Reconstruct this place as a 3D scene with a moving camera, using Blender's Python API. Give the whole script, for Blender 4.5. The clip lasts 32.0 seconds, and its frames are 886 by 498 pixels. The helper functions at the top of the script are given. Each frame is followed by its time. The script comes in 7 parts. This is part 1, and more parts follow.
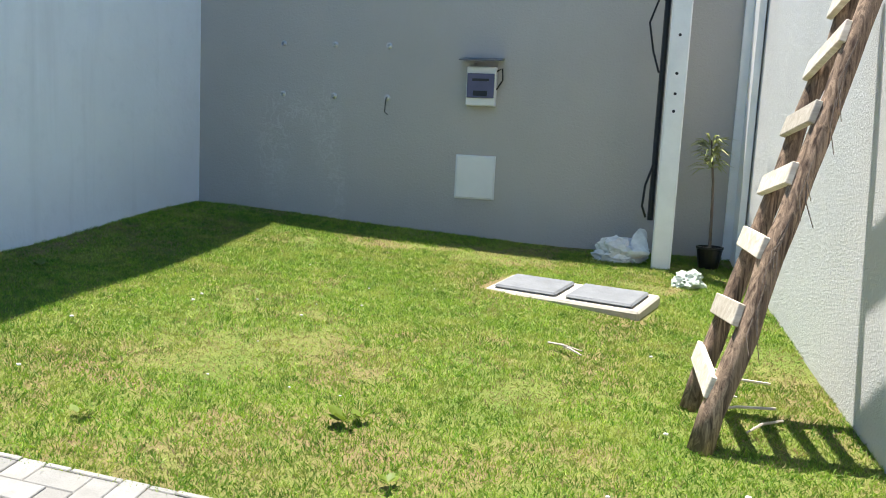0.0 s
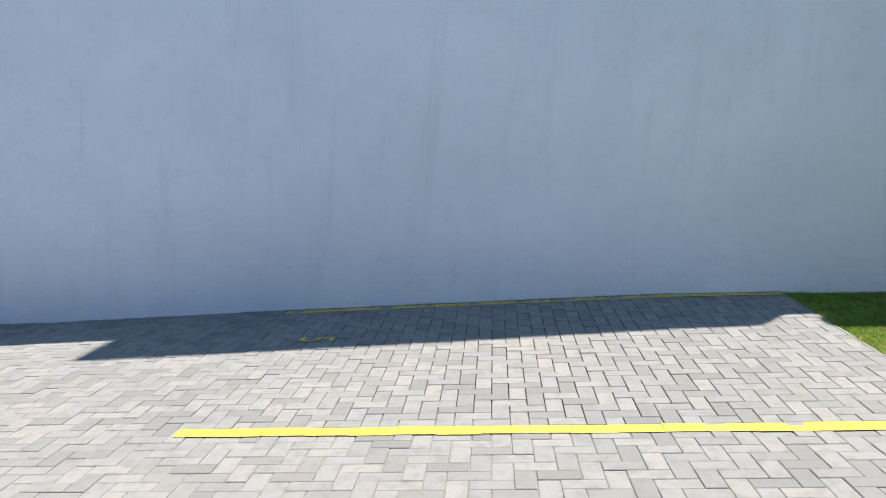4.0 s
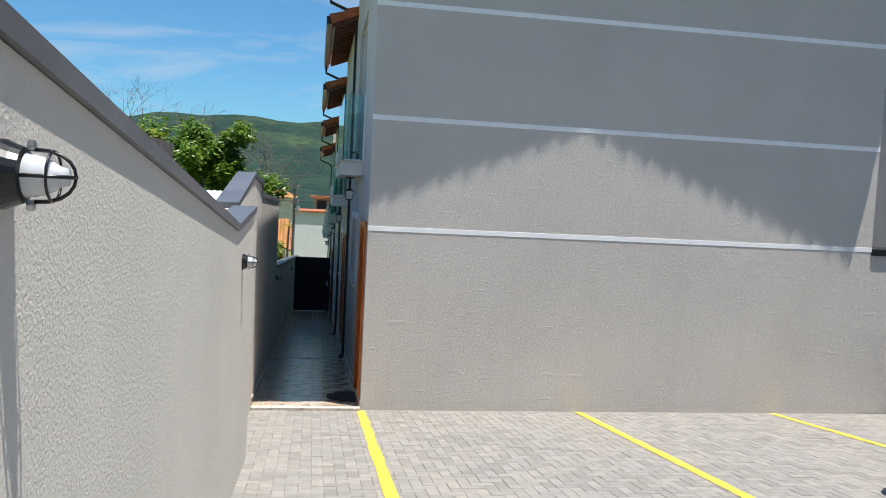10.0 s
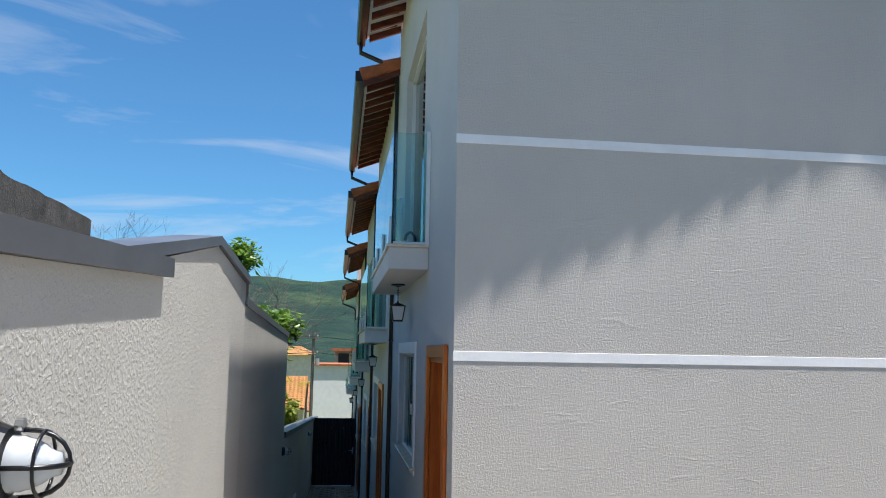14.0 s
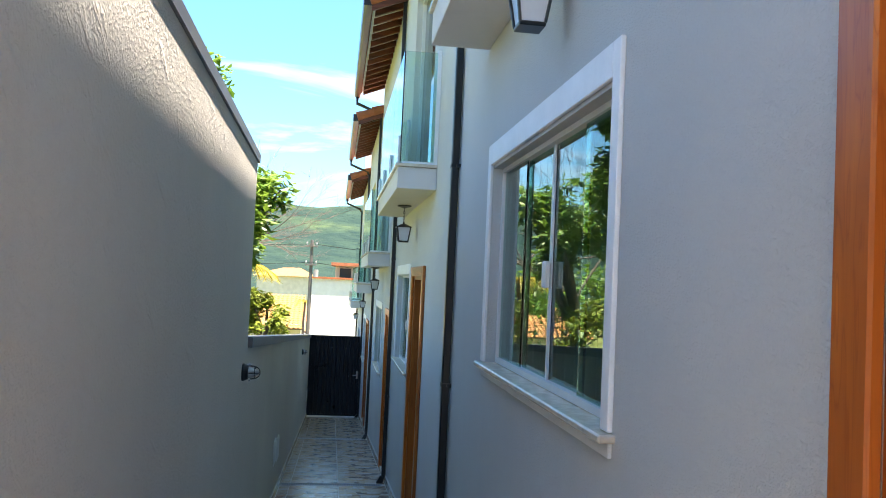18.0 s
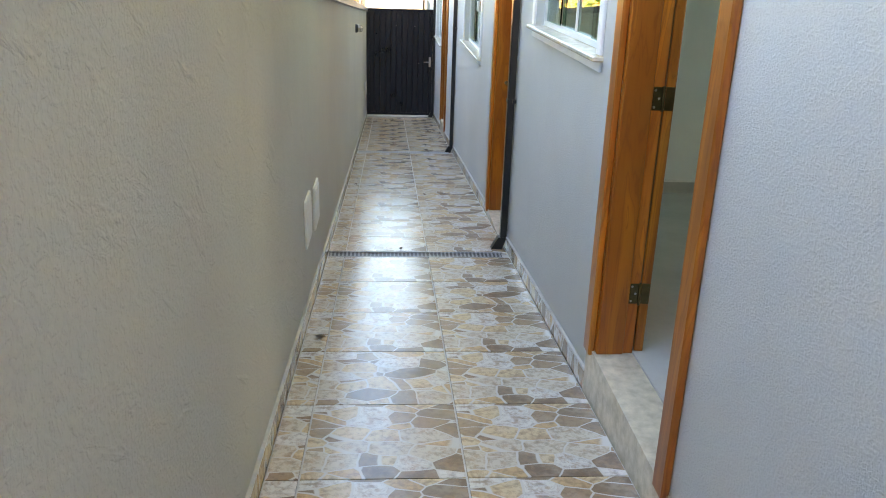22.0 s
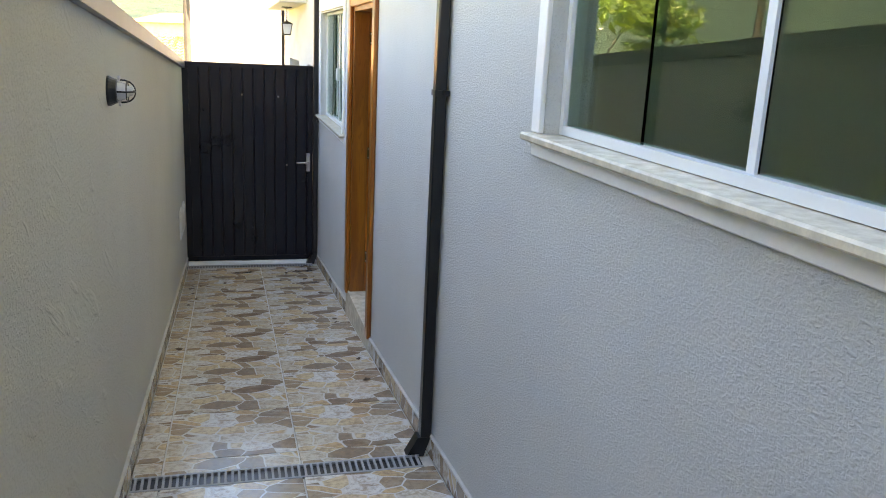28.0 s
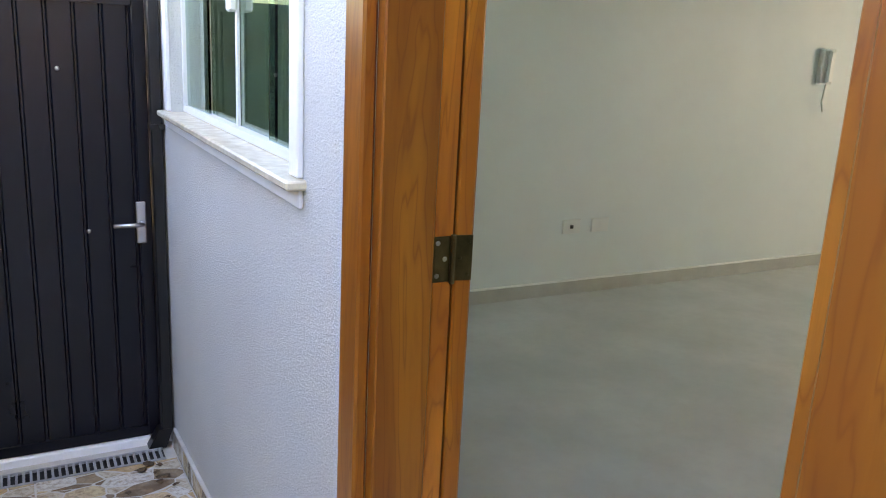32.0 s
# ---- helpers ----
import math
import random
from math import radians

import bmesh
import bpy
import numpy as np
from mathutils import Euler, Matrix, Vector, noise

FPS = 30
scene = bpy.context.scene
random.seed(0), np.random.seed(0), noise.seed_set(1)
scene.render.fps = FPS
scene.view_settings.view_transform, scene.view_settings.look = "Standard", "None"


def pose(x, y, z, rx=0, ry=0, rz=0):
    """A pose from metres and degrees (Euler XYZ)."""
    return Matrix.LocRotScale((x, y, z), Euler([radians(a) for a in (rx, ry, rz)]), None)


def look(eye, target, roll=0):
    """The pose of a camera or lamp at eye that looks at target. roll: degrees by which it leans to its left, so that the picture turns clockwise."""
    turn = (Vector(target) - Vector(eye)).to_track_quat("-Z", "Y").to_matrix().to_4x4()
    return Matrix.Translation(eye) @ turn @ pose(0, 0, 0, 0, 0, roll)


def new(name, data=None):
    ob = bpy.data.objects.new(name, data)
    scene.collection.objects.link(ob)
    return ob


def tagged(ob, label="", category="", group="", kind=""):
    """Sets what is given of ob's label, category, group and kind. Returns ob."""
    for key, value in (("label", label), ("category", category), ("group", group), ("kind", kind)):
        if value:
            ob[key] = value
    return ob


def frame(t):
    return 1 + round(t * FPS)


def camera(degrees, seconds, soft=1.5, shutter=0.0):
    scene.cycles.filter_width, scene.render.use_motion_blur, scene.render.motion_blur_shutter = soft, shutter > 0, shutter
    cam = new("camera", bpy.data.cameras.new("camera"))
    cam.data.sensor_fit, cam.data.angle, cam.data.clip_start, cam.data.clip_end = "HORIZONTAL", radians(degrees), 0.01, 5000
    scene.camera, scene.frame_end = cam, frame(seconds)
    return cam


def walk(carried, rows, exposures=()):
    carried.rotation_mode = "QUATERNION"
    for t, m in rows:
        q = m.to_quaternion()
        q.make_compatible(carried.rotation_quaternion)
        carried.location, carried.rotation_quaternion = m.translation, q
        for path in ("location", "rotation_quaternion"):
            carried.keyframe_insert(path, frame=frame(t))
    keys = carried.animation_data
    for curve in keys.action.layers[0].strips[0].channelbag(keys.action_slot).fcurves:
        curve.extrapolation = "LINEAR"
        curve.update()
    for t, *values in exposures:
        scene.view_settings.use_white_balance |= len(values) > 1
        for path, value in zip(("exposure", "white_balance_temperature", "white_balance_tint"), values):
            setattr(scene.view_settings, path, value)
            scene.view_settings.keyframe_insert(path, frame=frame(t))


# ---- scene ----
cam = camera(58.0, 32.0, soft=1.0)
PATH = [
    (0, (4.207, -12.468, 2.679), (4.675, -14.395, 2.417), 2.9),
    (0.5, (4.054, -12.416, 2.653), (4.613, -14.329, 2.48), 4.0),
    (1, (3.746, -12.345, 2.615), (4.538, -14.178, 2.503), 4.8),
    (1.5, (3.447, -12.243, 2.598), (4.454, -13.969, 2.521), 5.1),
    (2, (3.264, -12.119, 2.656), (4.485, -13.699, 2.547), 5.3),
    (2.5, (2.91, -12.096, 2.602), (4.443, -13.369, 2.421), 6.0),
    (3, (2.482, -12.019, 2.562), (4.295, -12.829, 2.326), 6.5),
    (3.5, (2.043, -11.993, 2.604), (3.996, -12.341, 2.35), 5.7),
    (4, (1.546, -12.084, 2.656), (3.528, -11.983, 2.407), 4.4),
    (4.5, (1.141, -12.16, 2.704), (3.033, -11.541, 2.51), 2.5),
    (6.5, (0.238, -12.439, 3.105), (1.187, -10.689, 3.291), -0.1),
    (7, (0.037, -12.188, 3.092), (0.771, -10.341, 3.315), -0.0),
    (7.5, (-0.055, -11.802, 2.963), (0.503, -9.888, 3.129), 0.4),
    (8, (-0.242, -11.402, 2.838), (0.205, -9.455, 2.925), 0.9),
    (8.5, (-0.382, -10.885, 2.714), (0.048, -8.931, 2.711), 1.1),
    (9, (-0.475, -10.349, 2.638), (-0.041, -8.398, 2.57), 2.1),
    (9.5, (-0.551, -9.807, 2.576), (-0.164, -7.847, 2.469), 2.4),
    (10, (-0.604, -9.244, 2.524), (-0.286, -7.273, 2.396), 2.9),
    (10.5, (-0.67, -8.652, 2.463), (-0.386, -6.682, 2.267), 2.4),
    (11, (-0.687, -8.086, 2.412), (-0.439, -6.117, 2.161), 1.9),
    (11.5, (-0.697, -7.525, 2.372), (-0.435, -5.555, 2.155), 1.9),
    (12, (-0.678, -6.923, 2.317), (-0.414, -4.948, 2.147), 2.2),
    (12.5, (-0.671, -6.307, 2.249), (-0.417, -4.329, 2.088), 1.3),
    (13, (-0.657, -5.731, 2.211), (-0.412, -3.748, 2.137), 1.0),
    (13.5, (-0.673, -5.111, 2.187), (-0.405, -3.131, 2.271), 1.1),
    (14, (-0.666, -4.563, 2.15), (-0.41, -2.596, 2.406), 1.0),
    (14.5, (-0.666, -3.973, 2.136), (-0.426, -2.025, 2.519), 0.9),
    (16.5, (-0.724, -1.602, 1.868), (-0.535, 0.331, 2.343), 3.1),
    (17, (-0.702, -0.965, 1.757), (-0.484, 0.993, 2.101), 3.1),
    (17.5, (-0.691, -0.377, 1.669), (-0.456, 1.597, 1.882), 3.0),
    (18, (-0.719, 0.162, 1.569), (-0.457, 2.143, 1.652), 2.6),
    (18.5, (-0.711, 0.747, 1.507), (-0.435, 2.728, 1.477), 2.8),
    (19, (-0.798, 1.207, 1.433), (-0.554, 3.185, 1.271), 2.5),
    (19.5, (-0.81, 1.714, 1.369), (-0.642, 3.687, 1.088), 2.5),
    (20, (-0.834, 2.253, 1.284), (-0.726, 4.207, 0.873), 1.8),
    (20.5, (-0.811, 2.833, 1.206), (-0.755, 4.756, 0.659), 0.9),
    (21, (-0.828, 3.425, 1.142), (-0.755, 5.32, 0.505), 1.4),
    (21.5, (-0.837, 4.035, 1.094), (-0.716, 5.92, 0.436), 1.8),
    (22, (-0.84, 4.652, 1.029), (-0.703, 6.527, 0.347), 1.8),
    (22.5, (-0.863, 5.233, 0.987), (-0.704, 7.11, 0.315), 2.5),
    (23, (-0.863, 5.799, 0.959), (-0.682, 7.692, 0.339), 2.9),
    (23.5, (-0.876, 6.376, 0.903), (-0.629, 8.271, 0.312), 3.5),
    (24, (-0.889, 6.976, 0.857), (-0.601, 8.871, 0.287), 3.7),
    (24.5, (-0.914, 7.564, 0.815), (-0.584, 9.452, 0.245), 4.5),
    (25, (-0.858, 8.191, 0.781), (-0.522, 10.071, 0.189), 3.6),
    (25.5, (-0.841, 8.76, 0.683), (-0.469, 10.627, 0.07), 3.9),
    (26, (-0.82, 9.303, 0.611), (-0.441, 11.172, 0.007), 3.4),
    (26.5, (-0.821, 9.903, 0.549), (-0.414, 11.78, -0.012), 3.2),
    (28.5, (-0.838, 12.362, 0.347), (-0.317, 14.23, -0.14), 2.7),
    (29, (-0.838, 12.932, 0.301), (-0.323, 14.804, -0.177), 2.8),
    (29.5, (-0.878, 13.514, 0.298), (-0.35, 15.395, -0.129), 3.8),
    (30, (-0.882, 14.075, 0.246), (-0.326, 15.957, -0.138), 3.9),
    (30.5, (-0.883, 14.613, 0.214), (-0.259, 16.465, -0.214), 4.0),
    (31, (-0.842, 15.142, 0.124), (-0.136, 16.957, -0.333), 4.1),
    (31.5, (-0.721, 15.661, 0.071), (0.08, 17.438, -0.377), 3.8),
    (32, (-0.533, 16.189, 0.003), (0.388, 17.897, -0.479), 2.9),
]
EXPO = [(0, 1.25, 6500, 9), (1, 1.35, 6500, 10), (2, 1.32, 6500, 11), (3, 0.76, 6500, 10), (4, 0.76, 6400, 10), (4.5, 0.72, 6350, 10), (6.5, 0.7, 6500, 11), (9, 0.6, 6500, 11), (13, 0.58, 6350, 11), (14.5, 0.75, 6300, 12), (16.5, 0.9, 6500, 11), (17, 1.4, 6700, 17), (18, 2.4, 7300, 17), (19, 3.1, 8700, 23), (20, 3.7, 10600, 30), (22, 4.15, 12700, 32), (23, 4.2, 12700, 33), (24, 3.85, 12600, 33), (26, 4.3, 12600, 35), (29, 3.7, 12800, 35), (31, 3.85, 12600, 36), (32, 4.6, 12600, 42)]
walk(cam, [(t, look(eye, target, roll)) for t, eye, target, roll in PATH], EXPO)

# ---- world, sun ----
SUN_DIR = Vector((0.18, -0.16, 1.0)).normalized()
world = bpy.data.worlds.new("world")
scene.world = world
world.use_nodes = True
wn, wl = world.node_tree.nodes, world.node_tree.links
wn.clear()
w_out = wn.new("ShaderNodeOutputWorld")
w_bg = wn.new("ShaderNodeBackground")
w_bg.inputs["Strength"].default_value = 0.083
w_sky = wn.new("ShaderNodeTexSky")
w_sky.sky_type = "NISHITA"
w_sky.sun_disc = False
w_sky.sun_elevation = math.asin(SUN_DIR.z)
w_sky.sun_rotation = math.atan2(SUN_DIR.x, SUN_DIR.y)
w_sky.air_density, w_sky.dust_density, w_sky.ozone_density = 1.0, 0.4, 3.0
# thin wind-drawn clouds, thicker towards the horizon
w_tc = wn.new("ShaderNodeTexCoord")
w_map = wn.new("ShaderNodeMapping")
w_map.inputs["Scale"].default_value = (1.6, 2.2, 9.0)
w_map.inputs["Rotation"].default_value = (0.12, 0.25, 0.5)
w_n1 = wn.new("ShaderNodeTexNoise")
w_n1.inputs["Scale"].default_value = 1.5
w_n1.inputs["Detail"].default_value = 9.0
w_n1.inputs["Roughness"].default_value = 0.58
w_n1.inputs["Distortion"].default_value = 0.7
w_rmp = wn.new("ShaderNodeMapRange")
w_rmp.inputs["From Min"].default_value, w_rmp.inputs["From Max"].default_value = 0.49, 0.70
w_rmp.inputs["To Max"].default_value = 0.9
w_mix = wn.new("ShaderNodeMixRGB")
w_mix.inputs["Color2"].default_value = (5.0, 5.5, 6.2, 1)
w_tint = wn.new("ShaderNodeMixRGB")
w_tint.blend_type = "MULTIPLY"
w_tint.inputs["Fac"].default_value = 1.0
w_tint.inputs["Color2"].default_value = (0.51, 0.91, 1.10, 1)
wl.new(w_tc.outputs["Generated"], w_map.inputs["Vector"])
wl.new(w_map.outputs["Vector"], w_n1.inputs["Vector"])
wl.new(w_n1.outputs["Fac"], w_rmp.inputs["Value"])
w_sep = wn.new("ShaderNodeSeparateXYZ")
w_low = wn.new("ShaderNodeMapRange")
w_low.inputs["From Min"].default_value, w_low.inputs["From Max"].default_value = 0.12, 0.42
w_low.inputs["To Min"].default_value, w_low.inputs["To Max"].default_value = 1.0, 0.3
w_mul = wn.new("ShaderNodeMath")
w_mul.operation = "MULTIPLY"
wl.new(w_tc.outputs["Generated"], w_sep.inputs["Vector"])
wl.new(w_sep.outputs["Z"], w_low.inputs["Value"])
wl.new(w_rmp.outputs["Result"], w_mul.inputs[0])
wl.new(w_low.outputs["Result"], w_mul.inputs[1])
wl.new(w_mul.outputs[0], w_mix.inputs["Fac"])
wl.new(w_sky.outputs["Color"], w_tint.inputs["Color1"])
wl.new(w_tint.outputs["Color"], w_mix.inputs["Color1"])
wl.new(w_mix.outputs["Color"], w_bg.inputs["Color"])
wl.new(w_bg.outputs["Background"], w_out.inputs["Surface"])

sun = new("sun", bpy.data.lights.new("sun", "SUN"))
sun.data.energy, sun.data.angle, sun.data.color = 5.0, radians(0.53), (1.0, 0.96, 0.9)
sun.matrix_world = look(SUN_DIR * 40, (0, 0, 0))

# ---- materials ----
def nodes_of(name):
    m = bpy.data.materials.new(name)
    m.use_nodes = True
    nt = m.node_tree
    return m, nt, nt.nodes["Principled BSDF"]


def obj_coord(nt, scale=(1, 1, 1)):
    """Real-world coordinates that differ from piece to piece only by its place."""
    g = nt.nodes.new("ShaderNodeNewGeometry")
    mp = nt.nodes.new("ShaderNodeMapping")
    mp.inputs["Scale"].default_value = scale
    nt.links.new(g.outputs["Position"], mp.inputs["Vector"])
    return mp.outputs["Vector"]


def noise_tex(nt, vec, scale, detail=4.0, rough=0.55, distortion=0.0):
    n = nt.nodes.new("ShaderNodeTexNoise")
    n.inputs["Scale"].default_value, n.inputs["Detail"].default_value = scale, detail
    n.inputs["Roughness"].default_value, n.inputs["Distortion"].default_value = rough, distortion
    nt.links.new(vec, n.inputs["Vector"])
    return n.outputs["Fac"]


def ramp(nt, fac, stops, constant=False):
    r = nt.nodes.new("ShaderNodeValToRGB")
    if constant:
        r.color_ramp.interpolation = "CONSTANT"
    while len(r.color_ramp.elements) < len(stops):
        r.color_ramp.elements.new(0.5)
    for e, (p, c) in zip(r.color_ramp.elements, stops):
        e.position, e.color = p, (*c, 1)
    nt.links.new(fac, r.inputs["Fac"])
    return r.outputs["Color"]


def blend(nt, a, b, fac, mode="MIX"):
    n = nt.nodes.new("ShaderNodeMixRGB")
    n.blend_type = mode
    for sock, v in (("Fac", fac), ("Color1", a), ("Color2", b)):
        if isinstance(v, (int, float)):
            n.inputs[sock].default_value = v
        elif isinstance(v, tuple):
            n.inputs[sock].default_value = (*v, 1)
        else:
            nt.links.new(v, n.inputs[sock])
    return n.outputs["Color"]


def bump(nt, bsdf, height, strength, distance):
    b = nt.nodes.new("ShaderNodeBump")
    b.inputs["Strength"].default_value, b.inputs["Distance"].default_value = strength, distance
    nt.links.new(height, b.inputs["Height"])
    nt.links.new(b.outputs["Normal"], bsdf.inputs["Normal"])


def plain(name, col, rough=0.6, metal=0.0, var=0.12, scale=6.0, bump_s=0.0, bump_scale=60.0, spec=0.5):
    """Paint, stone, metal: a base colour with two scales of variation and fine relief."""
    m, nt, b = nodes_of(name)
    v = obj_coord(nt)
    big = noise_tex(nt, v, scale, 5)
    fine = noise_tex(nt, v, scale * 9, 3)
    lo = tuple(c * (1 - var) for c in col)
    hi = tuple(min(1, c * (1 + var)) for c in col)
    c1 = ramp(nt, big, [(0.3, lo), (0.7, hi)])
    c2 = blend(nt, c1, tuple(c * 0.8 for c in col), ramp(nt, fine, [(0.45, (0, 0, 0)), (0.8, (var * 2,) * 3)]))
    nt.links.new(c2, b.inputs["Base Color"])
    rr = nt.nodes.new("ShaderNodeMapRange")
    rr.inputs["To Min"].default_value, rr.inputs["To Max"].default_value = max(0, rough - 0.02), min(1, rough + 0.02)
    nt.links.new(big, rr.inputs["Value"])
    nt.links.new(rr.outputs["Result"], b.inputs["Roughness"])
    b.inputs["Metallic"].default_value = metal
    b.inputs["Specular IOR Level"].default_value = spec
    if bump_s:
        bump(nt, b, noise_tex(nt, v, bump_scale, 4), bump_s, 0.01)
    return m


def render_coat(name, col, grain, depth, dirt=0.25, trowel=0.0, tilt=0.0, flat=1.0):
    """Sprayed wall render: blotchy paint, rain streaks, clumped grains, trowel marks."""
    m, nt, b = nodes_of(name)
    v = obj_coord(nt)
    big = noise_tex(nt, v, 0.7, 5, 0.6)
    mid = noise_tex(nt, obj_coord(nt, (3.0, 3.0, 0.25)), 1.6, 5, 0.6)
    spot = noise_tex(nt, v, 5.5, 6, 0.7)
    c1 = ramp(nt, big, [(0.3, tuple(c * 0.93 for c in col)), (0.7, tuple(c * 1.05 for c in col))])
    c2 = blend(nt, c1, tuple(c * 0.62 for c in col), ramp(nt, mid, [(0.55, (0, 0, 0)), (0.85, (dirt,) * 3)]))
    c2 = blend(nt, c2, tuple(c * 0.8 for c in col), ramp(nt, spot, [(0.54, (0, 0, 0)), (0.8, (dirt,) * 3)]))
    nt.links.new(c2, b.inputs["Base Color"])
    b.inputs["Roughness"].default_value = 0.85
    b.inputs["Specular IOR Level"].default_value = 0.25
    gv_ = obj_coord(nt, (1, 1, flat))
    n1 = noise_tex(nt, gv_, grain, 3, 0.5, 0.3)
    grains = ramp(nt, noise_tex(nt, gv_, grain * 0.62, 3, 0.6, 0.6), [(0.47, (0, 0, 0)), (0.62, (1, 1, 1))])

    def madd(a, k, c):
        n = nt.nodes.new("ShaderNodeMath")
        n.operation = "MULTIPLY_ADD"
        nt.links.new(a, n.inputs[0])
        n.inputs[1].default_value = k
        nt.links.new(c, n.inputs[2])
        return n.outputs[0]

    h = madd(grains, 0.55, n1)
    h = madd(noise_tex(nt, v, 1.3, 3), 1.0, h)
    if trowel:  # ridges left by the trowel, and single lumps
        tv = nt.nodes.new("ShaderNodeMapping")
        tv.inputs["Rotation"].default_value = (tilt, 0, 0)
        nt.links.new(obj_coord(nt), tv.inputs["Vector"])
        st = nt.nodes.new("ShaderNodeMapping")
        st.inputs["Scale"].default_value = (3.4, 3.4, 11.0)
        nt.links.new(tv.outputs["Vector"], st.inputs["Vector"])
        ridge = ramp(nt, noise_tex(nt, st.outputs["Vector"], 1.1, 4, 0.6, 0.5), [(0.6, (0, 0, 0)), (0.72, (1, 1, 1)), (0.78, (0.4,) * 3)])
        h = madd(ridge, trowel, h)
        lump = ramp(nt, noise_tex(nt, obj_coord(nt, (1, 1, 1.8)), 8.0, 2, 0.5), [(0.66, (0, 0, 0)), (0.78, (1, 1, 1))])
        h = madd(lump, trowel * 0.5, h)
    bump(nt, b, h, 1.0, depth)
    return m


def wood(name, dark, light, axis=2, gloss=0.3, scale=1.0, calm=0.0):
    """Varnished wood, its grain drawn along one axis; calm evens out the streaks."""
    m, nt, b = nodes_of(name)
    st = [14.0 - 6.5 * calm] * 3
    st[axis] = 0.9 - 0.2 * calm
    oi = nt.nodes.new("ShaderNodeObjectInfo")
    g = nt.nodes.new("ShaderNodeNewGeometry")
    off = nt.nodes.new("ShaderNodeVectorMath")
    off.operation = "MULTIPLY_ADD"
    off.inputs[1].default_value = (7.0, 5.0, 9.0)
    nt.links.new(oi.outputs["Random"], off.inputs[0])
    nt.links.new(g.outputs["Position"], off.inputs[2])
    mp = nt.nodes.new("ShaderNodeMapping")
    mp.inputs["Scale"].default_value = tuple(s * scale for s in st)
    nt.links.new(off.outputs["Vector"], mp.inputs["Vector"])
    v = mp.outputs["Vector"]
    n1 = noise_tex(nt, v, 1.3, 3, 0.5, 1.4)
    n2 = noise_tex(nt, v, 9.0, 4, 0.6, 0.4)
    wv = nt.nodes.new("ShaderNodeMath")  # growth rings: narrow dark lines along the contours of the wide figure
    wv.operation = "MULTIPLY"
    wv.inputs[1].default_value = 9.0
    nt.links.new(n1, wv.inputs[0])
    fr = nt.nodes.new("ShaderNodeMath")
    fr.operation = "PINGPONG"
    fr.inputs[1].default_value = 0.5
    nt.links.new(wv.outputs[0], fr.inputs[0])
    mid = tuple((a + c) / 2 for a, c in zip(dark, light))
    lo = tuple(a + (c - a) * 0.6 * calm for a, c in zip(dark, mid))
    c1 = ramp(nt, n1, [(0.3, lo), (0.5, mid), (0.68, light)])
    c2 = blend(nt, c1, dark, ramp(nt, fr.outputs[0], [(0.0, (0.55,) * 3), (0.12, (0.12,) * 3), (0.3, (0, 0, 0))]))
    c2 = blend(nt, c2, dark, ramp(nt, n2, [(0.52, (0, 0, 0)), (0.75, (0.5 - 0.25 * calm,) * 3)]))
    hue = nt.nodes.new("ShaderNodeHueSaturation")
    mr = nt.nodes.new("ShaderNodeMapRange")
    mr.inputs["To Min"].default_value, mr.inputs["To Max"].default_value = 0.72, 1.35
    nt.links.new(oi.outputs["Random"], mr.inputs["Value"])
    nt.links.new(mr.outputs["Result"], hue.inputs["Value"])
    nt.links.new(c2, hue.inputs["Color"])
    nt.links.new(hue.outputs["Color"], b.inputs["Base Color"])
    b.inputs["Roughness"].default_value = gloss
    bump(nt, b, n2, 0.12, 0.002)
    return m


def glass(name, tint, rough=0.0, mixed=0.0):
    m, nt, b = nodes_of(name)
    b.inputs["Base Color"].default_value = (*tint, 1)
    b.inputs["Roughness"].default_value = rough
    b.inputs["Transmission Weight"].default_value = 1.0 - mixed
    b.inputs["IOR"].default_value = 1.5
    return m


M_GABLE = render_coat("warm grey wall render", (0.53, 0.50, 0.455), 120, 0.0021, 0.14, 1.0)
M_WWALL = render_coat("beige rough wall render", (0.60, 0.57, 0.51), 110, 0.0015, 0.10)
M_CWALL = render_coat("smooth beige wall render", (0.545, 0.52, 0.466), 105, 0.0024, 0.16, 1.8, 0.6)
M_FRONT = render_coat("light grey wall render", (0.58, 0.585, 0.56), 140, 0.0027, 0.06, 0.0, 0.0, 1.35)
M_EWALL = render_coat("pale blue-white painted render", (0.83, 0.855, 0.90), 20, 0.0015, 0.36)
M_SWALL = render_coat("mid grey wall render", (0.45, 0.428, 0.40), 60, 0.0016, 0.08)


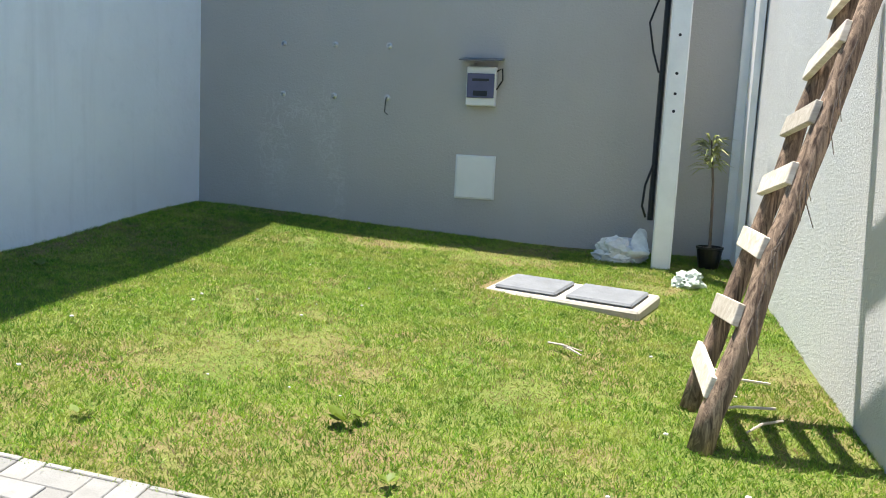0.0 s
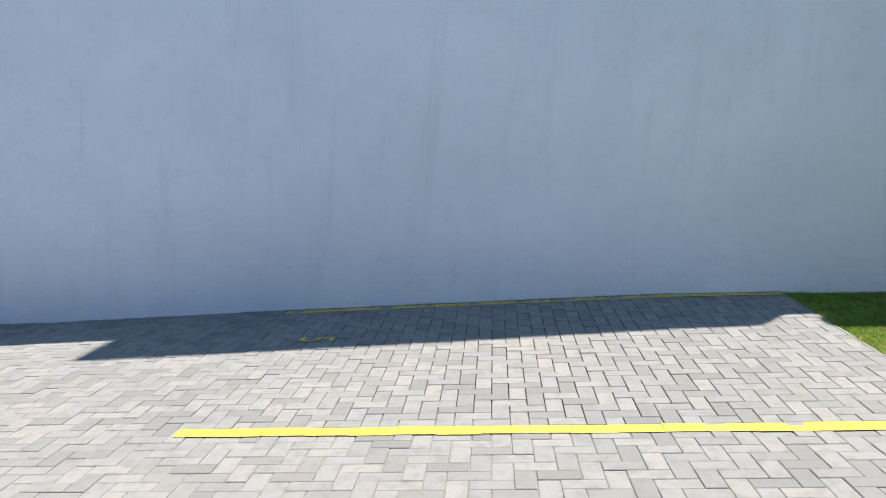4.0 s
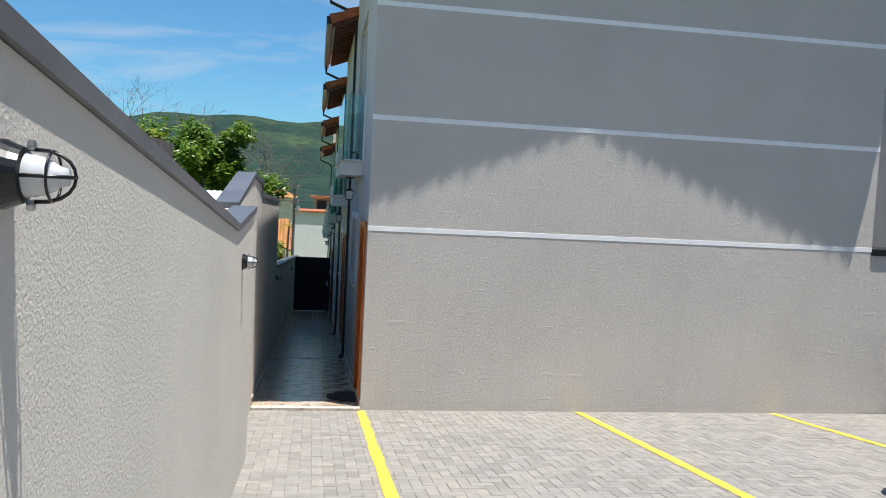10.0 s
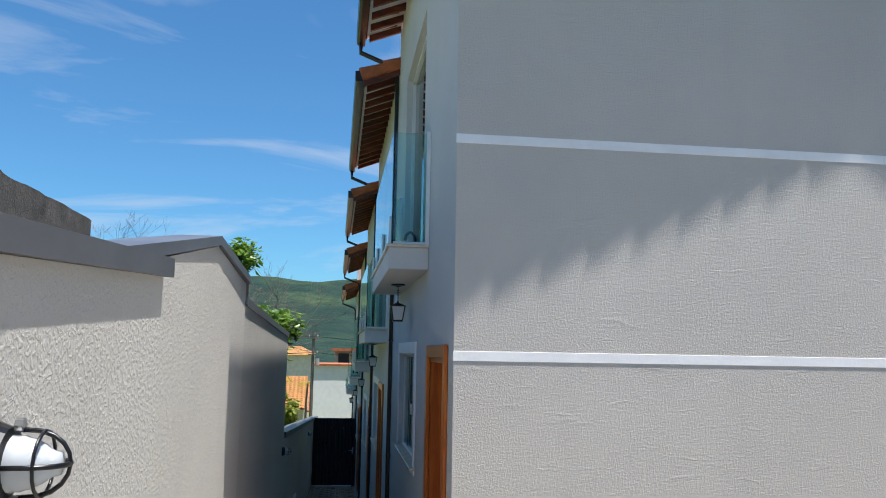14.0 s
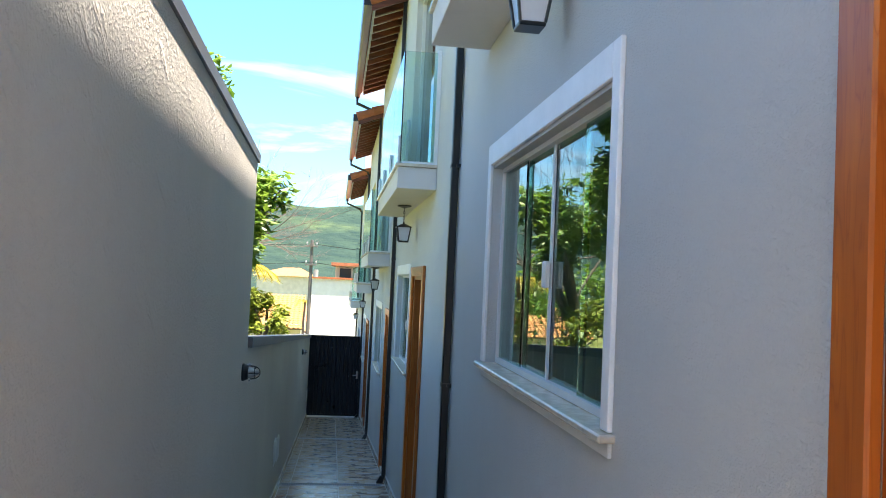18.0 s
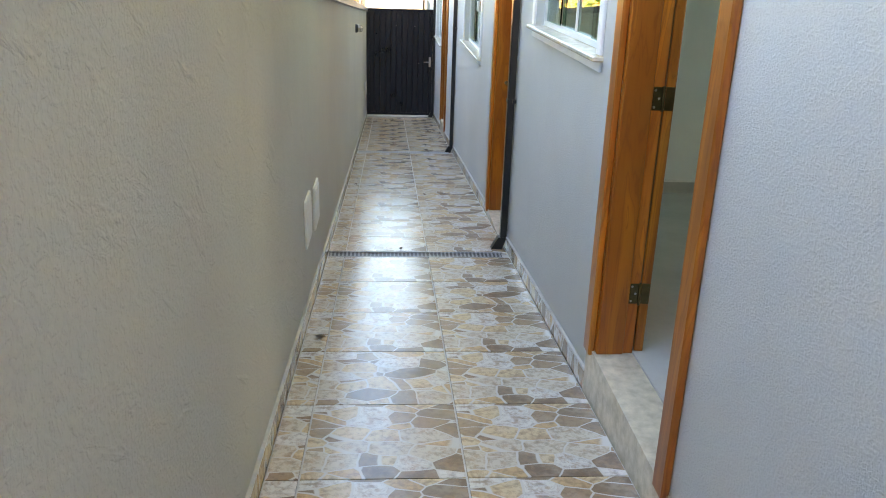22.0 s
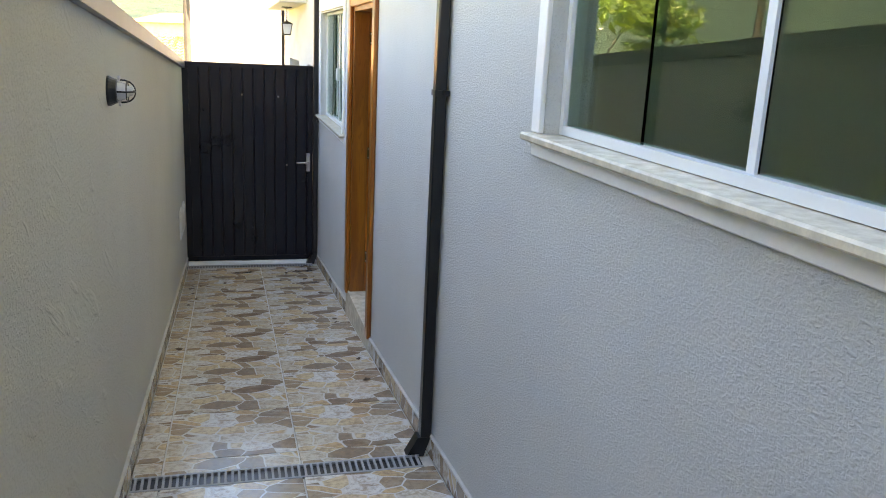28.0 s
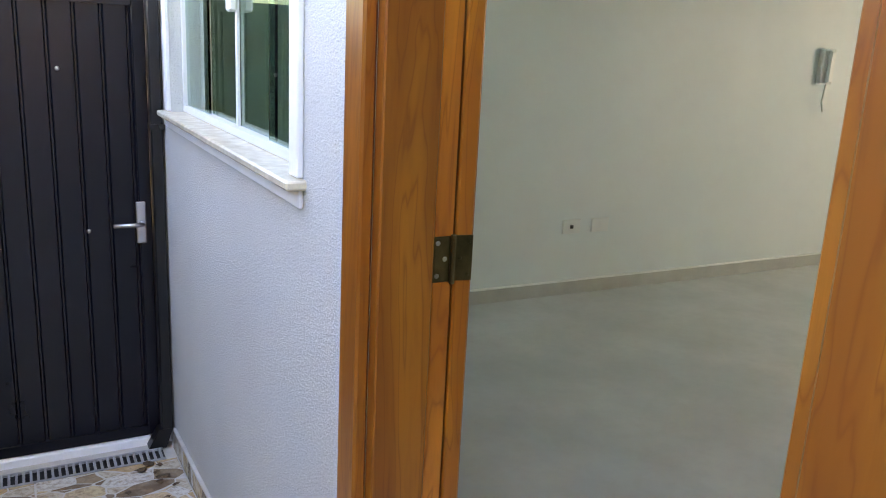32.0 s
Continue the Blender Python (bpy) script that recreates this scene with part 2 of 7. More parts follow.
def salt_stains(m, spots):
    """Wispy white efflorescence round a few places on the wall."""
    nt = m.node_tree
    b = nt.nodes["Principled BSDF"]
    src = b.inputs["Base Color"].links[0].from_socket
    v = obj_coord(nt)
    wisp = ramp(nt, noise_tex(nt, v, 7, 6, 0.7, 1.2), [(0.47, (0, 0, 0)), (0.5, (1, 1, 1)), (0.53, (0.0,) * 3), (0.7, (0.15,) * 3)])
    col = src
    for x, z, rx, rz in spots:
        mp = nt.nodes.new("ShaderNodeMapping")
        mp.vector_type = "TEXTURE"
        mp.inputs["Location"].default_value = (x, SY_WALL, z)
        mp.inputs["Scale"].default_value = (rx, 1.0, rz)
        gm = nt.nodes.new("ShaderNodeNewGeometry")
        nt.links.new(gm.outputs["Position"], mp.inputs["Vector"])
        g = nt.nodes.new("ShaderNodeTexGradient")
        g.gradient_type = "SPHERICAL"
        nt.links.new(mp.outputs["Vector"], g.inputs["Vector"])
        mask = ramp(nt, g.outputs["Fac"], [(0.0, (0, 0, 0)), (0.5, (0.5,) * 3)])
        col = blend(nt, col, (0.62, 0.61, 0.59), blend(nt, mask, wisp, 1.0, "MULTIPLY"))
    nt.links.new(col, b.inputs["Base Color"])


SY_WALL = -18.87
salt_stains(M_SWALL, [(7.3, 2.6, 0.22, 0.55), (6.83, 2.75, 0.16, 0.5), (6.72, 2.2, 0.12, 0.4), (7.1, 2.9, 0.2, 0.15)])
M_LADWALL = render_coat("white sprayed wall render", (0.70, 0.69, 0.68), 110, 0.0022, 0.06)
M_WHITE = plain("white paint", (0.84, 0.84, 0.83), 0.5, var=0.05, bump_s=0.1)
M_COPING = plain("dark grey coping paint", (0.12, 0.12, 0.13), 0.35, var=0.25, scale=3)
M_BLACK = plain("black enamel", (0.006, 0.006, 0.007), 0.3, var=0.3)
M_GATE = plain("blue-black corrugated steel", (0.005, 0.0065, 0.011), 0.28, metal=0.0, var=0.3, scale=2, spec=0.3)
M_SILL = plain("beige granite", (0.66, 0.57, 0.44), 0.25, var=0.2, scale=22)
M_WOOD = wood("varnished amber wood", (0.28, 0.051, 0.008), (0.62, 0.18, 0.023), calm=1.0)
M_WOODY = wood("varnished amber wood, level grain", (0.28, 0.051, 0.008), (0.62, 0.18, 0.023), axis=1, calm=1.0)
M_RED = wood("red-stained roof timber", (0.065, 0.015, 0.009), (0.18, 0.042, 0.022), axis=0, gloss=0.45)
M_TILE_R = plain("terracotta roof tile", (0.42, 0.13, 0.055), 0.7, var=0.3, scale=5)
M_FARTILE = plain("sun-bleached orange roof tile", (0.40, 0.19, 0.055), 0.8, var=0.3, scale=3)
M_OLDTILE = plain("weathered clay roof tile", (0.36, 0.17, 0.08), 0.85, var=0.4, scale=2)
M_GLASS = glass("green-tinted glass", (0.34, 0.68, 0.57))
M_BALGLASS = glass("pale green balustrade glass", (0.66, 0.90, 0.86))
M_SLAB = render_coat("off-white slab render", (0.66, 0.64, 0.61), 140, 0.001, 0.15)
M_DARKGLASS = plain("dark green window glass", (0.01, 0.03, 0.025), 0.03, var=0.05)
M_ALU = plain("white aluminium", (0.75, 0.77, 0.76), 0.35, var=0.04)
M_STEEL = plain("brushed steel", (0.55, 0.55, 0.55), 0.3, metal=1.0, var=0.1)
M_BRASS = plain("dull antique brass", (0.15, 0.11, 0.055), 0.35, metal=1.0, var=0.25, scale=30)
M_YELLOW = plain("yellow road paint", (0.66, 0.49, 0.06), 0.6, var=0.26, scale=14, bump_s=0.2)
M_INWALL = plain("white interior paint", (0.70, 0.75, 0.75), 0.6, var=0.03, scale=2)
M_INFLOOR = plain("grey porcelain floor", (0.52, 0.53, 0.52), 0.25, var=0.12, scale=2)
M_INBASE = plain("grey porcelain skirting", (0.47, 0.46, 0.43), 0.3, var=0.1)
M_CURTAIN = plain("grey-green vertical blind", (0.40, 0.42, 0.40), 0.8, var=0.1)
M_SOFFIT = plain("white-painted soffit lining", (0.72, 0.72, 0.73), 0.6, var=0.08)
M_GUTTER = plain("dark zinc gutter", (0.045, 0.04, 0.04), 0.3, metal=0.6, var=0.3, scale=3)
M_PLASTIC = plain("white plastic", (0.75, 0.75, 0.73), 0.35, var=0.03)
M_CONC = plain("weathered concrete", (0.34, 0.31, 0.27), 0.9, var=0.25, scale=4, bump_s=0.4, bump_scale=80)
M_BLACKWALL = plain("mould-blackened old wall", (0.06, 0.056, 0.05), 0.95, var=0.85, scale=7, bump_s=0.6)
M_TILE_EDGE = plain("stone-printed tile skirting", (0.50, 0.43, 0.365), 0.35, var=0.4, scale=11)


def mat_paver():
    m, nt, b = nodes_of("concrete paver")
    oi = nt.nodes.new("ShaderNodeObjectInfo")
    g = nt.nodes.new("ShaderNodeNewGeometry")
    s = nt.nodes.new("ShaderNodeMath")
    s.operation = "ADD"
    nt.links.new(g.outputs["Random Per Island"], s.inputs[0])
    nt.links.new(oi.outputs["Random"], s.inputs[1])
    fr = nt.nodes.new("ShaderNodeMath")
    fr.operation = "FRACT"
    nt.links.new(s.outputs[0], fr.inputs[0])
    base = ramp(nt, fr.outputs[0], [(0.0, (0.215, 0.206, 0.19)), (0.3, (0.255, 0.246, 0.23)), (0.65, (0.285, 0.275, 0.258)), (0.88, (0.31, 0.288, 0.258)), (1.0, (0.23, 0.221, 0.206))])
    v = obj_coord(nt)
    big = noise_tex(nt, v, 0.55, 5, 0.65)
    fine = noise_tex(nt, v, 130, 3, 0.6)
    mid = noise_tex(nt, v, 14, 4, 0.6)
    c = blend(nt, base, (0.38, 0.33, 0.26), ramp(nt, big, [(0.52, (0, 0, 0)), (0.75, (0.35,) * 3)]))
    c = blend(nt, c, (0.20, 0.19, 0.172), ramp(nt, mid, [(0.46, (0, 0, 0)), (0.68, (0.6,) * 3)]))
    c = blend(nt, c, (0.3, 0.29, 0.27), ramp(nt, fine, [(0.5, (0, 0, 0)), (0.8, (0.4,) * 3)]))
    nt.links.new(c, b.inputs["Base Color"])
    b.inputs["Roughness"].default_value = 0.9
    b.inputs["Specular IOR Level"].default_value = 0.25
    bump(nt, b, fine, 0.5, 0.004)
    return m


def mat_stone_tile():
    """Glazed floor tile printed with crazy-paving stones."""
    m, nt, b = nodes_of("stone-printed floor tile")
    oi = nt.nodes.new("ShaderNodeObjectInfo")
    tc = nt.nodes.new("ShaderNodeTexCoord")
    pick = nt.nodes.new("ShaderNodeMath")
    pick.operation = "MULTIPLY"
    pick.inputs[1].default_value = 2.0
    nt.links.new(oi.outputs["Random"], pick.inputs[0])
    fl = nt.nodes.new("ShaderNodeMath")
    fl.operation = "FLOOR"
    nt.links.new(pick.outputs[0], fl.inputs[0])
    comb = nt.nodes.new("ShaderNodeCombineXYZ")
    nt.links.new(fl.outputs[0], comb.inputs["Z"])
    off = nt.nodes.new("ShaderNodeVectorMath")
    off.operation = "MULTIPLY_ADD"
    off.inputs[1].default_value = (0, 0, 3.7)
    nt.links.new(comb.outputs[0], off.inputs[0])
    nt.links.new(tc.outputs["Object"], off.inputs[2])
    warp = nt.nodes.new("ShaderNodeTexNoise")
    warp.inputs["Scale"].default_value = 6.0
    nt.links.new(off.outputs["Vector"], warp.inputs["Vector"])
    wv = nt.nodes.new("ShaderNodeVectorMath")
    wv.operation = "MULTIPLY_ADD"
    wv.inputs[1].default_value = (0.06, 0.036, 0.0)
    nt.links.new(warp.outputs["Color"], wv.inputs[0])
    nt.links.new(off.outputs["Vector"], wv.inputs[2])
    mp = nt.nodes.new("ShaderNodeMapping")
    mp.inputs["Scale"].default_value = (7.2, 10.6, 4.0)
    nt.links.new(wv.outputs["Vector"], mp.inputs["Vector"])
    v = mp.outputs["Vector"]
    cell = nt.nodes.new("ShaderNodeTexVoronoi")
    cell.inputs["Scale"].default_value = 1.0
    nt.links.new(v, cell.inputs["Vector"])
    edge = nt.nodes.new("ShaderNodeTexVoronoi")
    edge.feature = "DISTANCE_TO_EDGE"
    edge.inputs["Scale"].default_value = 1.0
    nt.links.new(v, edge.inputs["Vector"])
    sep = nt.nodes.new("ShaderNodeSeparateColor")
    nt.links.new(cell.outputs["Color"], sep.inputs["Color"])
    stone = ramp(nt, sep.outputs["Red"], [(0.0, (0.23, 0.14, 0.09)), (0.15, (0.66, 0.48, 0.30)), (0.30, (0.60, 0.51, 0.40)), (0.44, (0.38, 0.25, 0.16)), (0.58, (0.62, 0.39, 0.21)), (0.70, (0.67, 0.635, 0.58)), (0.87, (0.28, 0.19, 0.13))], True)
    n1 = noise_tex(nt, off.outputs["Vector"], 9, 5, 0.65)
    n2 = noise_tex(nt, off.outputs["Vector"], 40, 4, 0.6)
    c = blend(nt, stone, (0.70, 0.60, 0.48), ramp(nt, n1, [(0.5, (0, 0, 0)), (0.68, (0.25,) * 3)]))
    n3 = noise_tex(nt, off.outputs["Vector"], 20, 6, 0.7, 0.8)
    c = blend(nt, c, (0.40, 0.235, 0.14), ramp(nt, n3, [(0.48, (0, 0, 0)), (0.62, (0.62,) * 3)]))
    c = blend(nt, c, (0.19, 0.13, 0.095), ramp(nt, n2, [(0.47, (0, 0, 0)), (0.68, (0.55,) * 3)]))
    c = blend(nt, (0.60, 0.56, 0.50), c, ramp(nt, edge.outputs["Distance"], [(0.016, (0, 0, 0)), (0.034, (1, 1, 1))]))
    nt.links.new(c, b.inputs["Base Color"])
    rough = ramp(nt, n1, [(0.3, (0.14,) * 3), (0.7, (0.26,) * 3)])
    nt.links.new(rough, b.inputs["Roughness"])
    b.inputs["Specular IOR Level"].default_value = 0.55
    bump(nt, b, blend(nt, n1, edge.outputs["Distance"], 0.5), 0.12, 0.004)
    return m


def mat_grass_ground():
    m, nt, b = nodes_of("turf soil")
    v = obj_coord(nt)
    n1 = noise_tex(nt, v, 1.3, 6, 0.65, 0.4)
    n2 = noise_tex(nt, v, 60, 4, 0.7)
    c = ramp(nt, n1, [(0.36, (0.14, 0.19, 0.04)), (0.5, (0.19, 0.21, 0.055)), (0.62, (0.24, 0.18, 0.085)), (0.75, (0.29, 0.21, 0.12))])
    c = blend(nt, c, (0.05, 0.06, 0.015), ramp(nt, n2, [(0.45, (0, 0, 0)), (0.75, (0.7,) * 3)]))
    nt.links.new(c, b.inputs["Base Color"])
    b.inputs["Roughness"].default_value = 1.0
    b.inputs["Specular IOR Level"].default_value = 0.1
    bump(nt, b, n2, 0.8, 0.02)
    return m


def mat_leaf(name, a, c_, rough=0.5, sere=None):
    m, nt, b = nodes_of(name)
    g = nt.nodes.new("ShaderNodeNewGeometry")
    v = obj_coord(nt)
    n = noise_tex(nt, v, 0.9, 3)
    c = ramp(nt, g.outputs["Random Per Island"], [(0.0, a), (1.0, c_)])
    c = blend(nt, c, tuple(x * 0.5 for x in a), ramp(nt, n, [(0.4, (0, 0, 0)), (0.75, (0.6,) * 3)]))
    if sere:  # yellowing patches a hand wide
        c = blend(nt, c, tuple(x * 0.5 for x in a), ramp(nt, noise_tex(nt, v, 16, 4, 0.6), [(0.48, (0, 0, 0)), (0.66, (0.8,) * 3)]))
        c = blend(nt, c, sere, ramp(nt, noise_tex(nt, v, 4.5, 6, 0.7), [(0.48, (0, 0, 0)), (0.66, (0.6,) * 3)]))
    nt.links.new(c, b.inputs["Base Color"])
    b.inputs["Roughness"].default_value = rough
    tr = nt.nodes.new("ShaderNodeBsdfTranslucent")
    mx = nt.nodes.new("ShaderNodeMixShader")
    mx.inputs["Fac"].default_value = 0.35
    nt.links.new(c, tr.inputs["Color"])
    nt.links.new(b.outputs["BSDF"], mx.inputs[1])
    nt.links.new(tr.outputs["BSDF"], mx.inputs[2])
    nt.links.new(mx.outputs["Shader"], nt.nodes["Material Output"].inputs["Surface"])
    return m


M_PAVER = mat_paver()
M_FTILE = mat_stone_tile()
M_GROUND = mat_grass_ground()
M_GRASS = mat_leaf("grass blades", (0.10, 0.26, 0.022), (0.46, 0.60, 0.07), 0.6, (0.52, 0.50, 0.13))
M_DRYGRASS = mat_leaf("dry grass blades", (0.36, 0.29, 0.13), (0.50, 0.38, 0.21), 0.8)
M_LEAF = mat_leaf("broad green leaves", (0.065, 0.16, 0.015), (0.25, 0.38, 0.05), 0.4)
M_LEAF2 = mat_leaf("yellow-green leaves", (0.12, 0.20, 0.02), (0.33, 0.36, 0.05), 0.45)
M_BARK = plain("grey-brown bark", (0.16, 0.12, 0.09), 0.9, var=0.35, scale=12, bump_s=0.6)
M_SAND = plain("paver bedding sand", (0.25, 0.232, 0.20), 1.0, var=0.3, scale=20)
M_GROUT = plain("pale tile grout", (0.52, 0.49, 0.44), 0.9, var=0.15, scale=10)
M_POLE = wood("rough bark-stripped pole", (0.045, 0.026, 0.018), (0.36, 0.25, 0.17), gloss=0.95, scale=2.6)
M_PLANK = wood("pale rough-sawn board", (0.44, 0.37, 0.29), (0.68, 0.61, 0.52), axis=0, gloss=0.85)

# ---- mesh helpers ----
KG, KC = 0.11, 0.0925


def ground_z(y):
    return -KG * y


def yard_z(x, y):
    """The car park also rises a little towards the boundary wall at its upper end."""
    return -KG * y + 0.045 * max(0.0, x - 5.2) * max(0.0, min(1.0, (-8.5 - y) / 5.0))


def floor_z(y):
    return 0.03 - KC * y


def box(bm, x0, x1, y0, y1, z0, z1, bev=0.0):
    v = [bm.verts.new((x, y, z)) for z in (z0, z1) for y in (y0, y1) for x in (x0, x1)]
    fs = [bm.faces.new([v[i] for i in q]) for q in ((0, 2, 3, 1), (4, 5, 7, 6), (0, 1, 5, 4), (2, 6, 7, 3), (0, 4, 6, 2), (1, 3, 7, 5))]
    if bev:
        bmesh.ops.bevel(bm, geom=list({e for f in fs for e in f.edges}), offset=bev, segments=1, affect="EDGES", profile=0.5)
    return v


def prism(bm, poly, depth):
    """A polygon of 3D points pushed along a vector."""
    a = [bm.verts.new(p) for p in poly]
    c = [bm.verts.new(Vector(p) + Vector(depth)) for p in poly]
    n = len(a)
    bm.faces.new(a[::-1])
    bm.faces.new(c)
    for i in range(n):
        bm.faces.new((a[i], a[(i + 1) % n], c[(i + 1) % n], c[i]))
    bmesh.ops.recalc_face_normals(bm, faces=bm.faces[:])


def tube(bm, pts, radii, seg=8, cap=True):
    """A round bar through points."""
    pts = [Vector(p) for p in pts]
    if isinstance(radii, (int, float)):
        radii = [radii] * len(pts)
    rings = []
    for i, p in enumerate(pts):
        d = (pts[min(i + 1, len(pts) - 1)] - pts[max(i - 1, 0)]).normalized()
        u = d.orthogonal().normalized() if i == 0 else (rings_u - d * rings_u.dot(d)).normalized()
        rings_u = u
        w = d.cross(u)
        rings.append([bm.verts.new(p + (u * math.cos(2 * math.pi * k / seg) + w * math.sin(2 * math.pi * k / seg)) * radii[i]) for k in range(seg)])
    for a, c in zip(rings, rings[1:]):
        for k in range(seg):
            bm.faces.new((a[k], a[(k + 1) % seg], c[(k + 1) % seg], c[k]))
    if cap:
        bm.faces.new(rings[0][::-1])
        bm.faces.new(rings[-1])


def lathe(bm, origin, axis, profile, seg=16):
    """A turned shape: (along, radius) pairs about an axis."""
    o, d = Vector(origin), Vector(axis).normalized()
    u = d.orthogonal().normalized()
    w = d.cross(u)
    rings = []
    for h, r in profile:
        if r <= 1e-5:
            rings.append([bm.verts.new(o + d * h)])
        else:
            rings.append([bm.verts.new(o + d * h + (u * math.cos(2 * math.pi * k / seg) + w * math.sin(2 * math.pi * k / seg)) * r) for k in range(seg)])
    for a, c in zip(rings, rings[1:]):
        for k in range(seg):
            q = [a[k % len(a)], a[(k + 1) % len(a)], c[(k + 1) % len(c)], c[k % len(c)]]
            q = list(dict.fromkeys(q))
            if len(q) > 2:
                bm.faces.new(q)


def mesh_of(name, bm, material, smooth=False):
    me = bpy.data.meshes.new(name)
    bm.to_mesh(me)
    bm.free()
    for mt in material if isinstance(material, (list, tuple)) else [material]:
        me.materials.append(mt)
    if smooth:
        me.polygons.foreach_set("use_smooth", [True] * len(me.polygons))
        me.update()
    return me


def adopt(ob, parent):
    ob.parent = parent
    ob.matrix_parent_inverse = parent.matrix_basis.inverted()
    top = parent
    if top.parent is not None:
        ob.matrix_parent_inverse = (top.parent.matrix_basis @ top.matrix_parent_inverse @ top.matrix_basis).inverted()
    return ob


def part(name, bm, material, parent, label="", smooth=False):
    ob = new(name, mesh_of(name, bm, material, smooth))
    adopt(ob, parent)
    return tagged(ob, label)


def struct(name, bm, material, label, category="wall", smooth=False, kind="structure"):
    return tagged(new(name, mesh_of(name, bm, material, smooth)), label, category, kind=kind)


def thing(name, at, label, category, group="", kind=""):
    ob = new(name)
    ob.empty_display_size = 0.1
    ob.matrix_basis = Matrix.Translation(at)
    return tagged(ob, label, category, group, kind)


def B(*args, **kw):
    bm = bmesh.new()
    box(bm, *args, **kw)
    return bm


def wall_xy(bm, a, c, thick, base, top):
    """A wall along (x, y) a to c whose left-hand face stands on that line; base and top: (z at a, z at c)."""
    (x0, y0), (x1, y1) = a, c
    d = Vector((x1 - x0, y1 - y0, 0)).normalized()
    n = Vector((d.y, -d.x, 0)) * thick
    prism(bm, [(x0, y0, base[0]), (x1, y1, base[1]), (x1, y1, top[1]), (x0, y0, top[0])], n)


# ---- large structure ----
EX, SY, WX, CWX = 7.85, -18.87, -1.10, -1.26
GY = -14.5  # where the paving meets the lawn

# ground far and near: one sheet falling to the north, then level far away
bm = bmesh.new()
def land(x, y):
    if y < 19.6:
        z = (ground_z(y) if y < 0 else floor_z(y)) - (0.12 if y > -14 else 0.6)
    else:
        z = floor_z(19.6) - 0.12 - (min(y, 60) - 19.6) * 0.05
    return z
xs = [-900, -200, -60, -20, -8, -1.4, 0.0, 7.9, 20, 60, 200, 900]
ys = [-300, -60, -20, -14.8, -8, 0.0, 10, 19.6, 30, 60, 200, 900]
grid = [[bm.verts.new((x, y, land(x, y) if y > -60 else 3.0)) for x in xs] for y in ys]
for j in range(len(ys) - 1):
    for i in range(len(xs) - 1):
        bm.faces.new((grid[j][i], grid[j][i + 1], grid[j + 1][i + 1], grid[j + 1][i]))
struct("ground", bm, M_GROUND, "bare earth and grass ground falling away to the north", "ground")

bm = bmesh.new()
gx_, gy_ = [CWX - 0.1, 5.2, EX + 0.5], [GY, -13.5, -8.5, 0.0]
for dz in (-0.0055, -0.1):
    rows_ = [[bm.verts.new((x, y, yard_z(x, y) + dz)) for x in gx_] for y in gy_]
    for j in range(3):
        for i in range(2):
            bm.faces.new((rows_[j][i], rows_[j][i + 1], rows_[j + 1][i + 1], rows_[j + 1][i]))
pavement = struct("pavement", bm, M_SAND, "sand bed of the interlocking grey concrete paver car park", "pavement")

# lawn soil
def soil_z(x, y):
    edge = max(0, min(1, (GY - y) / 0.6))
    return ground_z(GY) + 0.08 * (GY - y) + 0.045 * (max(0.0, x - 5.2) if y > GY - 0.4 else x - 5.2 if x > 5.2 else (x - 5.2) * edge * 0.5) - 0.015 + edge * 0.04 * noise.noise((x * 0.6, y * 0.6, 3))


bm = bmesh.new()
nx, ny = 91, 84
lv = [[None] * (nx + 1) for _ in range(ny + 1)]
for j in range(ny + 1):
    for i in range(nx + 1):
        x, y = CWX + (EX + 0.35 - CWX) * i / nx, SY - 0.1 + (GY - 0.015 - SY + 0.1) * j / ny
        lv[j][i] = bm.verts.new((x, y, soil_z(x, y)))
for j in range(ny):
    for i in range(nx):
        bm.faces.new((lv[j][i], lv[j][i + 1], lv[j + 1][i + 1], lv[j + 1][i]))
lawn = struct("lawn_soil", bm, M_GROUND, "patchy soil under the lawn beside the car park", "lawn", smooth=True)


# east boundary wall, in steps
# its line leans slightly outwards towards the south
def ewx(y):
    return 7.85 if y > -3.88 else 7.85 + 0.25 * min(1, (-3.88 - y) / 6.6) - 0.009 * max(0, -10.5 - y)
bm = bmesh.new()
bc = bmesh.new()
for y0, y1, zt in ((SY - 0.3, -15.4, 7.6), (-15.4, -10.48, 5.69), (-10.48, -3.88, 5.69), (-3.88, 26.0, 5.34)):
    xa, xb = ewx(y0), ewx(y1)
    prism(bm, [(xa, y0, -3.0), (xb, y1, -3.0), (xb + 0.2, y1, -3.0), (xa + 0.2, y0, -3.0)], (0, 0, zt + 3.0))
    if y1 > -13:
        prism(bc, [(xa - 0.02, y0, zt + 0.001), (xb - 0.02, y1, zt + 0.001), (xb + 0.22, y1, zt + 0.001), (xa + 0.22, y0, zt + 0.001)], (0, 0, 0.03))
wall_east = struct("wall_east", bm, M_EWALL, "tall pale blue-white boundary wall with rain streaks")
struct("wall_east_coping", bc, M_CONC, "thin cement coping along the tall boundary wall", "coping")

bm = bmesh.new()
box(bm, 4.05, EX + 0.32, SY - 0.2, SY, 0.5, 5.6)
box(bm, 2.2, 4.05, SY - 0.2, SY, 0.5, 4.27)
struct("wall_south", bm, M_SWALL, "mid grey rendered end wall with faint white salt stains")

struct("wall_south_coping", B(3.4, 4.04, SY - 0.22, SY + 0.03, 4.272, 4.33, bev=0.004), M_COPING, "dark coping on the lower part of the grey wall", "coping")

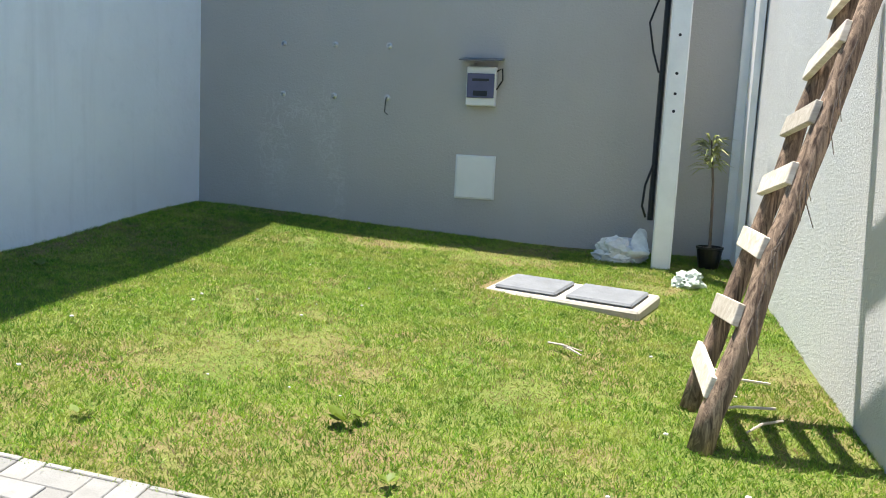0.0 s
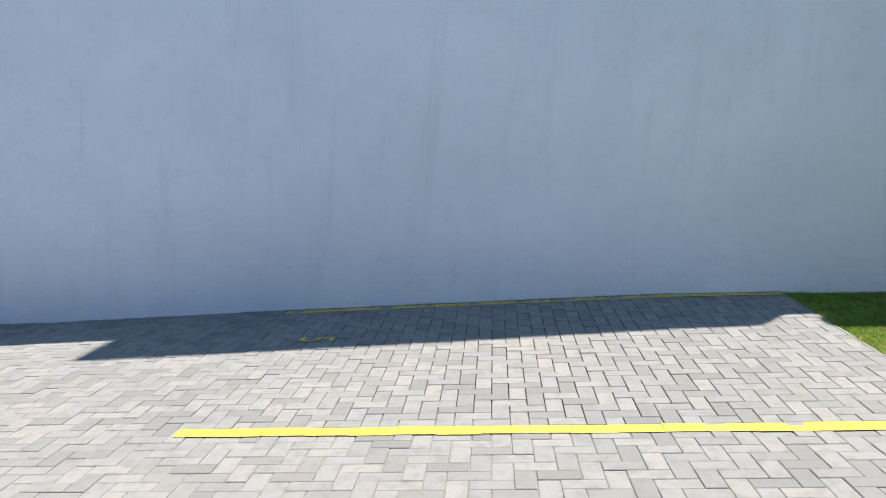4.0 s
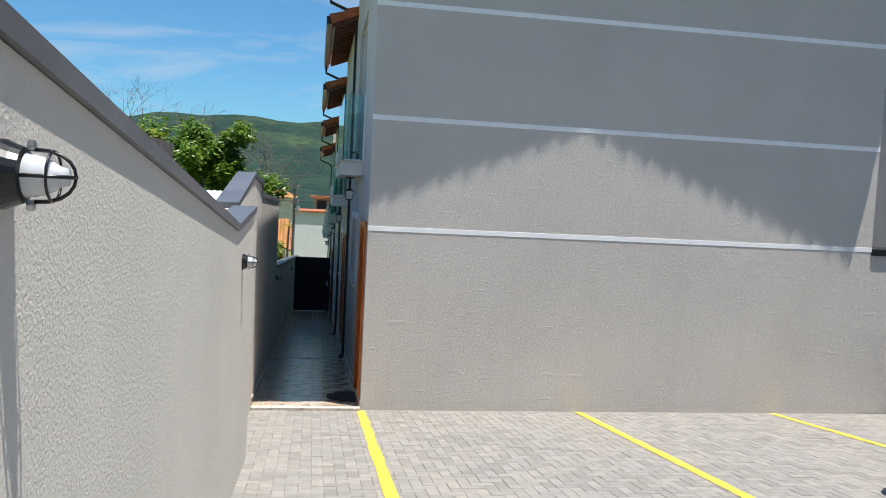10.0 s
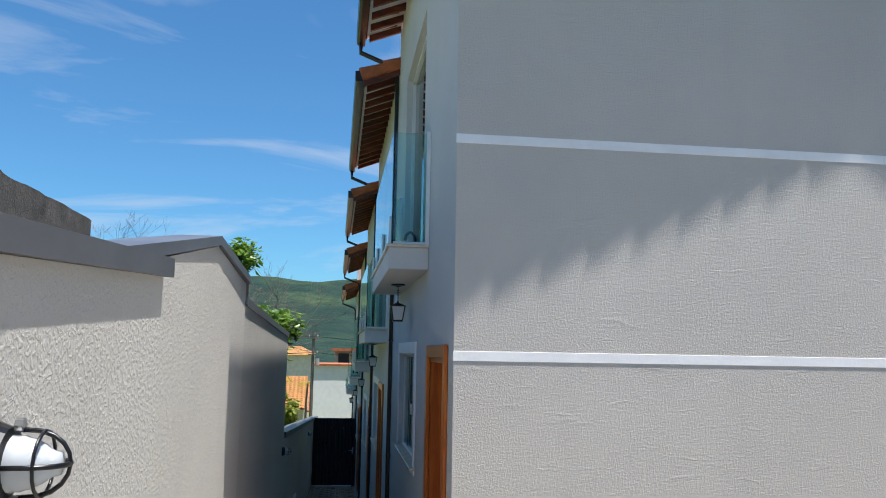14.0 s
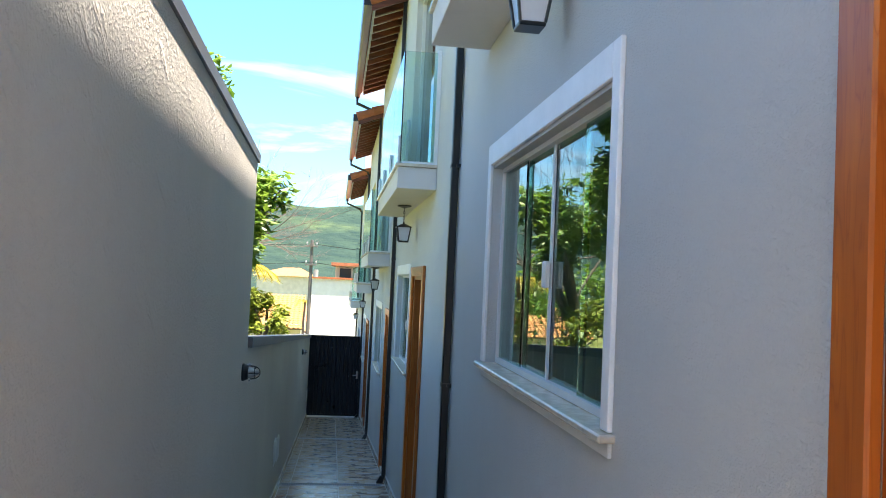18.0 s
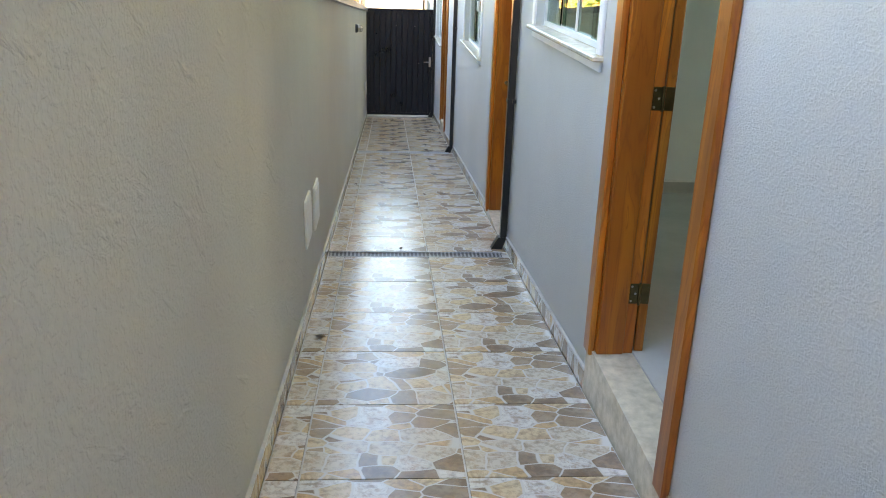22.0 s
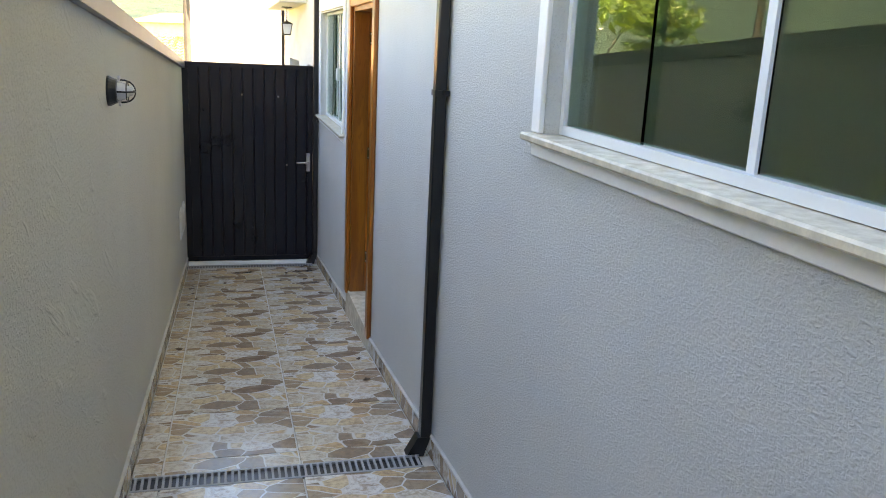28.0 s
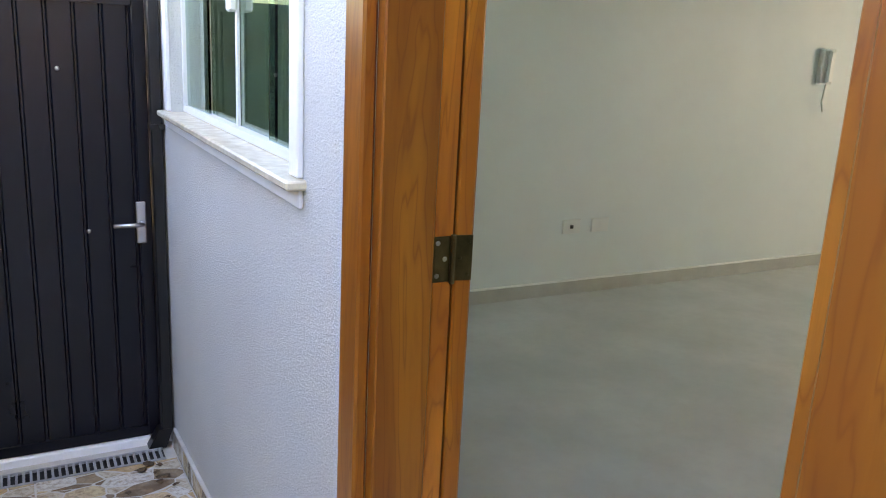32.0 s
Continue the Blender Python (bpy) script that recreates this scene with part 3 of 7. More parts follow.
# the white sprayed wall of the neighbour that narrows the lawn
bm = bmesh.new()
prism(bm, [(2.2, SY, 0.8), (3.47, SY, 0.8), (3.27, -14.7, 0.8), (2.2, -14.7, 0.8)], (0, 0, 4.4))
struct("wall_lawn_west", bm, M_LADWALL, "white sprayed wall along the lawn")
bm = bmesh.new()
box(bm, CWX - 0.15, 2.2, -14.9, -14.7, 0.8, 5.2)
struct("wall_south_west", bm, M_LADWALL, "white rendered wall closing the car park")
bm = bmesh.new()
box(bm, 3.475, 3.57, SY, SY + 0.05, 1.2, 5.2)
box(bm, 3.465, 3.51, SY + 0.05, SY + 0.35, 1.2, 5.2)
struct("trim_pilaster", bm, M_WHITE, "white corner pilaster strips", "trim")

# west boundary wall
bm = bmesh.new()
prism(bm, [(WX, -15.0, 0.4), (WX, -2.5, -0.4), (WX, -2.5, 2.325), (WX, -3.9, 2.24), (WX, -15.0, 3.62)], (-0.16, 0, 0))
w_a = struct("wall_west_1", bm, M_WWALL, "beige sprayed boundary wall whose top falls with the ground")
def w2x(y):
    return CWX + 0.03 * (0.74 - y) / 3.24
bm = bmesh.new()
prism(bm, [(w2x(y), y, z) for y, z in ((-2.5, -0.4), (0.74, -0.6), (0.74, 2.565), (-0.62, 2.64), (-2.5, 2.34))], (-0.16, 0, 0))
struct("wall_west_2", bm, M_WWALL, "beige sprayed boundary wall with a peaked top")
bm = bmesh.new()
prism(bm, [(CWX, 0.74, -0.6), (CWX, 5.46, -0.9), (CWX, 5.46, 2.30), (CWX, 0.74, 2.43)], (-0.16, 0, 0))
struct("wall_west_3", bm, M_CWALL, "beige boundary wall along the passage")
bm = bmesh.new()
prism(bm, [(CWX, 5.46, -1.0), (CWX, 24.0, -2.7), (CWX, 24.0, -0.14), (CWX, 5.46, 1.11)], (-0.16, 0, 0))
struct("wall_west_4", bm, M_CWALL, "low beige boundary wall along the passage")
def coping(name, x, pts, label, t=0.09, over=0.04):
    bm = bmesh.new()
    poly = [(x + over, y, z - t + 0.03) for y, z in pts] + [(x + over, y, z + 0.03) for y, z in reversed(pts)]
    prism(bm, poly, (-0.16 - 2 * over, 0, 0))
    struct(name, bm, M_COPING, label, "coping")
coping("coping_1", WX, [(-15.0, 3.64), (-3.9, 2.26), (-2.46, 2.345)], "dark grey painted coping on the falling wall top", 0.048, 0.018)
coping("coping_2", CWX + 0.012, [(-2.455, 2.37), (-0.62, 2.66), (0.755, 2.585)], "dark glossy coping rising to a peak", 0.045, 0.016)
struct("coping_step", B(CWX - 0.17, CWX + 0.016, 0.742, 0.757, 2.44, 2.57), M_COPING, "dark coping face at the step of the wall", "coping")
coping("coping_3", CWX, [(0.76, 2.45), (5.50, 2.32)], "dark grey coping on the passage wall", 0.055, 0.014)
coping("coping_4", CWX, [(5.47, 1.13), (24.0, -0.16)], "dark grey coping on the low passage wall", 0.07, 0.03)

# ---- the row of houses ----
# y start, y end, storey offset, door (casing), window (sill), balcony start
HOUSES = [
    (0.0, 4.95, 0.0, (0.215, 1.21), (2.12, 3.97), 1.37),
    (4.95, 9.88, -0.50, (6.585, 7.60), (7.81, 9.45), 6.14),
    (9.88, 14.82, -1.01, (10.09, 11.105), (12.10, 13.92), 11.1),
    (14.82, 19.70, -1.475, (16.46, 17.52), (17.80, 19.53), 16.0),
    (19.70, 24.60, -1.97, (19.95, 20.95), (21.9, 23.6), 20.95),
]
BX1, T = 6.45, 0.15
# levels of the room floors and of the door sills
FZ = [-0.02, -0.44, -0.92, -1.305, -1.95]
SZ = [-0.02, -0.45, -0.93, -1.39, -1.95]
WS = [0.026, 0.011, 0.014, 0.02, 0.0]  # small differences of the sill heights
RX, RZ, RS = 3.25, 7.33, 0.39


def roof_z(x, o):
    return RZ + o - RS * abs(x - RX)


def house_shell(k, y0, y1, o, door, win):
    """Front wall with its openings, the party gables, back wall, floors."""
    dy0, dy1, dt = door[0] + 0.08, door[1] - 0.08, 2.115 + o
    wy0, wy1, ws, wt = win[0] + 0.07, win[1] - 0.08, 1.16 + o + WS[k], 2.12 + o
    lo, top = floor_z(y1) - 0.4, roof_z(0, o) + 0.02
    by0, by1 = HOUSES[k][5] + 0.5, HOUSES[k][5] + 2.4
    bt, bb = 5.05 + o, 2.99 + o
    cuts = sorted({y0 + (T if k == 0 else 0), dy0, dy1, wy0, wy1, y1, by0, by1})
    bm = bmesh.new()
    for a, c in zip(cuts, cuts[1:]):
        m = (a + c) / 2
        holes = []
        if dy0 < m < dy1:
            holes.append((floor_z(dy1) - 0.3, dt))
        if wy0 < m < wy1:
            holes.append((ws, wt))
        if by0 < m < by1:
            holes.append((bb, bt))
        z = lo
        for h0, h1 in sorted(holes):
            if h0 > z:
                box(bm, 0, T, a, c, z, h0)
            z = h1
        box(bm, 0, T, a, c, z, top)
    bmesh.ops.remove_doubles(bm, verts=bm.verts[:], dist=1e-4)
    front = struct("wall_front_%d" % (k + 1), bm, M_FRONT, "light grey rendered house front in the passage")
    bm = bmesh.new()
    g = T if k == 0 else 0.12
    prism(bm, [(T if k else 0.0, y0, lo), (BX1, y0, lo), (BX1, y0, roof_z(BX1, o)), (RX, y0, RZ + o), (T if k else 0.0, y0, roof_z(T if k else 0, o))], (0, g, 0))
    if k == 0:
        gable = struct("wall_gable", bm, M_GABLE, "tall warm grey rendered gable wall with white bands")
        gable.data.materials.append(M_FRONT)
        for p in gable.data.polygons:
            if p.normal.x < -0.9:
                p.material_index = 1
    else:
        struct("wall_party_%d" % k, bm, M_INWALL, "white party wall between two houses")
    bm = bmesh.new()
    # unseen openings added in the back walls to let light into the rooms
    ra, rb, rs, rt = y0 + 1.6, y0 + 3.4, FZ[k] + 0.9, FZ[k] + 2.2
    for a, c, z0, z1 in ((y0 + g, ra, lo, roof_z(BX1, o)), (rb, y1, lo, roof_z(BX1, o)), (ra, rb, lo, rs), (ra, rb, rt, roof_z(BX1, o))):
        box(bm, BX1 - T, BX1, a, c, z0, z1)
    struct("wall_back_%d" % (k + 1), bm, M_GABLE, "grey rendered back wall of a row house")
    if k in (1, 3):  # unseen fill lamp added in the back opening to brighten the room
        lamp = new("room_fill_light", bpy.data.lights.new("room_fill_light", "AREA"))
        lamp.data.shape, lamp.data.size, lamp.data.size_y = "RECTANGLE", rb - ra, rt - rs
        lamp.data.energy, lamp.data.color = 1.9, (0.38, 0.88, 1.0)
        lamp.matrix_world = look((BX1 - 0.02, (ra + rb) / 2, (rs + rt) / 2), (0, (ra + rb) / 2, (rs + rt) / 2 - 1.5))
    # inside: floor, ceiling, skirting
    fz = FZ[k]
    struct("floor_inside_%d" % (k + 1), B(T, BX1 - T, y0 + g, y1, fz - 0.12, fz), M_INFLOOR, "grey polished porcelain floor inside a house", "floor")
    struct("ceiling_%d" % (k + 1), B(T, BX1 - T, y0 + g, y1, 2.5 + o, 2.62 + o), M_INWALL, "white plaster ceiling inside a house", "ceiling")
    bm = bmesh.new()
    box(bm, T + 0.3, BX1 - T, y1 - 0.02, y1 - 0.001, fz, fz + 0.075)
    box(bm, BX1 - T - 0.02, BX1 - T - 0.001, y0 + g, y1 - 0.02, fz, fz + 0.075)
    bt_ = bmesh.new()
    box(bt_, T + 0.3, BX1 - T, y1 - 0.022, y1 - 0.001, fz + 0.075, fz + 0.081)
    struct("baseboard_joint_%d" % (k + 1), bt_, M_WHITE, "thin white filler joint along the top of the skirting", "trim")
    struct("baseboard_inside_%d" % (k + 1), bm, M_INBASE, "grey porcelain skirting inside a house", "baseboard")
    return front


def door_leaf(th, w, h, z0):
    """A panelled leaf in the plane x = 0, hinge at y = 0, reaching to y = -w."""
    t = 0.035
    part("stile", B(0, t, -0.13, 0, z0, z0 + h, bev=0.004), M_WOOD, th)
    part("stile", B(0, t, -w, -w + 0.13, z0, z0 + h, bev=0.004), M_WOOD, th)
    # staggered raised panels in two uneven columns, the grain turned from one to the next
    inner = w - 0.26
    rows, z = [0.24, 0.30, 0.27, 0.33, 0.27, 0.31, 0.27, 0.24], z0
    s = h / sum(rows)
    for k, r in enumerate(rows):
        cut = inner * (0.38, 0.62, 0.45, 0.34)[k % 4]
        for n, (a, c) in enumerate(((0, cut), (cut, inner))):
            bm2 = bmesh.new()
            y1, y0 = -0.13 - a, -0.13 - c
            box(bm2, 0.006, t - 0.006, y0, y1, z, z + r * s)
            box(bm2, -0.005, t + 0.005, y0 + 0.006, y1 - 0.006, z + 0.006, z + r * s - 0.006, bev=0.005)
            part("panel", bm2, M_WOOD if (k + n) % 2 else M_WOODY, th)
        z += r * s


def house_door(k, o, door, angle):
    dy0, dy1 = door
    fz, top = floor_z(dy1) - 0.05, 2.196 + o
    base = SZ[k]
    fr = thing("door_frame", (0, (dy0 + dy1) / 2, base), "amber varnished wooden door frame with wide casings", "door frame")
    c = 0.085
    for name, a, e in (("casing", dy0, dy0 + c), ("casing", dy1 - c, dy1)):
        part(name, B(-0.027, -0.001, a, e, base - 0.02, top, bev=0.005), M_WOOD, fr)
    part("head_casing", B(-0.027, -0.001, dy0 + c, dy1 - c, top - c, top, bev=0.005), M_WOODY, fr)
    for a, e in ((dy0 + c - 0.005, dy0 + c + 0.03), (dy1 - c - 0.03, dy1 - c + 0.005)):
        part("jamb", B(-0.001, 0.106, a, e, base, top - c + 0.005, bev=0.003), M_WOOD, fr)
        r0, r1 = (a, e - 0.012) if a < (dy0 + dy1) / 2 else (a + 0.012, e)
        part("rebate", B(0.106, 0.148, r0, r1, base, top - c + 0.005), M_WOOD, fr)
    part("head_jamb", B(-0.001, 0.17, dy0 + c + 0.03, dy1 - c - 0.03, top - c - 0.03, top - c + 0.004), M_WOODY, fr)
    if angle:
        for hz in (0.22, 0.985, 1.78):
            yh = dy1 - c - 0.018
            bm = bmesh.new()
            box(bm, 0.109, 0.143, yh - 0.003, yh, base + hz, base + hz + 0.085, bev=0.001)
            tube(bm, [(0.147, yh - 0.006, base + hz - 0.003), (0.147, yh - 0.006, base + hz + 0.088)], 0.0055, 8)
            hg = part("hinge_plate", bm, M_BRASS, fr, "dull brass hinge plate")
            for sx, sz in ((0.117, 0.012), (0.132, 0.043), (0.117, 0.073)):
                bm = bmesh.new()
                lathe(bm, (sx, yh - 0.003, base + hz + sz), (0, -1, 0), [(0, 0.005), (0.001, 0.004), (0.001, 0)], 8)
                part("screw", bm, M_STEEL, hg)
    # wedge of stone under the sill, level at the top and falling with the passage
    bm = bmesh.new()
    prism(bm, [(-0.012, dy0, floor_z(dy0) - 0.02), (-0.012, dy1, floor_z(dy1) - 0.02), (-0.012, dy1, base), (-0.012, dy0, base)], (0.19, 0, 0))
    tagged(new("door_sill", mesh_of("door_sill", bm, M_SILL)), "beige granite door step wedge on the sloping passage", "door step")
    w = dy1 - dy0 - 2 * (c + 0.033)
    hinge_y = dy1 - c - 0.033
    h = top - c - 0.035 - base - 0.01
    leaf = thing("door", (0, 0, 0), "amber panelled wooden house door standing open" if angle else "amber panelled wooden house door, closed, with staggered panels", "door", "doors of the row houses")
    door_leaf(leaf, w, h, 0.0)
    hy = -w + 0.06
    bm = bmesh.new()
    box(bm, -0.012, -0.001, hy - 0.016, hy + 0.016, 0.92, 1.14, bev=0.006)
    plate = part("lock_plate", bm, M_BRASS, leaf, "antique brass lock plate")
    bm = bmesh.new()
    tube(bm, [(-0.005, hy, 1.06), (-0.05, hy, 1.06), (-0.055, hy + 0.02, 1.06), (-0.055, hy + 0.12, 1.055)], [0.008, 0.009, 0.009, 0.006])
    part("handle", bm, M_BRASS, leaf, "antique brass lever handle", smooth=True)
    for hz in (0.212, 0.977, 1.772):
        bm = bmesh.new()
        box(bm, 0.002, 0.034, 0.0, 0.003, hz, hz + 0.085)
        for sx, sz in ((0.01, 0.012), (0.026, 0.043), (0.01, 0.073)):
            lathe(bm, (sx, 0.003, hz + sz), (0, 1, 0), [(0, 0.004), (0.0012, 0.003), (0.0012, 0)], 6)
        part("hinge", bm, M_BRASS, leaf, "antique brass butt hinge")
    leaf.matrix_basis = Matrix.Translation((0.19 if angle else 0.118, hinge_y + (0.012 if angle else 0), base + 0.008)) @ Matrix.Rotation(radians(angle), 4, "Z")
    if not angle:  # the closed doors hang on the other side
        leaf.matrix_basis = Matrix.Translation((0.118, dy0 + c + 0.033, base + 0.008)) @ Matrix.Diagonal((1, -1, 1, 1))
    return leaf


def house_window(k, o, win):
    a, c = win
    s, top = 1.178 + o + WS[k], 2.235 + o
    w = thing("window", (0, (a + c) / 2, s), "white-trimmed window with green-tinted sliding glass panes", "window", "ground floor windows", "")
    tr, ts = 0.10, 0.06
    part("trim", B(-0.015, 0.0, a + 0.02, a + 0.02 + ts, s, top, bev=0.003), M_WHITE, w)
    part("trim", B(-0.015, 0.0, c - 0.02 - ts, c - 0.02, s, top, bev=0.003), M_WHITE, w)
    part("head_trim", B(-0.015, 0.0, a + 0.02 + ts, c - 0.02 - ts, top - tr, top, bev=0.003), M_WHITE, w)
    part("apron", B(-0.012, 0.0, a + 0.02, c - 0.02, s - 0.066, s - 0.024, bev=0.003), M_WHITE, w)
    part("sill", B(-0.045, 0.10, a + 0.0, c - 0.01, s - 0.024, s - 0.002, bev=0.005), M_SILL, w, "beige granite sill")
    i0, i1, z1 = a + 0.07, c - 0.08, top - 0.11
    # reveals and aluminium frame
    fx = 0.045
    for y in (i0, i1 - 0.025):
        part("frame", B(fx, fx + 0.05, y + 0.001, y + 0.024, s, z1), M_ALU, w)
    for z in (s, z1 - 0.025):
        part("frame", B(fx, fx + 0.05, i0 + 0.025, i1 - 0.025, z, z + 0.025), M_ALU, w)
    n = (i1 - i0 - 0.05) / 4
    for j in range(4):
        y = i0 + 0.025 + n * j
        x = fx + 0.012 if j in (0, 3) else fx + 0.028
        p = part("pane", B(x, x + 0.008, y - 0.01, y + n + 0.01, s + 0.02, z1 - 0.02), M_GLASS, w, "green-tinted glass pane")
        p.visible_shadow = False
    ym = (i0 + i1) / 2
    part("meeting_strip", B(fx + 0.018, fx + 0.026, ym - 0.012, ym + 0.012, s + 0.02, z1 - 0.02), M_ALU, w)
    part("latch", B(fx - 0.008, fx + 0.018, ym - 0.022, ym + 0.022, s + 0.36, s + 0.46, bev=0.006), M_PLASTIC, w, "white plastic latch")
    if k == 0:
        for j in range(15):
            y = i0 - 0.05 + (i1 - i0 + 0.1) * j / 14
            bm = bmesh.new()
            m = 0.05
            prism(bm, [(0.24 - m * 0.8, y - m, 0), (0.24 + m * 0.8, y + m, 0), (0.244 + m * 0.8, y + m, 0), (0.244 - m * 0.8, y - m, 0)], (0, 0, 1.15))
            for v in bm.verts:
                v.co.z += s - 0.08
            blind = part("blind_slat", bm, M_CURTAIN, w, "grey-green vertical blind slat")


def balcony(k, o, b0):
    b1, z0, xf = b0 + 2.76, 2.76 + o, -0.30
    th = thing("balcony", (0, (b0 + b1) / 2, z0), "shallow white balcony with green glass balustrade", "balcony", "balconies of the row houses")
    part("slab", B(xf, -0.001, b0, b1, z0, z0 + 0.165, bev=0.004), M_SLAB, th)
    part("coping_stone", B(xf - 0.02, -0.001, b0 - 0.02, b1 + 0.02, z0 + 0.165, z0 + 0.19, bev=0.004), M_SILL, th, "beige granite edge")
    zt = z0 + 1.05
    n = 3
    for j in range(n):
        a, c = b0 + 0.02 + (b1 - b0 - 0.04) * j / n, b0 + 0.02 + (b1 - b0 - 0.04) * (j + 1) / n
        p = part("glass_panel", B(xf + 0.015, xf + 0.025, a + 0.008, c - 0.008, z0 + 0.21, zt), M_BALGLASS, th, "green-tinted glass balustrade panel")
    for y in (b0 + 0.015, b1 - 0.025):
        part("glass_panel", B(xf + 0.03, -0.02, y, y + 0.01, z0 + 0.21, zt), M_BALGLASS, th, "green-tinted glass balustrade panel")
    for y in (b0 + 0.02, b0 + 1.0, b0 + 1.96, b1 - 0.02):
        part("clamp_post", B(xf - 0.006, xf + 0.014, y - 0.022, y + 0.022, z0 + 0.19, z0 + 0.40, bev=0.004), M_STEEL, th, "steel glass clamp post")
    for y in (b0 + 0.015, b1 - 0.025):
        part("wall_channel", B(-0.03, -0.001, y - 0.012, y + 0.022, z0 + 0.19, zt + 0.02), M_ALU, th, "white wall channel")
        part("floor_channel", B(xf + 0.03, -0.03, y - 0.006, y + 0.016, z0 + 0.19, z0 + 0.21), M_ALU, th)
    # sliding door behind
    dy0, dy1, db, dt = b0 + 0.5, b0 + 2.4, 2.99 + o, 5.05 + o
    sd = thing("balcony_door", (0.06, (dy0 + dy1) / 2, db), "white-framed green glass sliding door onto the balcony", "sliding door")
    for a, c in ((dy0, dy0 + 0.04), (dy1 - 0.04, dy1)):
        part("frame", B(0.06, 0.12, a + 0.001, c - 0.001, db, dt - 0.001), M_ALU, sd)
    part("head_rail", B(0.06, 0.12, dy0 + 0.04, dy1 - 0.04, dt - 0.045, dt - 0.001), M_ALU, sd)
    part("bottom_rail", B(0.06, 0.12, dy0 + 0.04, dy1 - 0.04, db, db + 0.04), M_ALU, sd)
    for j in range(2):
        w = (dy1 - dy0 - 0.08) / 2
        part("pane", B(0.08 + 0.014 * j, 0.09 + 0.014 * j, dy0 + 0.04 + w * j, dy0 + 0.04 + w * (j + 1), db + 0.04, dt - 0.045), M_DARKGLASS, sd, "dark green glass pane")
    # hanging lantern
    ly = b0 + 1.35
    ln = thing("lantern", (-0.125, ly, z0 - 0.5), "small black hanging lantern with frosted panes under the balcony", "lantern", "hanging lanterns")
    lx = -0.125
    bm = bmesh.new()
    lathe(bm, (lx, ly, z0 - 0.001), (0, 0, -1), [(0, 0), (0, 0.065), (0.012, 0.065), (0.02, 0.03), (0.03, 0.0)])
    part("ceiling_cup", bm, M_BLACK, ln, smooth=False)
    for j in range(5):
        zc = z0 - 0.03 - 0.024 * j - 0.014
        bm = bmesh.new()
        pts = [(lx + (0.008 * math.cos(a) if j % 2 else 0), ly + (0 if j % 2 else 0.008 * math.cos(a)), zc + 0.016 * math.sin(a)) for a in [i * math.pi / 4 for i in range(9)]]
        tube(bm, pts, 0.0025, 5, cap=False)
        part("chain_link", bm, M_BLACK, ln)
    zt2 = z0 - 0.17
    bm = bmesh.new()
    lathe(bm, (lx, ly, zt2), (0, 0, -1), [(-0.02, 0.008), (0, 0.012), (0.012, 0.05), (0.03, 0.098), (0.036, 0.098), (0.036, 0)], seg=4)
    part("roof_cap", bm, M_BLACK, ln)
    for sx, sy in ((1, 1), (1, -1), (-1, 1), (-1, -1)):
        bm = bmesh.new()
        tube(bm, [(lx + 0.062 * sx, ly + 0.062 * sy, zt2 - 0.03), (lx + 0.042 * sx, ly + 0.042 * sy, zt2 - 0.16)], 0.006, 5)
        part("corner_bar", bm, M_BLACK, ln)
    bm = bmesh.new()
    prism(bm, [(lx - 0.056, ly - 0.056, zt2 - 0.036), (lx + 0.056, ly - 0.056, zt2 - 0.036), (lx + 0.056, ly + 0.056, zt2 - 0.036), (lx - 0.056, ly + 0.056, zt2 - 0.036)], (0, 0, -0.12))
    for v in bm.verts:
        if v.co.z < zt2 - 0.1:
            v.co.x, v.co.y = lx + (v.co.x - lx) * 0.7, ly + (v.co.y - ly) * 0.7
    part("frosted_panes", bm, M_FROST, ln, "frosted white glass")
    part("base_ring", B(lx - 0.045, lx + 0.045, ly - 0.045, ly + 0.045, zt2 - 0.172, zt2 - 0.157, bev=0.003), M_BLACK, ln)


M_FROST = plain("frosted lantern glass", (0.62, 0.66, 0.72), 0.35, var=0.05)


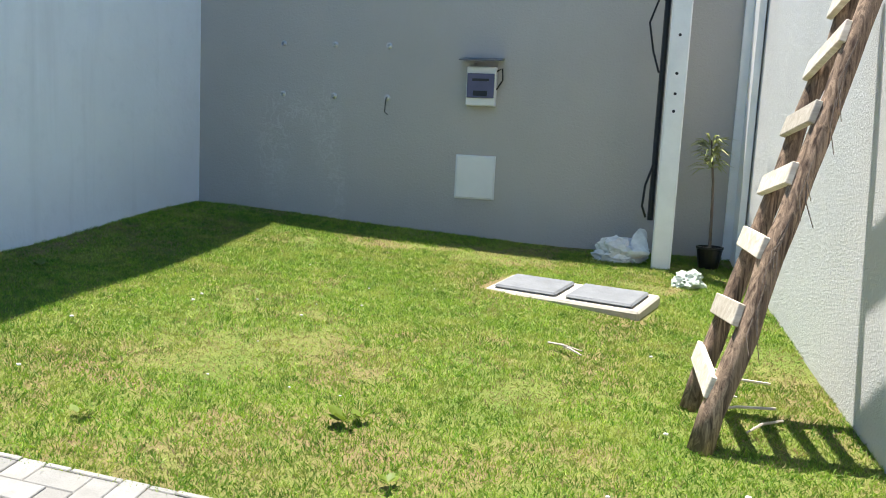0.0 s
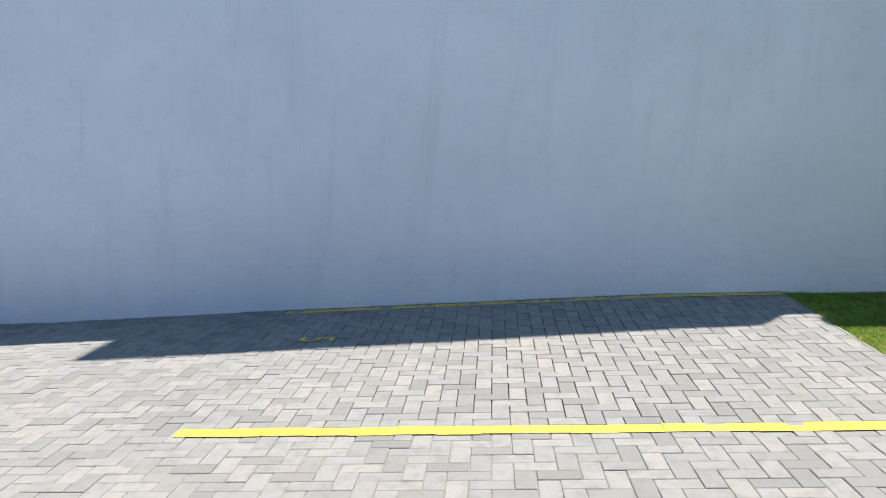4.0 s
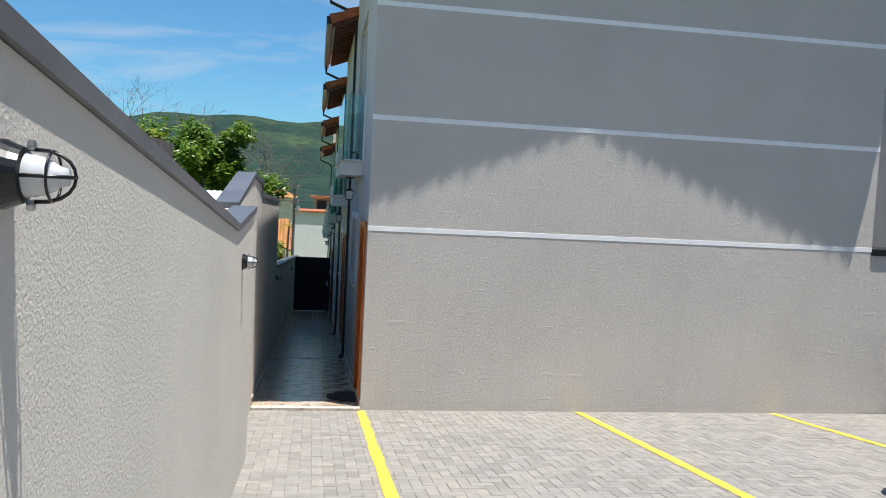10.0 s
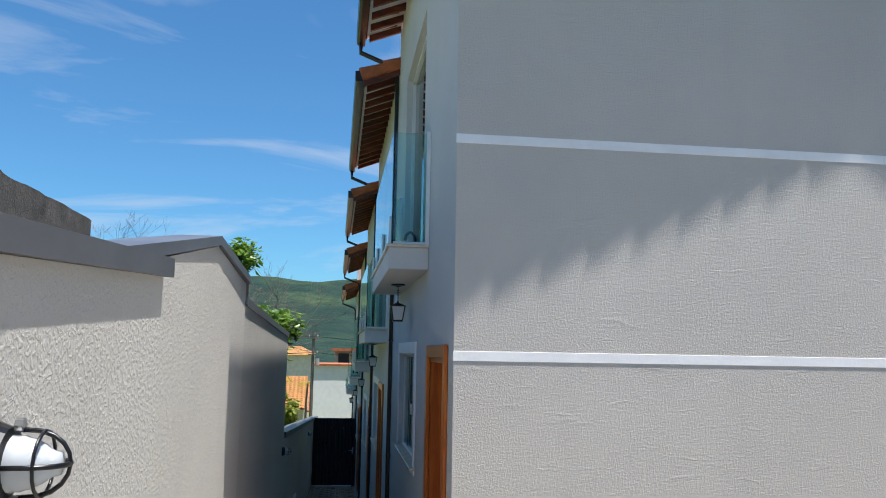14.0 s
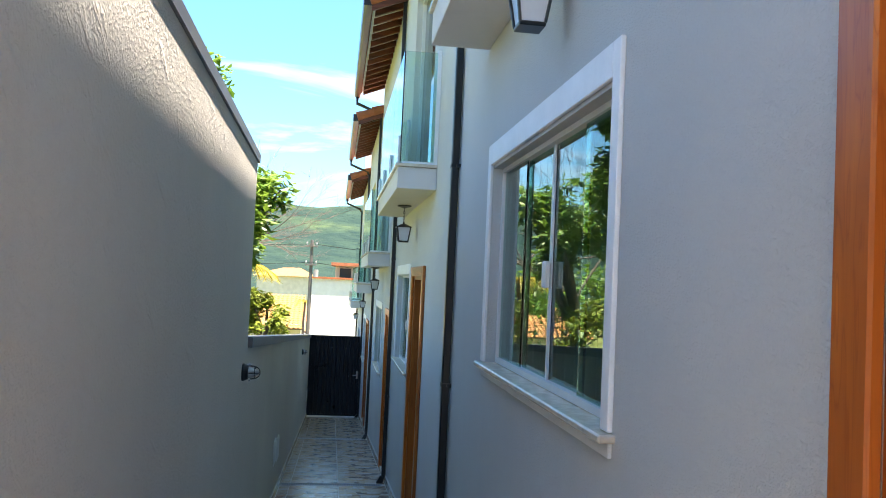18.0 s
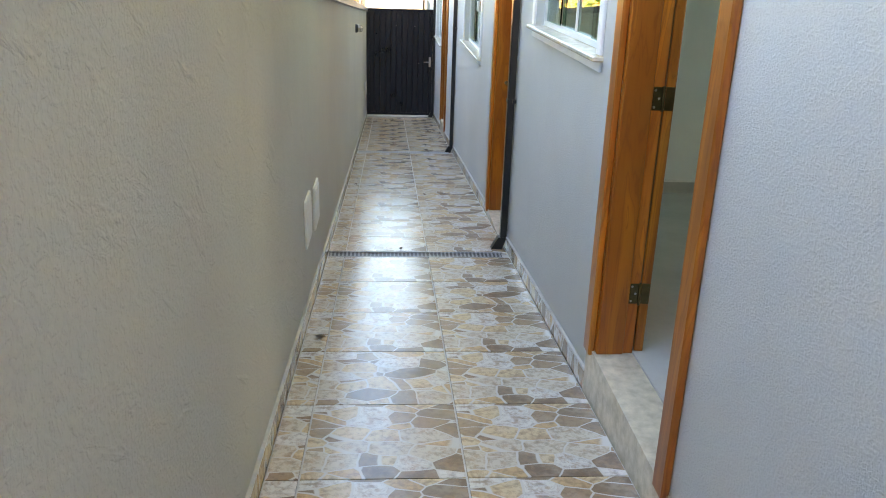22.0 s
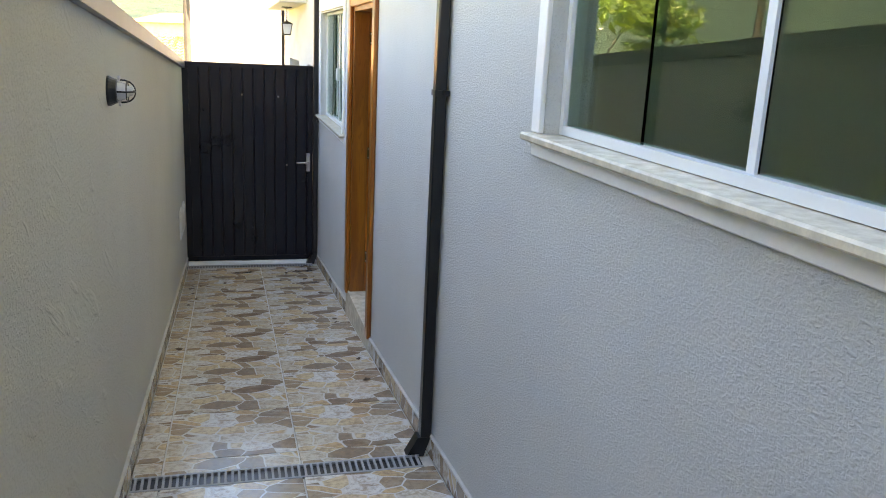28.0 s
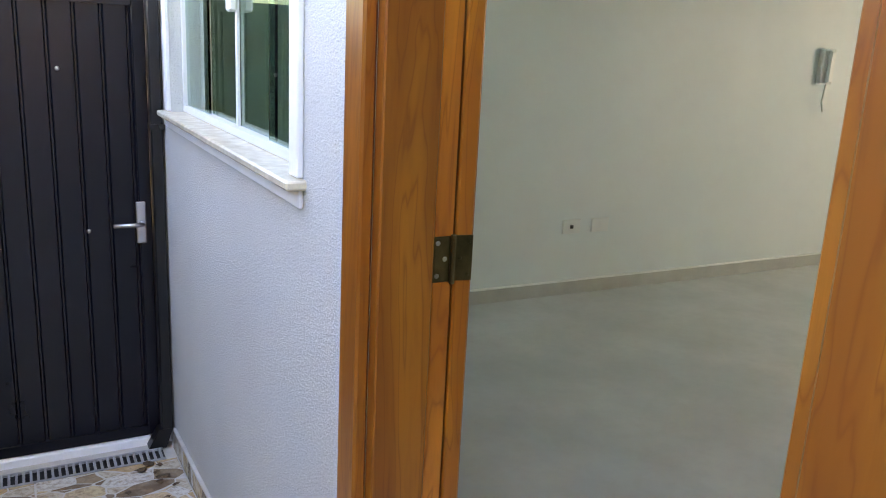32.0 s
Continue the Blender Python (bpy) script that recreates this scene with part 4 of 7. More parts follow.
def roof(k, y0, y1, o):
    ys, yn = (y0 - 0.6 if k == 0 else y0 - 0.02), y1 + (0.12 if k < 4 else 0.5)
    xw, xe = -0.42, 6.84
    th = thing("roof", (RX, (ys + yn) / 2, RZ + o), "terracotta barrel-tile gable roof with red timber eaves", "roof", "stepped roofs of the row houses")
    # soffit boards
    for side, xa, xb in (("w", xw, RX), ("e", RX, xe)):
        bm = bmesh.new()
        za, zb = roof_z(xa, o) + 0.10, roof_z(xb, o) + 0.10
        prism(bm, [(xa, ys + 0.03, za), (xb, ys + 0.03, zb), (xb, ys + 0.03, zb + 0.02), (xa, ys + 0.03, za + 0.02)], (0, yn - ys - 0.06, 0))
        part("soffit", bm, M_SOFFIT, th, "white-painted soffit boarding")
    # rafters showing under both eaves
    y = ys + 0.08
    while y < yn - 0.05:
        for xa, xb in ((xw + 0.03, 0.0), (BX1, xe - 0.03)):
            bm = bmesh.new()
            za, zb = roof_z(xa, o), roof_z(xb, o)
            prism(bm, [(xa, y, za + 0.02), (xb, y, zb + 0.02), (xb, y, zb + 0.10), (xa, y, za + 0.10)], (0, 0.045, 0))
            part("rafter", bm, M_RED, th)
        y += 0.34
    # barge boards and purlin ends
    for xa, xb in ((xw - 0.03, RX), (RX, xe + 0.03)):
        bm = bmesh.new()
        za, zb = roof_z(xa, o), roof_z(xb, o)
        prism(bm, [(xa, ys, za - 0.03), (xb, ys, zb - 0.03), (xb, ys, zb + 0.13), (xa, ys, za + 0.13)], (0, 0.035, 0))
        part("barge_board", bm, M_RED, th, "red-stained barge board")
    if k == 0:
        for x in (0.12, 1.15, 2.2, RX, 4.3, 5.3, 6.3):
            bm = bmesh.new()
            z = roof_z(x, o) - 0.02
            prism(bm, [(x - 0.045, ys + 0.06, z - 0.02), (x + 0.045, ys + 0.06, z - 0.02), (x + 0.045, ys + 0.06, z + 0.1), (x - 0.045, ys + 0.06, z + 0.1)], (0, 0.56, 0))
            for v in bm.verts:
                if v.co.y > -0.1:
                    v.co.z -= 0.07 if v.co.z < z else 0
            part("purlin_end", bm, M_RED, th, "shaped purlin end")
    # barrel tiles: corrugated courses
    for xa, xb in ((xw - 0.06, RX), (xe + 0.06, RX)):
        bm = bmesh.new()
        courses = 10
        per, seg = 0.2, 6
        ncol = int((yn - ys + 0.06) / per * seg)
        for c in range(courses):
            f0, f1 = c / courses, (c + 1) / courses + 0.012
            row = []
            for f, lift in ((f0, 0.035), (f1, 0.0)):
                x = xa + (xb - xa) * f
                zz = roof_z(x, o) + 0.12 + lift
                row.append([bm.verts.new((x, ys - 0.03 + j * per / seg, zz + 0.035 * math.cos(2 * math.pi * j / seg))) for j in range(ncol + 1)])
            for j in range(ncol):
                bm.faces.new((row[0][j], row[0][j + 1], row[1][j + 1], row[1][j]))
            lip = [bm.verts.new((v.co.x, v.co.y, v.co.z - 0.03)) for v in row[0]]
            for j in range(ncol):
                bm.faces.new((row[0][j], lip[j], lip[j + 1], row[0][j + 1]))
        tagged(part("tile_courses", bm, M_TILE_R, th, "terracotta barrel tiles"), kind="stuff")
    # capping tiles along the rake and the ridge
    for xa, xb in ((xw - 0.06, RX), (xe + 0.06, RX)):
        n = 13
        for j in range(n):
            f0, f1 = j / n, (j + 1) / n + 0.02
            p0, p1 = xa + (xb - xa) * f0, xa + (xb - xa) * f1
            bm = bmesh.new()
            tube(bm, [(p0, ys + 0.03, roof_z(p0, o) + 0.13), (p1, ys + 0.03, roof_z(p1, o) + 0.115)], [0.094, 0.066], 10)
            part("rake_tile", bm, M_TILE_R, th)
    y = ys
    while y < yn - 0.1:
        bm = bmesh.new()
        tube(bm, [(RX, y, RZ + o + 0.145), (RX, y + 0.4, RZ + o + 0.13)], [0.1, 0.085], 8)
        part("ridge_tile", bm, M_TILE_R, th)
        y += 0.37
    # gutter on the passage side and its outlet pipe
    g = thing("gutter", (xw - 0.05, (ys + yn) / 2, roof_z(xw, o)), "dark zinc box gutter with an offset outlet pipe", "gutter", "gutters")
    gz = roof_z(xw, o) + 0.02
    bm = bmesh.new()
    prism(bm, [(xw - 0.13, ys, gz + 0.13), (xw - 0.12, ys, gz + 0.02), (xw - 0.09, ys, gz), (xw - 0.02, ys, gz), (xw - 0.01, ys, gz + 0.10), (xw - 0.02, ys, gz + 0.10), (xw - 0.03, ys, gz + 0.02), (xw - 0.11, ys, gz + 0.03), (xw - 0.12, ys, gz + 0.13)], (0, yn - ys, 0))
    part("trough", bm, M_GUTTER, g)
    bm = bmesh.new()
    box(bm, xw - 0.125, xw - 0.015, ys - 0.004, ys, gz, gz + 0.13)
    part("stop_end", bm, M_GUTTER, g)
    bm = bmesh.new()
    yp = y1 + (0.03, 0.07, 0.06, -0.05, -0.05)[k]
    tube(bm, [(xw - 0.07, yp, gz + 0.02), (xw - 0.07, yp, gz - 0.12), (-0.08, yp, gz - 0.28), (-0.05, yp, gz - 0.36)], 0.03, 8)
    part("outlet_pipe", bm, M_GUTTER, g, smooth=True)
    dp = thing("downpipe", (-0.045, yp, floor_z(yp)), "black square steel downpipe fixed to the house front", "downpipe", "downpipes")
    part("pipe", B(-0.054, -0.008, yp - 0.027, yp + 0.027, floor_z(yp) + 0.07, gz - 0.33, bev=0.006), M_BLACK, dp)
    bm = bmesh.new()
    prism(bm, [(-0.068, yp - 0.03, floor_z(yp) + 0.09), (-0.01, yp - 0.03, floor_z(yp) + 0.09), (-0.04, yp - 0.03, floor_z(yp)), (-0.115, yp - 0.03, floor_z(yp) + 0.005)], (0, 0.06, 0))
    part("shoe", bm, M_BLACK, dp)
    for hz in ((1.37, 1.035, 1.56, 1.42, 1.42)[k], 2.7, 4.1):
        bm = bmesh.new()
        box(bm, -0.058, -0.002, yp - 0.031, yp + 0.031, floor_z(yp) + hz, floor_z(yp) + hz + 0.022)
        box(bm, -0.026, -0.002, yp - 0.048, yp - 0.031, floor_z(yp) + hz, floor_z(yp) + hz + 0.022)
        part("bracket", bm, M_BLACK, dp)


for k, (y0, y1, o, door, win, b0) in enumerate(HOUSES):
    house_shell(k, y0, y1, o, door, win)
    if k < 4:
        house_door(k, o, door, {1: 171, 3: 171}.get(k, 0))
        house_window(k, o, win)
    balcony(k, o, b0)
    roof(k, y0, y1, o)
struct("wall_far_end", B(0, BX1, 24.6, 24.55, -4, 5.4), M_GABLE, "grey end wall of the row")

# white bands on the gable
for z in (2.13, 3.41, 4.70):
    struct("trim_band", B(-0.004, BX1 + 0.004, -0.004, 0.0, z - 0.028, z + 0.028, bev=0.001), M_WHITE, "white raised band across the gable", "trim")

# yard wall between gable and boundary
struct("wall_yard", B(BX1, EX - 0.001, 0.02, 0.7, -0.4, 2.06), M_GABLE, "grey rendered yard wall beside the gable")
struct("yard_coping", B(BX1 + 0.002, EX - 0.002, -0.015, 0.75, 2.06, 2.145, bev=0.005), M_BLACK, "black painted coping on the yard wall", "coping")

# passage floor bed, entry step
bm = bmesh.new()
prism(bm, [(CWX, 0.0, -0.3), (CWX, 24.0, floor_z(24) - 0.3), (CWX, 24.0, floor_z(24) - 0.009), (CWX, 0.0, floor_z(0) - 0.009)], (-CWX, 0, 0))
floor_bed = struct("floor", bm, M_GROUT, "grout bed of the tiled passage floor", "floor")
struct("entry_step", B(CWX + 0.01, -0.005, -0.09, -0.002, -0.05, 0.045, bev=0.006), M_TILE_EDGE, "pale stone strip at the mouth of the passage", "threshold")
# skirting tiles
for nm, x0, x1, a, c in (("baseboard_west", CWX + 0.001, CWX + 0.014, 0.02, 19.6),):
    bm = bmesh.new()
    prism(bm, [(x0, a, floor_z(a)), (x0, c, floor_z(c)), (x0, c, floor_z(c) + 0.085), (x0, a, floor_z(a) + 0.085)], (x1 - x0, 0, 0))
    struct(nm, bm, M_FTILE, "stone-patterned skirting along the boundary wall", "baseboard")
    bm = bmesh.new()
    prism(bm, [(x0, a, floor_z(a) + 0.086), (x0, c, floor_z(c) + 0.086), (x0, c, floor_z(c) + 0.094), (x0, a, floor_z(a) + 0.094)], (x1 - x0, 0, 0))
    struct("baseboard_cap", bm, M_GROUT, "pale grout edge on the skirting", "baseboard")
edges = [0.02] + [v for h in HOUSES[:4] for v in h[3]] + [19.6]
for a, c in zip(edges[::2], edges[1::2]):
    bm = bmesh.new()
    prism(bm, [(-0.014, a, floor_z(a)), (-0.014, c, floor_z(c)), (-0.014, c, floor_z(c) + 0.085), (-0.014, a, floor_z(a) + 0.085)], (0.013, 0, 0))
    struct("baseboard_front", bm, M_FTILE, "stone-patterned skirting along the house front", "baseboard")
    bm = bmesh.new()
    prism(bm, [(-0.014, a, floor_z(a) + 0.086), (-0.014, c, floor_z(c) + 0.086), (-0.014, c, floor_z(c) + 0.094), (-0.014, a, floor_z(a) + 0.094)], (0.013, 0, 0))
    struct("baseboard_cap", bm, M_GROUT, "pale grout edge on the skirting", "baseboard")

# ---- gate, drains, passage fittings ----
def gate():
    y, z0, z1 = 19.72, -1.76, 0.16
    th = thing("gate", (-0.63, y, z0), "black corrugated steel gate closing the passage", "gate")
    for a, c in ((CWX - 0.003, CWX + 0.055), (-0.10, -0.05)):
        part("stile", B(a, c, y, y + 0.05, z0, z1, bev=0.004), M_GATE, th)
    part("post", B(-0.048, -0.004, y - 0.01, y + 0.06, z0 - 0.04, z1 + 0.03, bev=0.004), M_GATE, th)
    part("top_rail", B(CWX + 0.055, -0.10, y, y + 0.05, z1 - 0.045, z1), M_GATE, th)
    part("bottom_rail", B(CWX + 0.055, -0.10, y, y + 0.05, z0, z0 + 0.045), M_GATE, th)
    x0, x1 = CWX + 0.055, -0.10
    n = 11
    for j in range(n):
        a, w = x0 + (x1 - x0) * j / n, (x1 - x0) / n
        bm = bmesh.new()
        prof = [(0, 0.012), (0.8, 0.012), (0.86, 0.026), (0.93, 0.026), (0.99, 0.012), (1, 0.012)]
        pts = [(a + w * u, y + v) for u, v in prof]
        poly = [(px, py, z0 + 0.045) for px, py in pts] + [(px, py + 0.004, z0 + 0.045) for px, py in reversed(pts)]
        prism(bm, poly, (0, 0, z1 - z0 - 0.09))
        part("ribbed_sheet", bm, M_GATE, th)
    lz = -0.77
    part("lock_plate", B(-0.115, -0.075, y - 0.012, y, lz - 0.09, lz + 0.09, bev=0.004), M_STEEL, th, "bright steel lock plate")
    bm = bmesh.new()
    tube(bm, [(-0.095, y - 0.005, lz), (-0.095, y - 0.05, lz), (-0.115, y - 0.058, lz), (-0.21, y - 0.058, lz)], [0.009, 0.01, 0.01, 0.008])
    part("handle", bm, M_STEEL, th, "bright steel lever handle", smooth=True)
    for bx, bz in ((-0.38, -0.14), (-0.72, -0.13), (-0.3, -0.8)):
        bm = bmesh.new()
        lathe(bm, (bx, y + 0.012, bz), (0, -1, 0), [(0, 0.01), (0.006, 0.008), (0.008, 0)], 8)
        part("bolt", bm, M_STEEL, th)
    struct("gate_threshold", B(CWX + 0.01, -0.004, y - 0.02, y + 0.12, -1.95, -1.765, bev=0.004), M_WHITE, "white painted threshold under the gate", "threshold")


gate()


def drain(y):
    z = floor_z(y) + 0.002
    th = thing("drain_channel", (-0.6, y, z), "grey plastic slotted drain grate across the passage", "drain", "drain grates")
    part("channel", B(CWX + 0.02, -0.06, y - 0.05, y + 0.05, z - 0.012, z - 0.006), M_BLACK, th)
    for a, c in ((-0.055, -0.043), (0.043, 0.055)):
        part("side_bar", B(CWX + 0.02, -0.06, y + a, y + c, z - 0.006, z + 0.003), M_DRAIN, th)
    n = 44
    bm0 = B(-0.005, 0.005, -0.043, 0.043, -0.006, 0.003)
    me = mesh_of("bar", bm0, M_DRAIN)
    for j in range(n):
        b = new("bar", me)
        b.matrix_basis = Matrix.Translation((CWX + 0.035 + (-0.075 - CWX - 0.035) * j / (n - 1), y, z))
        adopt(b, th)


M_DRAIN = plain("grey drain plastic", (0.30, 0.31, 0.31), 0.5, var=0.15, scale=20)
for y in (4.85, 9.76, 14.80, 19.55):
    drain(y)


def bulkhead(y, z, x=CWX, s=1.0, deep=1.0):
    th = thing("wall_lamp", (x, y, z), "round black bulkhead lamp with ribbed glass and wire cage", "wall lamp", "bulkhead lamps on the boundary wall")
    bm = bmesh.new()
    lathe(bm, (x, y, z), (1, 0, 0), [(0, 0), (0, 0.088 * s), (0.012, 0.088 * s), (0.028, 0.078 * s), (0.045, 0.07 * s), (0.05, 0.05 * s), (0.05, 0)], 24)
    part("base", bm, M_BLACK, th, smooth=False)
    bm = bmesh.new()
    prof = [(0.046, 0.056 * s)] + [(0.05 + 0.0075 * j, 0.056 * s - 0.001 * (j % 2) - (0.0003 * j * j)) for j in range(9)] + [(0.122, 0.014), (0.125, 0)]
    lathe(bm, (x, y, z), (1, 0, 0), prof, 20)
    part("glass_dome", bm, M_RIBGLASS, th, "clear ribbed glass dome", smooth=True)
    bm = bmesh.new()
    lathe(bm, (x, y, z), (1, 0, 0), [(0.045, 0.02), (0.075, 0.022), (0.1, 0.018), (0.115, 0)], 10)
    part("bulb", bm, M_FROST, th, smooth=True)
    for a in (0, math.pi / 2):
        bm = bmesh.new()
        pts = []
        for j in range(11):
            q = math.pi * j / 10
            r, h = 0.066 * s * math.cos(q), 0.05 + 0.085 * math.sin(q) ** 0.7
            pts.append((x + h, y + r * math.cos(a), z + r * math.sin(a)))
        tube(bm, pts, 0.0035, 6)
        part("cage_wire", bm, M_BLACK, th, smooth=True)
    bm = bmesh.new()
    tube(bm, [(x + 0.095, y + 0.063 * s * math.cos(q), z + 0.063 * s * math.sin(q)) for q in [2 * math.pi * j / 16 for j in range(17)]], 0.003, 5, cap=False)
    part("cage_ring", bm, M_BLACK, th, smooth=True)
    for sgn in (-1, 1):
        bm = bmesh.new()
        lathe(bm, (x + 0.05, y, z + sgn * 0.074 * s), (1, 0, 0), [(0, 0.009), (0.012, 0.009), (0.014, 0)], 8)
        part("screw", bm, M_STEEL, th)
    th.matrix_basis = Matrix.Translation((x, y, z)) @ Matrix.Diagonal((deep, 1, 1, 1))


M_RIBGLASS = glass("clear ribbed lamp glass", (0.88, 0.92, 0.94), 0.08, 0.5)
bulkhead(-7.88, 2.526, WX, 0.64, 0.85)
bulkhead(-3.48, 2.003, WX, 0.64, 0.8)
bulkhead(5.23, 0.96, CWX, 0.62, 0.8)
bulkhead(14.92, 0.19, CWX, 0.62, 0.7)


def cover_plate(y, z, w, h):
    th = thing("cover_plate", (CWX, y, z), "white plastic access plate low on the passage wall", "cover plate", "access plates")
    part("plate", B(CWX + 0.001, CWX + 0.014, y - w / 2, y + w / 2, z, z + h, bev=0.004), M_PLASTIC, th)
    part("door", B(CWX + 0.014, CWX + 0.019, y - w / 2 + 0.02, y + w / 2 - 0.02, z + 0.02, z + h - 0.02, bev=0.002), M_PLASTIC, th)


for y, z, w, h in ((8.60, -0.375, 0.23, 0.25), (9.06, -0.43, 0.23, 0.25), (18.74, -1.28, 0.23, 0.24), (19.12, -1.30, 0.23, 0.24)):
    cover_plate(y, z, w, h)

# plastered-over hatch with a white frame where the wall meets the passage
th = thing("wall_hatch", (w2x(-0.97), -0.97, 0.36), "beige hatch in a thin white frame low on the wall", "wall hatch")
for a, c, z0, z1 in ((-1.26, -1.23, 0.40, 0.77), (-0.71, -0.68, 0.36, 0.75), (-1.23, -0.71, 0.73, 0.76), (-1.23, -0.71, 0.37, 0.40)):
    part("frame_bar", B(w2x(a) - 0.004, w2x(a) + 0.012, a, c, z0, z1, bev=0.002), M_PLASTIC, th)
part("panel", B(w2x(-1.23) - 0.004, w2x(-1.23) + 0.004, -1.23, -0.71, 0.40, 0.73), M_WWALL, th)

# curled cable left on the first balcony
th = thing("cable_coil", (-0.12, 1.62, 2.96), "black curled cable on the balcony floor", "cable")
bm = bmesh.new()
tube(bm, [(-0.12 + 0.05 * math.cos(q * 0.9), 1.62 + 0.11 * math.cos(q), 2.965 + 0.055 * (1 + math.sin(q))) for q in [i * 0.42 - 1.5 for i in range(13)]], 0.012, 6)
part("loop", bm, M_BLACK, th, smooth=True)

# ---- lawn side: wall fittings, ladder, slab, pot, bags ----
def wall_bolt(x, z, wire=False):
    th = thing("wall_bolt", (x, SY, z), "rusty conduit stub in the grey wall", "wall bolt", "conduit stubs in the grey wall")
    bm = bmesh.new()
    lathe(bm, (x, SY, z), (0, 1, 0), [(0, 0.026), (0.006, 0.026), (0.01, 0.016), (0.03, 0.016), (0.03, 0.008), (0.012, 0.006), (0.012, 0)], 12)
    part("stub", bm, M_STEEL, th)
    if wire:
        bm = bmesh.new()
        tube(bm, [(x, SY + 0.03, z), (x, SY + 0.05, z - 0.05), (x + 0.01, SY + 0.03, z - 0.12), (x - 0.02, SY + 0.03, z - 0.14)], 0.004, 6)
        part("wire", bm, M_BLACK, th)


for i, x in enumerate((7.236, 6.77, 6.30)):
    for z in (3.449, 3.03):
        wall_bolt(x, z, i == 2 and z < 3.2)


def meter_box():
    x0, x1, z0, z1 = 5.385, 5.62, 2.99, 3.295
    th = thing("meter_box", (x0, SY, z0), "white electric breaker box with smoked door under a small metal hood", "meter box")
    part("case", B(x0, x1, SY + 0.001, SY + 0.08, z0, z1, bev=0.006), M_PLASTIC, th)
    part("smoked_door", B(x0 + 0.008, x1 - 0.008, SY + 0.08, SY + 0.095, z0 + 0.06, z1 - 0.055, bev=0.004), M_SMOKE, th, "smoked purple-grey plastic door")
    part("breaker", B(x0 + 0.06, x1 - 0.06, SY + 0.081, SY + 0.097, z0 + 0.075, z0 + 0.115), M_BLACK, th)
    part("label_strip", B(x0 + 0.05, x1 - 0.05, SY + 0.081, SY + 0.097, z1 - 0.115, z1 - 0.095), M_BLACK, th)
    bm = bmesh.new()
    prism(bm, [(x0 - 0.05, SY + 0.001, z1 + 0.075), (x0 - 0.05, SY + 0.17, z1 + 0.045), (x0 - 0.05, SY + 0.17, z1 + 0.035), (x0 - 0.05, SY + 0.001, z1 + 0.06)], (x1 - x0 + 0.1, 0, 0))
    part("hood", bm, M_COPING, th, "dark metal rain hood")
    bm = bmesh.new()
    tube(bm, [(x0, SY + 0.04, z1 - 0.03), (x0 - 0.045, SY + 0.05, z1 - 0.01), (x0 - 0.05, SY + 0.04, z1 - 0.1), (x0, SY + 0.03, z0 + 0.13)], 0.007, 6)
    part("cable", bm, M_BLACK, th)


M_SMOKE = plain("smoked plastic", (0.10, 0.10, 0.17), 0.15, var=0.1)
meter_box()
th = thing("wall_hatch", (5.5, SY, 2.2), "square white plastic hatch on the grey wall", "hatch")
part("frame", B(5.36, 5.69, SY + 0.001, SY + 0.012, 2.24, 2.595, bev=0.004), M_PLASTIC, th)
part("door", B(5.37, 5.68, SY + 0.012, SY + 0.02, 2.25, 2.585, bev=0.004), M_PLASTIC, th)

# white post with its black conduit
th = thing("post", (4.1, SY + 0.2, 2.0), "white square concrete post beside the grey wall", "post")
part("shaft", B(3.96, 4.095, SY + 0.40, SY + 0.535, 1.85, 5.6, bev=0.01), M_WHITE, th)
for z in (2.98, 3.1, 3.24, 3.5):
    bm = bmesh.new()
    lathe(bm, (4.03, SY + 0.536, z), (0, 1, 0), [(0, 0.011), (0.001, 0.011), (0.001, 0)], 8)
    part("bolt_hole", bm, M_BLACK, th)
th = thing("conduit", (4.130, SY + 0.410, 2.2), "black plastic conduit with loose cable loops on the grey wall", "conduit")
bm = bmesh.new()
tube(bm, [(4.125, SY + 0.400, 2.2), (4.125, SY + 0.400, 5.6)], 0.022, 8)
part("pipe", bm, M_BLACK, th)
bm = bmesh.new()
tube(bm, [(4.140, SY + 0.410, 3.75), (4.180, SY + 0.420, 3.78), (4.240, SY + 0.410, 3.6), (4.200, SY + 0.410, 3.4), (4.150, SY + 0.410, 3.25)], 0.008, 6)
part("cable_loop", bm, M_BLACK, th)
bm = bmesh.new()
tube(bm, [(4.130, SY + 0.410, 2.62), (4.180, SY + 0.420, 2.45), (4.190, SY + 0.420, 2.3), (4.160, SY + 0.410, 2.22)], 0.009, 6)
part("cable_tail", bm, M_BLACK, th)

# inspection slab
th = thing("inspection_slab", (4.57, -17.28, soil_z(4.57, -17.28)), "concrete inspection slab with two grey lids set in the lawn", "inspection cover")
sl = Matrix.Translation((4.57, -17.28, soil_z(4.57, -17.28) + 0.01)) @ Matrix.Rotation(radians(-18), 4, "Z") @ Matrix.Rotation(math.atan(-KG), 4, "X")
M_CEMENT = plain("pale cement", (0.46, 0.41, 0.34), 0.9, var=0.15, scale=6, bump_s=0.4)
M_LID = plain("grey cover lid", (0.19, 0.195, 0.205), 0.5, var=0.15, scale=12, bump_s=0.2)


def slab_part(name, x0, x1, y0, y1, z0, z1, mat, label):
    bm = B(x0, x1, y0, y1, z0, z1, bev=0.012)
    bmesh.ops.transform(bm, matrix=sl, verts=bm.verts[:])
    part(name, bm, mat, th, label)


